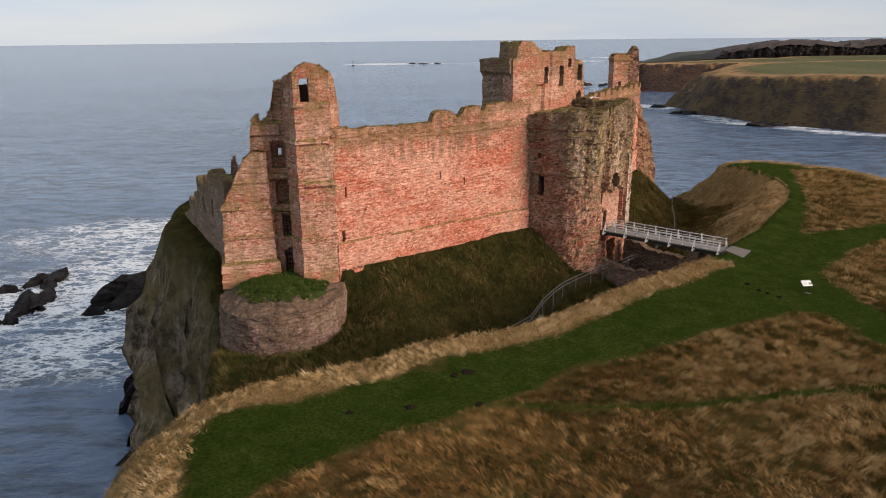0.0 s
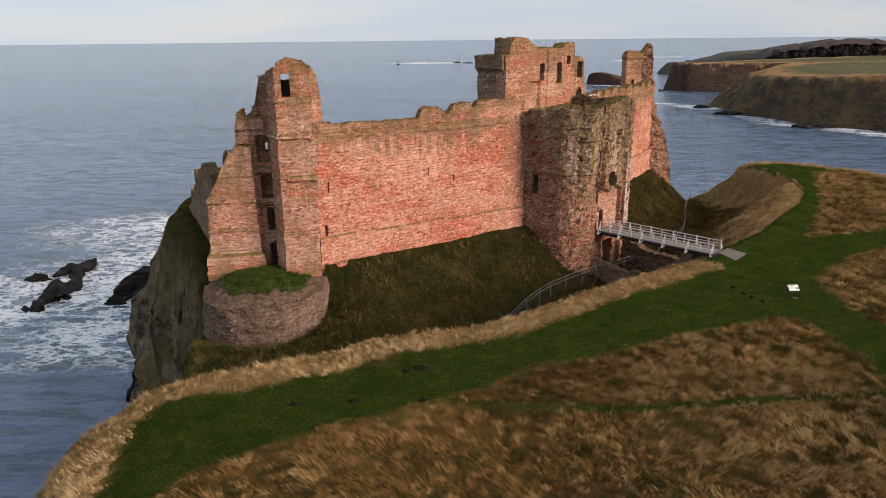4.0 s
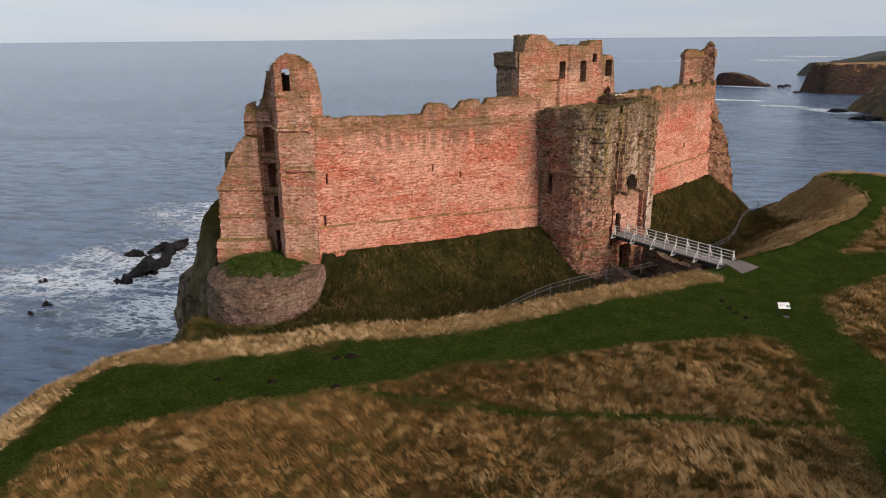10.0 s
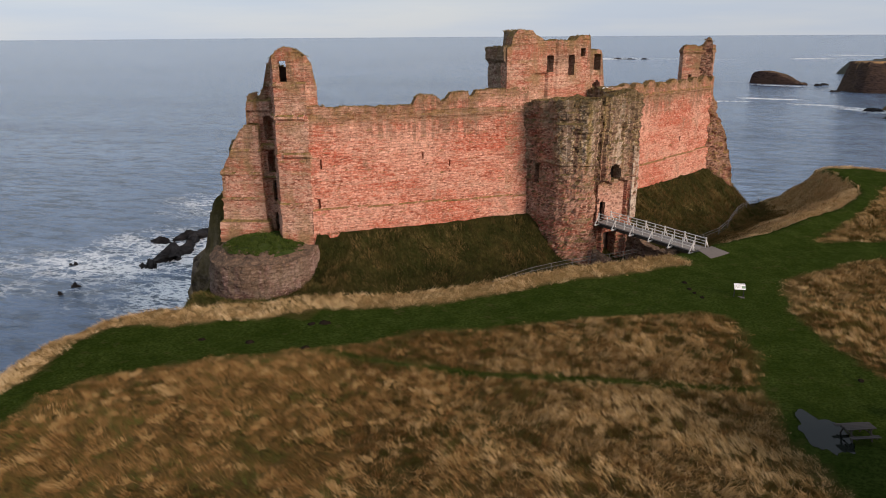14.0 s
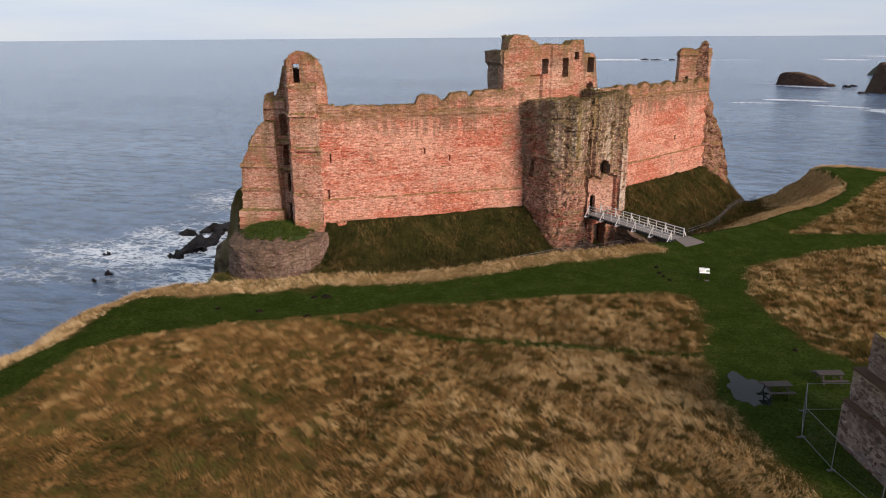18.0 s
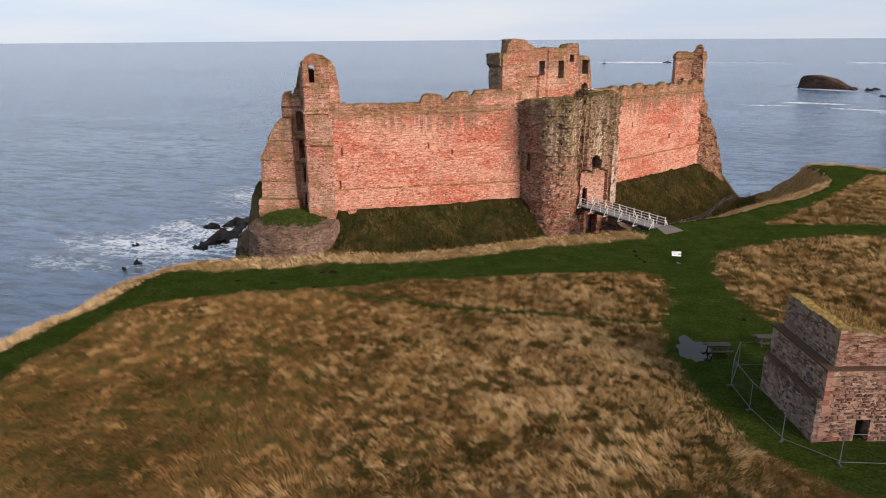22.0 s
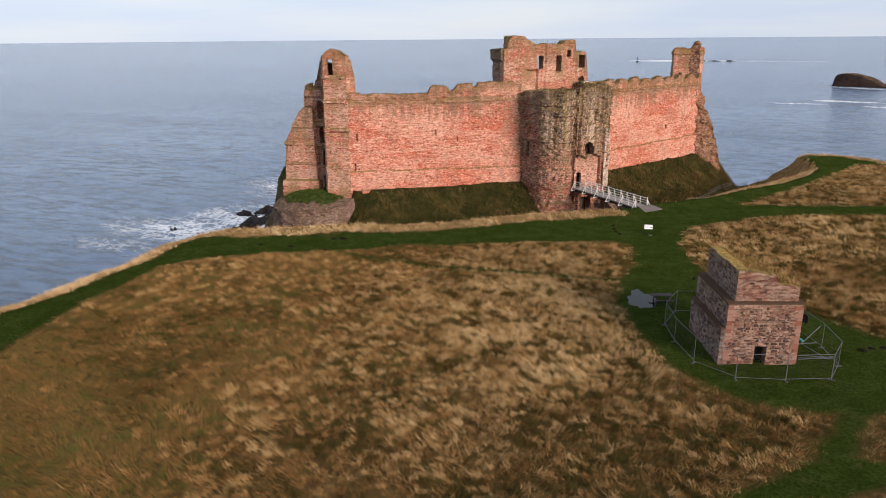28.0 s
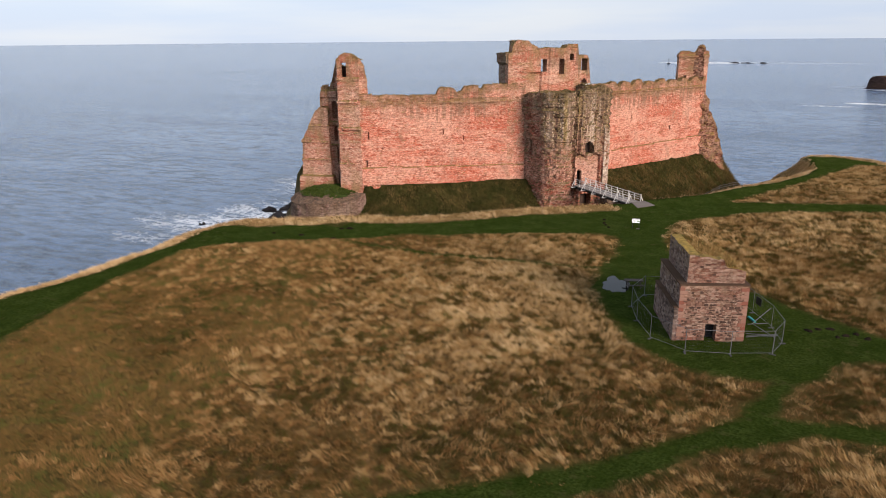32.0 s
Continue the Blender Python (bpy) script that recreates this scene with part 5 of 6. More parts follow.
for gx0, z0, z1, n in ((-16.05, -1.1, 1.5, 5), (-16.15, 2.75, 4.95, 4)):
    grille = thing("iron_grille", "black iron grille closing an arched castle opening", "grille")
    grille.location = (gx0, 70.45, z0)
    for i in range(n + 1):
        part("upright", rod(bmesh.new(), (-0.72 + 1.44 * i / n, 0, 0), (-0.72 + 1.44 * i / n, 0, z1 - z0), 0.03, 5), M_IRON, grille)
    for i in range(5):
        part("crossbar", rod(bmesh.new(), (-0.75, 0.03, 0.2 + (z1 - z0 - 0.4) * i / 4), (0.75, 0.03, 0.2 + (z1 - z0 - 0.4) * i / 4), 0.03, 5), M_IRON, grille)
# round base of the corner tower with its turf
ruin("drum_base", ring(DRUM_C, DRUM_R - 0.15, 150, 395, 34), level(-8.5), lambda u: float(np.interp(u, [0, 3, 10, 20, 27], [-1.9, -2.2, -2.5, -2.1, -1.3])), 1.6, M_DRUM, castle, (), lambda u, z: max(0, -1.5 - z) * 0.08 + 0.22 * noise.noise((u * 0.6, z * 0.6, 2)), "round rubble drum under the corner tower", seed=18, ragged=0.35, rough=0.13, du=0.2, dz=0.2)
A_, K_ = np.meshgrid(np.linspace(0, 2 * math.pi, 120), np.linspace(0.62, 1.0, 14))
tx, ty = DRUM_C[0] + np.cos(A_) * DRUM_R * K_, DRUM_C[1] + np.sin(A_) * DRUM_R * K_
me = grid_mesh("drum_shoulder", tx, ty, -1.35 - 1.25 * ((K_ - 0.62) / 0.38) ** 1.4 + 0.16 * fbm(tx, ty, 1.6, 77, 3), M_DRUM, False)
layer = me.uv_layers.new(name="UVMap")
idx = np.zeros(len(me.loops), np.int32)
me.loops.foreach_get("vertex_index", idx)
layer.data.foreach_set("uv", np.stack([A_ * DRUM_R, K_ * DRUM_R], -1).reshape(-1, 2).astype(np.float32)[idx].ravel())
float_attr(me, "below", np.ones(tx.size))
part("drum_shoulder", me, M_DRUM, castle, "loose rubble shoulder of the drum")
M_TURF = Nodes("green_turf", 0.95, 0.1)
M_TURF.bump(M_TURF.noise(4.0), 0.1, 0.8)
M_TURF = M_TURF.color(M_TURF.mix(M_TURF.ramp(M_TURF.noise(1.2, None, 5), (0.35, 0.0), (0.65, 1.0)), (0.022, 0.038, 0.008), (0.052, 0.072, 0.016)))
a = np.linspace(0, 2 * math.pi, 41)
k = np.linspace(0, 1, 12)
A_, K_ = np.meshgrid(a, k)
edge = 4.75 + 0.5 * fbm(np.cos(A_) * 2, np.sin(A_) * 2, 0.9, 73, 3)
tx, ty = DRUM_C[0] + np.cos(A_) * edge * K_, DRUM_C[1] + np.sin(A_) * edge * K_
me = grid_mesh("turf", tx, ty, -0.75 - 0.85 * K_ ** 2.2 + 0.2 * fbm(tx, ty, 0.5, 71, 3), M_TURF)
part("turf", me, M_TURF, castle, "bright green turf on the drum")
# ranges along the cliff edge behind
ruin("north_range_wall", [(-36.0, 93.4), (-31.2, 85.0), (-28.0, 79.6), (-26.7, 77.3), (-22.8, 70.5)], level(-5), lambda u: float(np.interp(26.4 - u, [0, 4, 7.6, 8.4, 9.2, 10.0, 10.6, 11.2, 13.8, 14.4, 15.0, 16.6, 17.2, 20.6, 21.4, 26.4], [8.7, 8.6, 8.5, 6.4, 6.2, 7.4, 7.4, 5.6, 6.7, 6.6, 4.0, 4.4, 2.6, 3.2, 1.4, -0.6])), 1.4, M_TURRET, castle, ((19.0, 3.4, 20.2, 5.4), (14.2, 3.0, 15.2, 4.6)), None, "broken grey range wall on the cliff edge", seed=19, ragged=0.9, du=0.22, dz=0.22)
ruin("gable_fragment", [(-24.2, 76.0), (-22.4, 76.2)], level(-2), steps((0, 7.6), (0.5, 7.8), (0.7, 10.0), (1.2, 10.3), (1.35, 8.0), (1.8, 7.7)), 0.9, M_DRUM, castle, (), None, "thin broken wall stump", seed=20, ragged=0.4)

# light dressed patch round the gate door
ruin("gate_recess", [gate(5.35, 7.42), gate(9.75, 7.42)], level(-0.9), level(3.9), 0.25, M_PATCH, castle, ((0.35, -0.9, 1.3, 1.65, True),), None, "pink dressed stone of the gate recess", seed=21, du=0.22, dz=0.22, rough=0.03)


# handrail and a pale sheet left on the gate tower head
rail = thing("handrail", "thin grey handrail along the wall walk behind the gate tower", "handrail")
ends = [Vector((*gate(6.6 + 0.95 * i, -1.2), 13.6)) for i in range(6)]
for p in ends:
    part("post", rod(bmesh.new(), p, p + Vector((0, 0, 1.75)), 0.03, 6), M_FENCE, rail)
for h in (1.72, 1.25):
    part("rail", rod(bmesh.new(), ends[0] + Vector((0, 0, h)), ends[-1] + Vector((0, 0, h)), 0.025, 6), M_FENCE, rail)
X, Y = np.meshgrid(np.linspace(0, 1.2, 9), np.linspace(0, 0.7, 6))
me = grid_mesh("sheet", X, Y, 0.12 * fbm(X, Y, 2.2, 87, 2) + 0.1, M_SIGN, True)
pale = tagged(new("pale_sheet", me), "crumpled white sheet lying on the gate tower head", "sheet")
pale.matrix_basis = pose(*gate(9.9, 3.1), 14.85, 0, 0, 45)

# ---- footbridge ----
N_MID = np.array([mid_d[1], -mid_d[0]])
bridge_m = Matrix((( N_MID[0], mid_d[0], 0, gate(5.95, 8.0)[0]), (N_MID[1], mid_d[1], 0, gate(5.95, 8.0)[1]), (0, 0, 1, -0.72), (0, 0, 0, 1)))
bridge = thing("footbridge", "white-railed timber footbridge over the castle ditch", "footbridge", bridge_m)
BL, BW = 14.6, 1.0
for i in range(73):
    bm = bmesh.new()
    box(bm, (i * 0.2 + 0.01, -BW - 0.1, -0.05), (i * 0.2 + 0.19, BW + 0.1, 0.0 + 0.006 * (i % 3)))
    part("deck_board", bm, M_DECK, bridge)
for y in (-0.55, 0.0, 0.55):
    bm = bmesh.new()
    box(bm, (-0.4, y - 0.11, -0.62), (BL + 0.3, y + 0.11, -0.06), None, 0.01)
    part("beam", bm, M_BEAM, bridge)
for y in (-1, 1):
    for i in range(6):
        x = 0.25 + (BL - 0.5) * i / 5
        bm = bmesh.new()
        box(bm, (x - 0.06, y * 1.04 - 0.05, -0.25), (x + 0.06, y * 1.04 + 0.05, 1.16), None, 0.01)
        post = part("post", bm, M_WHITE, bridge)
        bm = bmesh.new()
        bar(bm, (x, y * 1.62, -0.18), (x, y * 1.08, 0.82), 0.09, 0.09)
        part("raking_strut", bm, M_WHITE, post)
        bm = bmesh.new()
        box(bm, (x - 0.07, min(y * 0.9, y * 1.7), -0.34), (x + 0.07, max(y * 0.9, y * 1.7), -0.2))
        part("outrigger", bm, M_WHITE if y < 0 else M_BEAM, post)
        if i < 5:
            xm = x + (BL - 0.5) / 10
            bm = bmesh.new()
            box(bm, (xm - 0.045, y * 1.03 - 0.04, -0.1), (xm + 0.045, y * 1.03 + 0.04, 1.02), None, 0.008)
            part("post", bm, M_WHITE, bridge)
    for z, w in ((1.06, 0.04), (0.72, 0.03), (0.40, 0.03)):
        bm = bmesh.new()
        box(bm, (0.1, y * 0.985 - 0.03, z - w), (BL - 0.1, y * 0.985 + 0.03, z + w), None, 0.008)
        part("rail", bm, M_WHITE, bridge)
    bm = bmesh.new()
    box(bm, (0.0, y * 1.12 - 0.03, -0.09), (BL, y * 1.12 + 0.03, 0.05), None, 0.008)
    part("edge_board", bm, M_DECK, bridge)
bm = bmesh.new()
rows = []
for i in range(7):
    k = i / 6
    row = []
    for j in range(6):
        y = -1.1 - 0.68 * k + (2.2 + 1.05 * k) * j / 5
        p = bridge_m @ Vector((BL + 2.65 * k - 0.2 * k * j / 5, y, 0.0))
        p.z = max(-0.73 * (1 - k) + k * (ground_z(p.x, p.y) + 0.04), ground_z(p.x, p.y) + 0.035)
        row.append(bm.verts.new(p))
    rows.append(row)
for i in range(6):
    for j in range(5):
        bm.faces.new((rows[i][j], rows[i + 1][j], rows[i + 1][j + 1], rows[i][j + 1]))
low = {v: bm.verts.new(v.co - Vector((0, 0, 0.6))) for v in rows[0] + rows[-1] + [r[0] for r in rows] + [r[-1] for r in rows]}
for chain in (rows[0], rows[-1], [r[0] for r in rows], [r[-1] for r in rows]):
    for a, b in zip(chain, chain[1:]):
        bm.faces.new((a, b, low[b], low[a]))
bmesh.ops.recalc_face_normals(bm, faces=bm.faces)
tagged(part("bridge_ramp", bm, M_SLAB, None), "grey concrete apron at the field end of the footbridge", "ramp")
# old revetment walls in the ditch below
causeway = thing("ditch_revetment", "low ruined stone revetment walls below the footbridge", "wall")
ruin("revetment_wall", [gate(9.6, 8.6), gate(9.3, 12.5), gate(8.8, 16.5)], level(-8), steps((0, -2.6), (4, -3.4), (8, -3.6)), 1.0, M_DRUM, causeway, (), None, "", seed=22, ragged=0.5, rough=0.15)
ruin("revetment_wall", [gate(3.9, 16.5), gate(3.8, 12.5), gate(4.2, 9.0)], level(-8), steps((0, -4.0), (4, -4.4), (8, -3.9)), 0.9, M_DRUM, causeway, (), None, "", seed=23, ragged=0.5, rough=0.15)
ruin("abutment", [gate(4.6, 20.2), gate(7.4, 20.2)], level(-8), level(-1.3), 1.2, M_DRUM, causeway, (), None, "", seed=24, ragged=0.1)


# ---- ditch fence ----
def post_fence(line, label, tall=1.2, level_top=None):
    """Steel posts with two rails and a wire mesh between them; level_top keeps the top rail at one height over uneven ground."""
    fence = thing("ditch_fence", label, "fence")
    feet = [Vector((x, y, ground_z(x, y))) for x, y in line]
    heads = [Vector((p.x, p.y, p.z + tall if level_top is None else max(level_top, p.z + tall))) for p in feet]
    for p, q in zip(feet, heads):
        part("post", rod(bmesh.new(), p - Vector((0, 0, 0.3)), q + Vector((0, 0, 0.03)), 0.04, 6), M_FENCE, fence)
    for (a, c), (b, d) in zip(zip(feet, heads), zip(feet[1:], heads[1:])):
        for drop in (0.0, 0.42):
            part("rail", rod(bmesh.new(), c - Vector((0, 0, drop)), d - Vector((0, 0, drop)), 0.028, 5), M_FENCE, fence)
        bm = bmesh.new()
        n = 16
        for i in range(1, n):
            p, q = a.lerp(b, i / n), c.lerp(d, i / n)
            rod(bm, p + Vector((0, 0, 0.08)), q, 0.006, 3)
        for i in range(1, 6):
            rod(bm, a.lerp(c, i / 7), b.lerp(d, i / 7), 0.005, 3)
        part("mesh_infill", bm, M_BLOCK, fence, "dark wire mesh")
    return fence


post_fence([(3.6, 59.8), (6.2, 62.0), (8.6, 64.9), (10.4, 69.4), (12.0, 72.4), (13.4, 74.6), (15.3, 76.8), (17.5, 79.1), (19.3, 80.7), (21.6, 82.3), (23.2, 83.9), (26.4, 87.0)], "grey steel mesh fence along the ditch bottom below the castle", 1.3, -4.3)
post_fence([(29.6, 93.6), (31.2, 96.6), (33.4, 99.7), (35.8, 104.5), (37.5, 110.0), (39.4, 117.5), (41.5, 124.0), (43.4, 129.6), (44.4, 132.2)], "grey steel mesh fence climbing the ditch towards the sea", 1.15)

# ---- information board ----
sx, sy = 34.15, 61.95
sz = ground_z(sx, sy)
board = thing("information_board", "white tilted information panel on a dark metal stand beside the path", "sign", Matrix.Translation((sx, sy, sz)) @ Matrix.Rotation(radians(8), 4, "Z"))
tilt = Matrix.Translation((0, 0, 1.0)) @ Matrix.Rotation(radians(38), 4, "X")
bm = box(bmesh.new(), (-0.48, -0.32, -0.02), (0.48, 0.32, 0.02), tilt, 0.01)
panel = part("panel", bm, M_SIGN, board)
for i in range(5):
    bm = box(bmesh.new(), (-0.45, 0.12 - i * 0.07, 0.022), (0.05 - 0.05 * (i % 2), 0.14 - i * 0.07, 0.026), tilt)
    part("print_line", bm, M_INK, panel)
bm = box(bmesh.new(), (0.15, -0.2, 0.022), (0.48, 0.05, 0.026), tilt)
part("print_picture", bm, M_PICTURE, panel)
bm = box(bmesh.new(), (-0.45, 0.22, 0.022), (0.48, 0.28, 0.026), tilt)
part("print_header", bm, M_INK, panel)
for x in (-0.4, 0.4):
    bm = bmesh.new()
    bar(bm, (x, 0.05, -0.2), (x, 0.05, 1.0), 0.07)
    part("leg", bm, M_IRON, board)
bm = box(bmesh.new(), (-0.5, -0.25, -0.12), (0.5, 0.2, 0.0))
part("footing", bm, M_SLAB, board, "worn stone footing")

# ---- dovecote ----
DV, DW = (44.1, 28.6), (49.0, 30.62)
dove = thing("dovecote", "roofless stepped stone dovecote with a low dark doorway", "dovecote")
WD, LD = math.dist(DV, DW), 6.6
q = lambda u, v: along(DV, DW, u, v)


def dove_stage(i, j, z0, z1, name, holes=(), top=None, seed=0):
    """One storey, set in by i at the front and by j at the shaded, lichened side."""
    rag = 0.06 if top is None else 0.18
    top = top or level(z1)
    ruin(name, [q(j, -LD + i), q(j, -i - 0.02)], level(z0), top, 0.8, M_DOVE_SIDE, dove, (), None, "grey lichened side wall, darkened as in shade", seed=seed + 40, ragged=rag, du=0.22, dz=0.22, rough=0.03)
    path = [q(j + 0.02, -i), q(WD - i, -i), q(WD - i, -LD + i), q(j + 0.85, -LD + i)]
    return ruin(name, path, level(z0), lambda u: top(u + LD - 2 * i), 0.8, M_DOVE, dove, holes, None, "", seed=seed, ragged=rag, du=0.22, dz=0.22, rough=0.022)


dove_stage(0.0, 0.0, -2.0, 3.75, "body_wall", ((2.1, -1.3, 3.05, 0.5),), None, 31)
ruin("side_plinth", [q(-0.34, -LD), q(-0.34, 0.02), q(0.3, 0.02)], level(-2.0), level(1.75), 0.5, M_DOVE_PLINTH, dove, (), None, "", seed=32, ragged=0.05, du=0.22, dz=0.22, rough=0.022)
SIDE = LD - 0.6
dove_stage(0.3, 0.55, 3.6, 6.0, "upper_wall", (), lambda u: float(np.interp(u, [0, SIDE, SIDE + 0.5, SIDE + 2.7, SIDE + 2.8, SIDE + WD - 0.6, 2 * SIDE + WD - 0.6, 2 * SIDE + 2 * WD - 1.2], [6.1, 6.1, 6.0, 5.75, 5.2, 4.7, 4.8, 6.0])), 33)


def side_ledge(z, out):
    """A dark slab course along the shaded, lichened side."""
    for n in range(9):
        u0, u1 = -LD + LD * n / 9 + 0.01, -LD + LD * (n + 1) / 9 - 0.01
        bm = box(bmesh.new(), (-out - 0.05, -u1, z), (0.1, -u0, z + 0.10 + 0.02 * (n % 3)), Matrix.Translation((DV[0], DV[1], 0)) @ Matrix.Rotation(math.atan2(DW[1] - DV[1], DW[0] - DV[0]), 4, "Z"), 0.02)
        part("slab", bm, M_LEDGE, dove)


def ledge(name, i, z, h=0.14):
    bm = bmesh.new()
    o = [q(-i, i), q(WD + i, i), q(WD + i, -LD - i), q(-i, -LD - i)]
    k = [q(0.6, -0.6), q(WD - 0.6, -0.6), q(WD - 0.6, -LD + 0.6), q(0.6, -LD + 0.6)]
    vs = [[bm.verts.new((*p, z + d)) for p in r] for r, d in ((o, 0), (o, h * 0.7), (k, h), (k, 0))]
    for a, b in zip(vs, vs[1:] + vs[:1]):
        for j in range(4):
            bm.faces.new((a[j], a[(j + 1) % 4], b[(j + 1) % 4], b[j]))
    bmesh.ops.recalc_face_normals(bm, faces=bm.faces)
    me = bpy.data.meshes.new(name)
    bm.to_mesh(me)
    bm.free()
    me.materials.append(M_LEDGE)
    me.uv_layers.new(name="UVMap")
    float_attr(me, "below", np.ones(len(me.vertices)))
    return part(name, me, M_DOVE, dove, "projecting rat ledge")


ledge("string_course", 0.07, 3.68, 0.14)
side_ledge(1.72, 0.34)
X, Y = np.meshgrid(np.linspace(0.9, WD - 0.9, 14), np.linspace(-0.9, -LD + 0.9, 18))
pts = np.array([q(u, v) for u, v in zip(X.ravel(), Y.ravel())])
Zr = 5.75 - 1.15 * (X - 0.6) / WD + 0.22 * fbm(X, Y, 1.1, 81, 3)
M_ROOFTURF = blade_mat("dry_roof_turf", ((0.0, (0.20, 0.15, 0.05)), (1.0, (0.30, 0.22, 0.09))))
me = grid_mesh("roof_turf", pts[:, 0].reshape(X.shape), pts[:, 1].reshape(X.shape), Zr, M_ROOFTURF, False)
float_attr(me, "tone", fbm(X, Y, 0.9, 83, 3) * 0.5 + 0.5)
part("roof_turf", me, M_ROOFTURF, dove, "dry grass growing over the broken roof slabs")
DOVE_M = Matrix.Translation((DV[0], DV[1], 0)) @ Matrix.Rotation(math.atan2(DW[1] - DV[1], DW[0] - DV[0]), 4, "Z")
bm = box(bmesh.new(), (1.9, 0.72, -1.4), (3.4, 0.79, 0.7), DOVE_M)
part("door_leaf", bm, M_IRON, dove, "dark door set back in the wall")


# ---- temporary fencing ----
def mesh_panel():
    """One temporary fence panel: tube frame and wire mesh, 3.45 m by 2 m."""
    p = thing("fence_panel", "galvanised temporary mesh fence panel", "fence panel", group="temporary fence round the dovecote")
    for name, a, b in (("upright_tube", (0, 0, 0.1), (0, 0, 2.05)), ("upright_tube", (3.42, 0, 0.1), (3.42, 0, 2.05)), ("top_tube", (0, 0, 2.03), (3.42, 0, 2.03)), ("bottom_tube", (0, 0, 0.22), (3.42, 0, 0.22))):
        part(name, rod(bmesh.new(), a, b, 0.017, 6), M_STEEL, p)
    bm = bmesh.new()
    for i in range(1, 12):
        bar(bm, (i * 0.285, 0, 0.22), (i * 0.285, 0, 2.03), 0.0014)
    for i in range(1, 8):
        bar(bm, (0, 0, 0.22 + i * 0.226), (3.42, 0, 0.22 + i * 0.226), 0.0015)
    part("wire_mesh", bm, M_STEEL, p)
    part("foot_block", box(bmesh.new(), (-0.09, -0.25, 0.0), (0.07, 0.25, 0.11), None, 0.02), M_BLOCK, p)
    return p


posts = [(43.2, 38.7), (39.9, 37.5), (39.4, 34.2), (40.5, 31.1), (42.2, 28.0), (45.1, 26.6), (48.3, 27.6), (51.2, 29.0), (51.8, 31.4), (50.9, 34.3), (49.3, 37.2), (47.6, 40.4)]
first = mesh_panel()
made = 0
for a, b in zip(posts, posts[1:]):
    m = Matrix.Translation((a[0], a[1], ground_z(*a) - 0.05)) @ Matrix.Rotation(math.atan2(b[1] - a[1], b[0] - a[0]), 4, "Z") @ Matrix.Diagonal((math.dist(a, b) / 3.45, 1, 1, 1))
    if made == 0:
        first.matrix_basis = m
    else:
        copy_thing(first, Matrix.Translation(m.translation) @ m.to_quaternion().to_matrix().to_4x4()).scale = (math.dist(a, b) / 3.45, 1, 1)
    made += 1
# stacked poles and braces beside the dovecote
poles = thing("pole_stack", "loose stack of grey scaffold poles behind the mesh fence", "scaffold poles")
for i, (a, b, z) in enumerate((((49.15, 30.9), (51.4, 30.9), 0.95), ((49.2, 31.3), (51.3, 30.7), 0.85), ((49.1, 31.9), (51.4, 31.5), 0.6), ((49.5, 34.6), (51.2, 32.0), 0.2), ((49.1, 34.2), (50.6, 34.4), 0.4), ((49.4, 33.4), (50.7, 34.9), 1.6))):
    gz = -1.0
    part("pole", rod(bmesh.new(), (*a, gz + z * 0.3), (*b, gz + z), 0.032, 6), M_STEEL, poles)
bm = box(bmesh.new(), (-0.45, -0.02, -0.35), (0.45, 0.02, 0.35))
tagged(part("notice_board", bm, M_DARKSIGN, None, "", pose(49.7, 36.6, 0.45, 0, 0, -60)), "black notice board hung on the mesh fence", "notice")
bm = box(bmesh.new(), (-0.6, -0.1, 0), (0.6, 0.1, 0.18), None, 0.04)
tagged(part("turquoise_bundle", bm, M_TURQ, None, "", pose(49.35, 35.4, ground_z(49.35, 35.4), 0, 0, -60)), "turquoise plastic bundle lying on the grass", "bundle")


# ---- picnic tables and puddle ----
def picnic_table(m):
    t = thing("picnic_table", "dark weathered wooden picnic table with fixed benches", "picnic table", m, "picnic tables by the dovecote")
    for i in range(5):
        part("top_plank", box(bmesh.new(), (-0.9, -0.36 + i * 0.146, 0.72), (0.9, -0.23 + i * 0.146, 0.76), None, 0.006), M_WOOD, t)
    for y in (-0.72, 0.72):
        for k in (-0.13, 0.01):
            part("bench_plank", box(bmesh.new(), (-0.9, y + k, 0.42), (0.9, y + k + 0.12, 0.46), None, 0.006), M_WOOD, t)
    for x in (-0.6, 0.6):
        for sgn in (-1, 1):
            part("leg", bar(bmesh.new(), (x, sgn * 0.55, 0), (x, sgn * 0.25, 0.72), 0.09, 0.05), M_WOOD, t)
        part("bench_bearer", box(bmesh.new(), (x + 0.03, -0.85, 0.34), (x + 0.08, 0.85, 0.42)), M_WOOD, t)
        part("top_bearer", box(bmesh.new(), (x + 0.03, -0.36, 0.64), (x + 0.08, 0.36, 0.72)), M_WOOD, t)
    return t


table = picnic_table(Matrix.Translation((38.5, 39.5, ground_z(38.5, 39.5))) @ Matrix.Rotation(radians(22), 4, "Z"))
copy_thing(table, Matrix.Translation((42.1, 42.5, ground_z(42.1, 42.5))) @ Matrix.Rotation(radians(20), 4, "Z"))
a = np.linspace(0, 2 * math.pi, 121)
k = np.linspace(0, 1, 8)
A_, K_ = np.meshgrid(a, k)
rr = (1 + 0.20 * fbm(np.cos(A_) * 2 + 7, np.sin(A_) * 2 + 3, 0.8, 91, 4) + 0.03 * fbm(np.cos(A_) * 6, np.sin(A_) * 6, 0.9, 93, 2)) * K_
px, py = 36.85 + rr * 1.25 * np.cos(A_) - rr * 0.3 * np.sin(A_), 39.4 + rr * 2.3 * np.sin(A_)
pz = np.maximum(terrain(px, py)[0].max(), ground_z(36.9, 39.3)) + 0.012
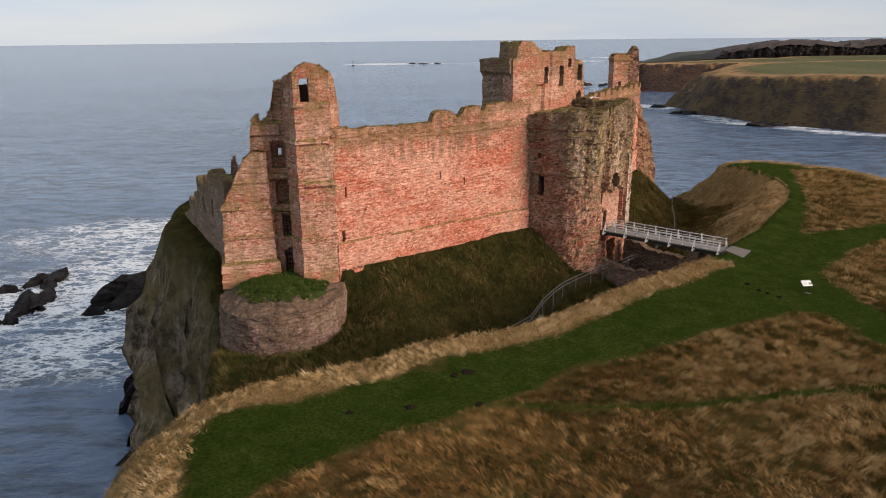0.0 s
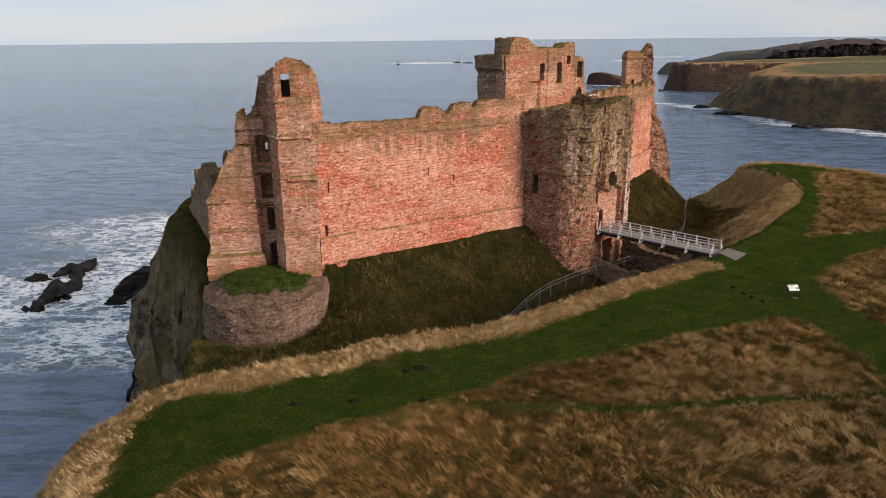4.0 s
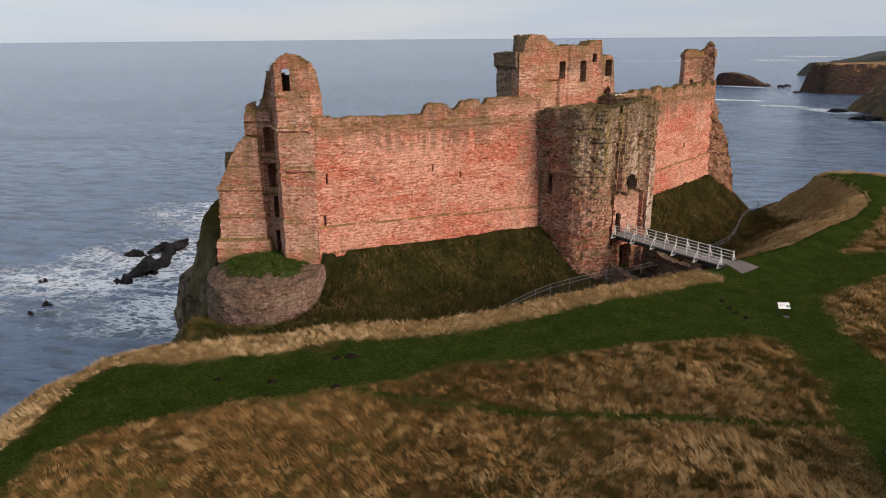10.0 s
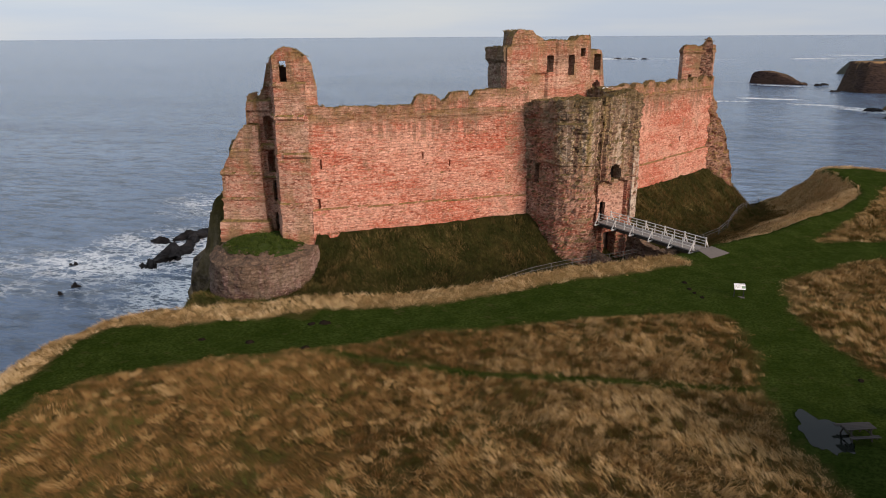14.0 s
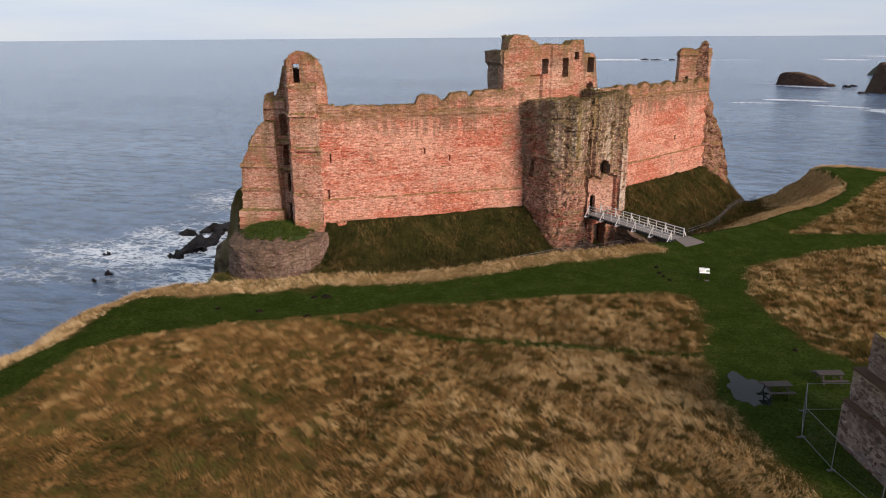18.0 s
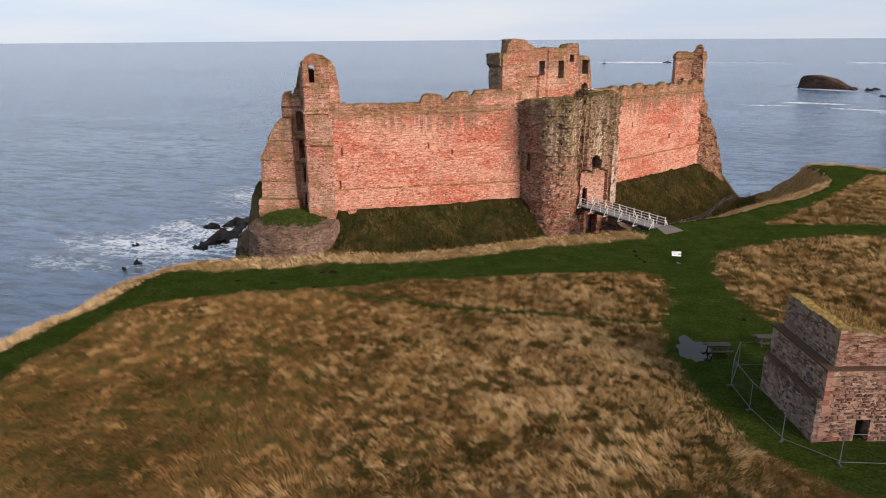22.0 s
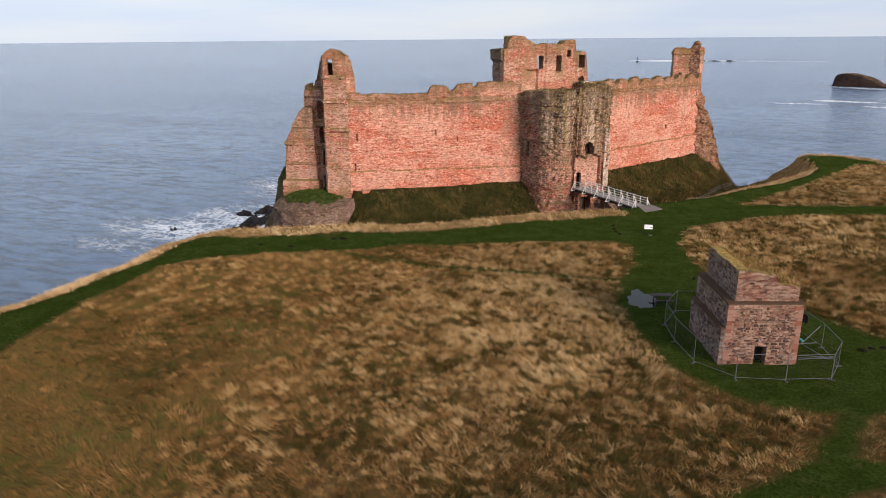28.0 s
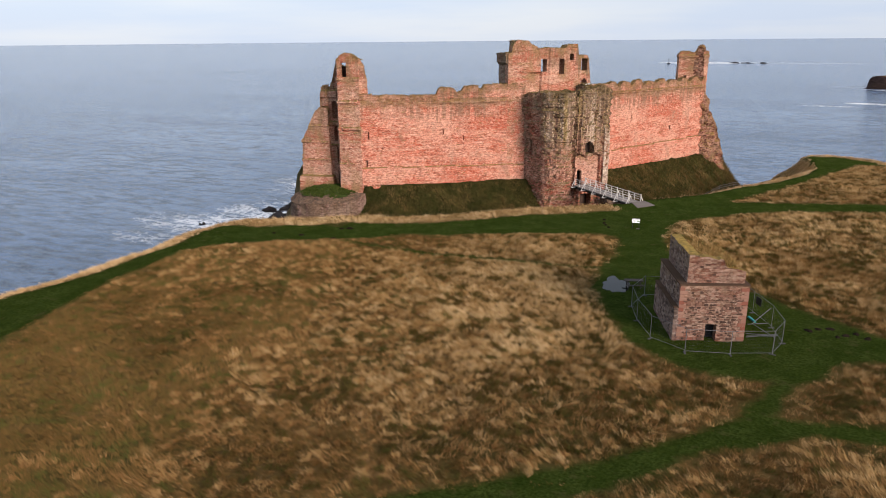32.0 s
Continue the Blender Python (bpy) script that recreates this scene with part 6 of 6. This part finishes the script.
puddle_me = grid_mesh("puddle", px, py, np.full(px.shape, pz), M_PUDDLE)
tagged(new("puddle", puddle_me), "still rain puddle reflecting the pale sky in the mown grass", "puddle", kind="structure")


# ---- molehills ----
for i, (x, y, r) in enumerate(((1.6, 45.6, 0.55), (-6.3, 40.3, 0.35), (-2.4, 40.8, 0.4), (2.2, 41.0, 0.35), (0.6, 45.1, 0.4), (30.0, 62.5, 0.3), (30.4, 61.6, 0.28), (29.6, 64.2, 0.3), (31.0, 60.6, 0.26), (53.7, 35.0, 0.35), (54.4, 35.7, 0.3), (55.3, 36.2, 0.38), (56.4, 35.2, 0.35), (57.2, 35.9, 0.3), (58.0, 35.3, 0.35), (55.8, 34.6, 0.25), (40.6, 47.5, 0.25))):
    gz = ground_z(x, y)
    hill = lump("molehill", x, y, r, r * 0.7, 0.14, 17 * i, M_SOIL, 60 + i, "small dark molehill in the mown grass", "molehill", gz, (16, 6), 0.3, sink=0.06)
    tagged(hill, group="molehills on the path")


# ---- rubble stones of the dovecote ----
def stone_mesh(seed):
    """A flat, rounded, irregular stone, about one unit across."""
    rng = random.Random(seed)
    bm = bmesh.new()
    n = 7
    outer = []
    for i in range(n):
        c, d = math.cos(6.283 * (i + rng.uniform(-0.25, 0.25)) / n), math.sin(6.283 * (i + rng.uniform(-0.25, 0.25)) / n)
        outer.append((0.52 * math.copysign(abs(c) ** 0.55, c) * rng.uniform(0.85, 1.0), 0.52 * math.copysign(abs(d) ** 0.55, d) * rng.uniform(0.8, 1.0)))
    low = [bm.verts.new((x, 0.0, z)) for x, z in outer]
    high = [bm.verts.new((x * 0.9, -rng.uniform(0.7, 1.1), z * 0.88)) for x, z in outer]
    bm.faces.new(high)
    for i in range(n):
        bm.faces.new((low[i], low[(i + 1) % n], high[(i + 1) % n], high[i]))
    bmesh.ops.recalc_face_normals(bm, faces=bm.faces)
    me = bpy.data.meshes.new("stone")
    bm.to_mesh(me)
    bm.free()
    return me


s = Nodes("rubble_stone", 0.95, 0.15)
rnd = s.add("ObjectInfo").outputs["Random"]
s.bump(s.noise(9.0, None, 5, 0.7), 0.02, 0.8)
M_STONE = s.color(s.mix(s.math("MULTIPLY", s.noise(6.0, None, 4), 0.3), s.ramp(rnd, (0.0, (0.022, 0.015, 0.013)), (0.3, (0.050, 0.031, 0.025)), (0.55, (0.105, 0.058, 0.043)), (0.8, (0.20, 0.112, 0.084)), (1.0, (0.36, 0.24, 0.185))), (0.22, 0.135, 0.098)))
# stones of the sunless side: greyer, with its shade in the colour
s = Nodes("shaded_lichened_stone", 0.95, 0.1)
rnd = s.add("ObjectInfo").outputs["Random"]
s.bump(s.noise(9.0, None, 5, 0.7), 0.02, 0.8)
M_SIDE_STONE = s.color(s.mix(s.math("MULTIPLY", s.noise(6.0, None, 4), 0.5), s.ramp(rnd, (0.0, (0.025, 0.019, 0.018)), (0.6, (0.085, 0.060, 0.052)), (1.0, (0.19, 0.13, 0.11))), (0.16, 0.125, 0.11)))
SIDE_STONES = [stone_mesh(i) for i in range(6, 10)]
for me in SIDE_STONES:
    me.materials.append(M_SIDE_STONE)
STONES = [stone_mesh(i) for i in range(6)]
for me in STONES:
    me.materials.append(M_STONE)
rng = random.Random(9)


def lay(spots, m, kinds):
    for u, z, w, h in spots:
        ob = new("stone", rng.choice(kinds))
        ob.parent = dove
        ob.matrix_basis = m @ Matrix.Translation((u, -0.02, z)) @ Matrix.Rotation(rng.uniform(-0.2, 0.2), 4, "Y") @ Matrix.Diagonal((w, rng.uniform(0.028, 0.05), h * 1.05, 1))


def courses(u0, u1, z0, z1, keep, skip):
    """Spots for stones in ragged courses."""
    z = z0
    while z < z1:
        h = rng.choice((0.10, 0.13, 0.17, 0.22))
        u = u0 + rng.uniform(0, 0.3)
        while u < u1:
            w = rng.uniform(0.15, 0.48)
            if rng.random() < keep and not skip(u, z):
                yield u, z + rng.uniform(-0.03, 0.03), w, h * rng.uniform(0.7, 1.15)
            u += w + rng.uniform(0.0, 0.08)
        z += h + 0.02


def not_rubble(u, z):
    """The doorway, the quoins and the dressed band under the ledge stay free of rubble."""
    edge = 0.45 + 0.25 * math.sin(z * 7.3) + (0.25 if z > 2.2 else 0.0)
    return (2.0 < u < 3.3 and z < 0.6) or u < edge or u > WD - edge or (z > 2.75 and rng.random() < 0.75)


lay(list(courses(0.3, WD - 0.2, -0.85, 3.35, 0.76, not_rubble)), DOVE_M, STONES)
SIDE_M = DOVE_M @ Matrix.Rotation(radians(-90), 4, "Z")
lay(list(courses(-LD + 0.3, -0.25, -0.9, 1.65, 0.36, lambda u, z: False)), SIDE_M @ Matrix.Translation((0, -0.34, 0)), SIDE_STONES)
UPPER = lambda u, z: z > float(np.interp(u, [0, 2.9, 3.1, WD], [5.7, 5.5, 4.9, 4.4])) or u < 0.75 or u > WD - 0.6
lay(list(courses(0.6, WD - 0.5, 3.95, 5.6, 0.20, UPPER)), DOVE_M @ Matrix.Translation((0, 0.3, 0)), STONES)
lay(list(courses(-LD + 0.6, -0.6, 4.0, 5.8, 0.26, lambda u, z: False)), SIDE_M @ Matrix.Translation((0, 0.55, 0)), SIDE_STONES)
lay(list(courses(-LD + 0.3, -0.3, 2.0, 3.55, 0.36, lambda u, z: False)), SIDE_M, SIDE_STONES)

# dressed corner stones, long and short in turn, the weathered corner redder
s = Nodes("dressed_corner_stone", 0.95, 0.15)
rnd = s.add("ObjectInfo").outputs["Random"]
s.bump(s.noise(7.0, None, 5, 0.7), 0.03, 0.8)
M_QUOIN = s.color(s.mix(s.math("MULTIPLY", s.noise(5.0, None, 4), 0.5), s.ramp(rnd, (0.0, (0.20, 0.062, 0.040)), (0.3, (0.22, 0.105, 0.075)), (1.0, (0.30, 0.185, 0.14))), (0.16, 0.098, 0.075)))
z, k = -0.9, 0
while z < 3.35:
    h = rng.uniform(0.24, 0.36)
    for u0, u1 in ((-0.012, 0.34 + 0.26 * (k % 2)), (WD - 0.36 - 0.26 * ((k + 1) % 2), WD + 0.015)):
        bm = box(bmesh.new(), (u0, -rng.uniform(0.018, 0.034), z), (u1 + rng.uniform(-0.06, 0.06) * (u0 < 1), 0.25, z + h - 0.025), DOVE_M, 0.012)
        part("quoin", bm, M_QUOIN, dove)
    z, k = z + h, k + 1


# ---- grass ----
def blades(name, area, count, per, mat, length, width, lean, label, accept, seed, tone_fn, spread=0.22, clump=0.62):
    """Tufts of leaning blades, joined: each tuft shares a lean and a tone."""
    rng = np.random.default_rng(seed)
    x0, x1, y0, y1 = area
    cx, cy = rng.uniform(x0, x1, count), rng.uniform(y0, y1, count)
    z, mown, bank, ditch, cliff = terrain(cx, cy)
    ok = rng.uniform(size=count) < accept(cx, cy, z, mown, bank, ditch, cliff)
    cx, cy = cx[ok], cy[ok]
    n = len(cx)
    # tussocks: neighbouring tufts gather into clumps that share a tone, a height and a lean
    wx, wy = cx + 0.3 * wave(cx, cy, 0.9, 5), cy + 0.3 * wave(cx, cy, 0.9, 6)
    i = np.floor(wx / clump)
    j = np.floor(wy / clump + 0.5 * (i % 2))
    h1, h2 = np.sin(i * 127.1 + j * 311.7) * 43758.5453, np.sin(i * 269.5 + j * 183.3) * 24634.6345
    h1, h2 = h1 - np.floor(h1), h2 - np.floor(h2)
    mx, my = (i + 0.5) * clump, (j + 0.5 - 0.5 * (i % 2)) * clump
    cx, cy = cx + 0.42 * (mx - wx) + 0.2 * clump * (h1 - 0.5), cy + 0.42 * (my - wy) + 0.2 * clump * (h2 - 0.5)
    wind = 0.9 * wave(cx, cy, 0.07, 3) + 1.1 * wave(cx, cy, 0.35, 4) + 1.3 * (h2 - 0.5) + rng.normal(0, 0.25, n) + radians(250)
    tone = np.clip(tone_fn(cx, cy) + 0.45 * (h1 - 0.5) + rng.normal(0, 0.08, n), 0.02, 0.98)
    size = rng.uniform(0.85, 1.1, n) * (0.72 + 0.55 * tone) * (0.75 + 0.5 * h2)
    if mat is M_STRAW:
        within = np.max([signed(cx, cy, poly) for poly in ROUGHS], axis=0)
        rim = np.clip(1 - within / 5.0, 0, 1) * np.clip((cy - 36) / 8, 0, 1) * (cy < 60)
        tone = np.maximum(tone - 0.10 * rim, 0.27 + rng.normal(0, 0.03, n))
        lush = 0.45 * fbm(cx, cy, 0.5, 109, 3) + 1.5 * (h2 - 0.5) + rng.normal(0, 0.06, n)
        tone = np.where(lush > 0.555 - 0.36 * rim - 0.16 * ((cx > 37) & (cy > 26)) - 0.13 * np.clip((cx - 30) / 6, 0, 1) * (cy < 26), 0.08 + 0.16 * tone, tone)
        size *= np.clip(0.45 + within / 3.0, 0.45, 1.0)
    bx = np.repeat(cx, per) + rng.normal(0, spread, n * per)
    by = np.repeat(cy, per) + rng.normal(0, spread, n * per)
    bz = terrain(bx, by)[0] - 0.03
    way = np.repeat(wind, per) + rng.normal(0, 0.4, n * per)
    ln = length * np.repeat(size, per) * rng.uniform(0.6, 1.15, n * per)
    tip = np.clip(lean + rng.normal(0, 0.18, n * per), 0.05, 1.35)
    dx, dy = np.cos(way), np.sin(way)
    side = rng.uniform(0, math.pi, n * per)
    wx, wy = np.cos(side) * width, np.sin(side) * width
    a = np.stack([bx - wx, by - wy, bz], -1)
    b = np.stack([bx + wx, by + wy, bz], -1)
    c = np.stack([bx + dx * ln * np.sin(tip), by + dy * ln * np.sin(tip), bz + ln * np.cos(tip)], -1)
    verts = np.stack([a, b, c], 1).reshape(-1, 3)
    me = array_mesh(name, verts, np.arange(len(verts)).reshape(-1, 3), mat)
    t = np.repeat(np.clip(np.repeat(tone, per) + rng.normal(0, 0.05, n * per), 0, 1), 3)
    # lower tone at the two root corners of each blade
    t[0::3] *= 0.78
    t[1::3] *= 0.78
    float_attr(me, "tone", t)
    return tagged(new(name, me), label, "grass", kind="stuff")


def straw_tone(x, y):
    # the bump round (33, 27): paler straw, also lightened against the dovecote's shadow
    return 0.57 + 0.12 * np.clip((y - 20) / 14, 0, 1) - 0.25 * np.clip((14 - y) / 14, 0, 1) * np.clip((38 - x) / 12, 0.35, 1) + 0.14 * np.clip((y - 58) / 10, 0, 1) - 0.36 * np.clip((20 - x) / 14, 0, 1) * (0.72 + 0.28 * np.clip((24 - y) / 10, 0, 1)) + 0.08 * np.clip((x - 36) / 6, 0, 1) * np.clip((y - 26) / 4, 0, 1) + 0.04 * fbm(x, y, 0.06, 101, 3) + 0.07 * fbm(x, y, 0.22, 102, 3) + 0.16 * fbm(x, y, 0.8, 103, 3) + 0.24 * np.exp(-((x - 33) / 13) ** 2 - ((y - 27) / 20) ** 2) - 0.12 * np.clip((x - 40) / 4, 0, 1) * np.clip((y - 28) / 4, 0, 1)


is_rough = lambda x, y, z, mown, bank, ditch, cliff: np.clip(1 - mown - bank - ditch - cliff, 0, 1) * (x < 110)
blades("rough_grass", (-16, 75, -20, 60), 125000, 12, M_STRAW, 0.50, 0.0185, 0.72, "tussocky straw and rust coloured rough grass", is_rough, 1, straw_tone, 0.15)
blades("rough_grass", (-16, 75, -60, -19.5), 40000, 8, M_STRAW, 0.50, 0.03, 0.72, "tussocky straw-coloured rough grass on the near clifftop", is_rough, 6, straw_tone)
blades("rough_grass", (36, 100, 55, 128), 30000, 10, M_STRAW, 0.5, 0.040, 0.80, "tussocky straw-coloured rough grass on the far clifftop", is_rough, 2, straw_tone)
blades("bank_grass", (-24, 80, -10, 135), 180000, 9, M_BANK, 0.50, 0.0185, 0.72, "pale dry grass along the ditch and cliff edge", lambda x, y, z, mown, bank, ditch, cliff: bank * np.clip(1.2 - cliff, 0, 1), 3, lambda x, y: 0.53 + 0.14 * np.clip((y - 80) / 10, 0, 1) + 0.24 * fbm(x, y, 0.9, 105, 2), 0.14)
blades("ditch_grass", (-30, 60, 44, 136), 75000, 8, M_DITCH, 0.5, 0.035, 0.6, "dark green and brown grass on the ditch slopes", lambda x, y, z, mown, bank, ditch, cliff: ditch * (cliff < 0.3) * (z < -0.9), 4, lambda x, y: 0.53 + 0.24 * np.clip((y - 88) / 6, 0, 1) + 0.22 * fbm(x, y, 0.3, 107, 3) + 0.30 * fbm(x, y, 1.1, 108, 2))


# growth on the wall heads and the dovecote's broken roof
def head_blades(name, roots, per, mat, length, width, label, seed):
    rng = np.random.default_rng(seed)
    p = np.repeat(np.array(roots), per, 0) + rng.normal(0, 0.10, (len(roots) * per, 3)) * np.array([1, 1, 0.15])
    way = rng.uniform(0, 2 * math.pi, len(p))
    ln = length * rng.uniform(0.5, 1.2, len(p))
    tip = rng.uniform(0.2, 1.1, len(p))
    side = rng.uniform(0, math.pi, len(p))
    w = np.stack([np.cos(side), np.sin(side), 0 * side], -1) * width
    top = p + np.stack([np.cos(way) * np.sin(tip), np.sin(way) * np.sin(tip), np.cos(tip)], -1) * ln[:, None]
    verts = np.stack([p - w, p + w, top], 1).reshape(-1, 3)
    me = array_mesh(name, verts, np.arange(len(verts)).reshape(-1, 3), mat)
    float_attr(me, "tone", np.repeat(np.clip(np.repeat(rng.uniform(0.05, 0.75, len(roots)), per) + rng.normal(0, 0.08, len(p)), 0, 1), 3))
    return tagged(new(name, me), label, "grass", kind="stuff")


rng = np.random.default_rng(12)
roots = []
for a, b in HEADS:
    for k in range(5):
        if rng.uniform() < 0.75:
            roots.append(np.array(a) + (np.array(b) - np.array(a)) * rng.uniform(0, 1) + np.array([0, 0, -0.06]))
M_HEAD = blade_mat("wall_head_growth", ((0.0, (0.075, 0.052, 0.022)), (0.5, (0.20, 0.14, 0.058)), (1.0, (0.36, 0.26, 0.115))))
head_blades("wall_head_grass", roots, 7, M_HEAD, 0.24, 0.045, "dry grass and moss along the ruined wall heads", 13)
U, V = rng.uniform(0.7, WD - 0.7, 1500), rng.uniform(-LD + 0.7, -0.7, 1500)
head_blades("roof_grass", [(*q(u, v), 5.75 - 1.15 * (u - 0.6) / WD) for u, v in zip(U, V)], 7, M_STRAW, 0.4, 0.03, "dry straw grass on the broken dovecote roof", 14)
U, V = rng.uniform(0, 2 * math.pi, 900), np.sqrt(rng.uniform(0, 1, 900)) * 4.6
M_TUFT = blade_mat("green_turf_blades", ((0.0, (0.020, 0.036, 0.006)), (0.5, (0.055, 0.082, 0.016)), (1.0, (0.12, 0.13, 0.035))))
head_blades("turf_grass", [(DRUM_C[0] + v * math.cos(u), DRUM_C[1] + v * math.sin(u), -0.78 - 0.85 * (v / 4.75) ** 2.2) for u, v in zip(U, V)], 14, M_TUFT, 0.36, 0.03, "thick green grass on the tower drum", 15)
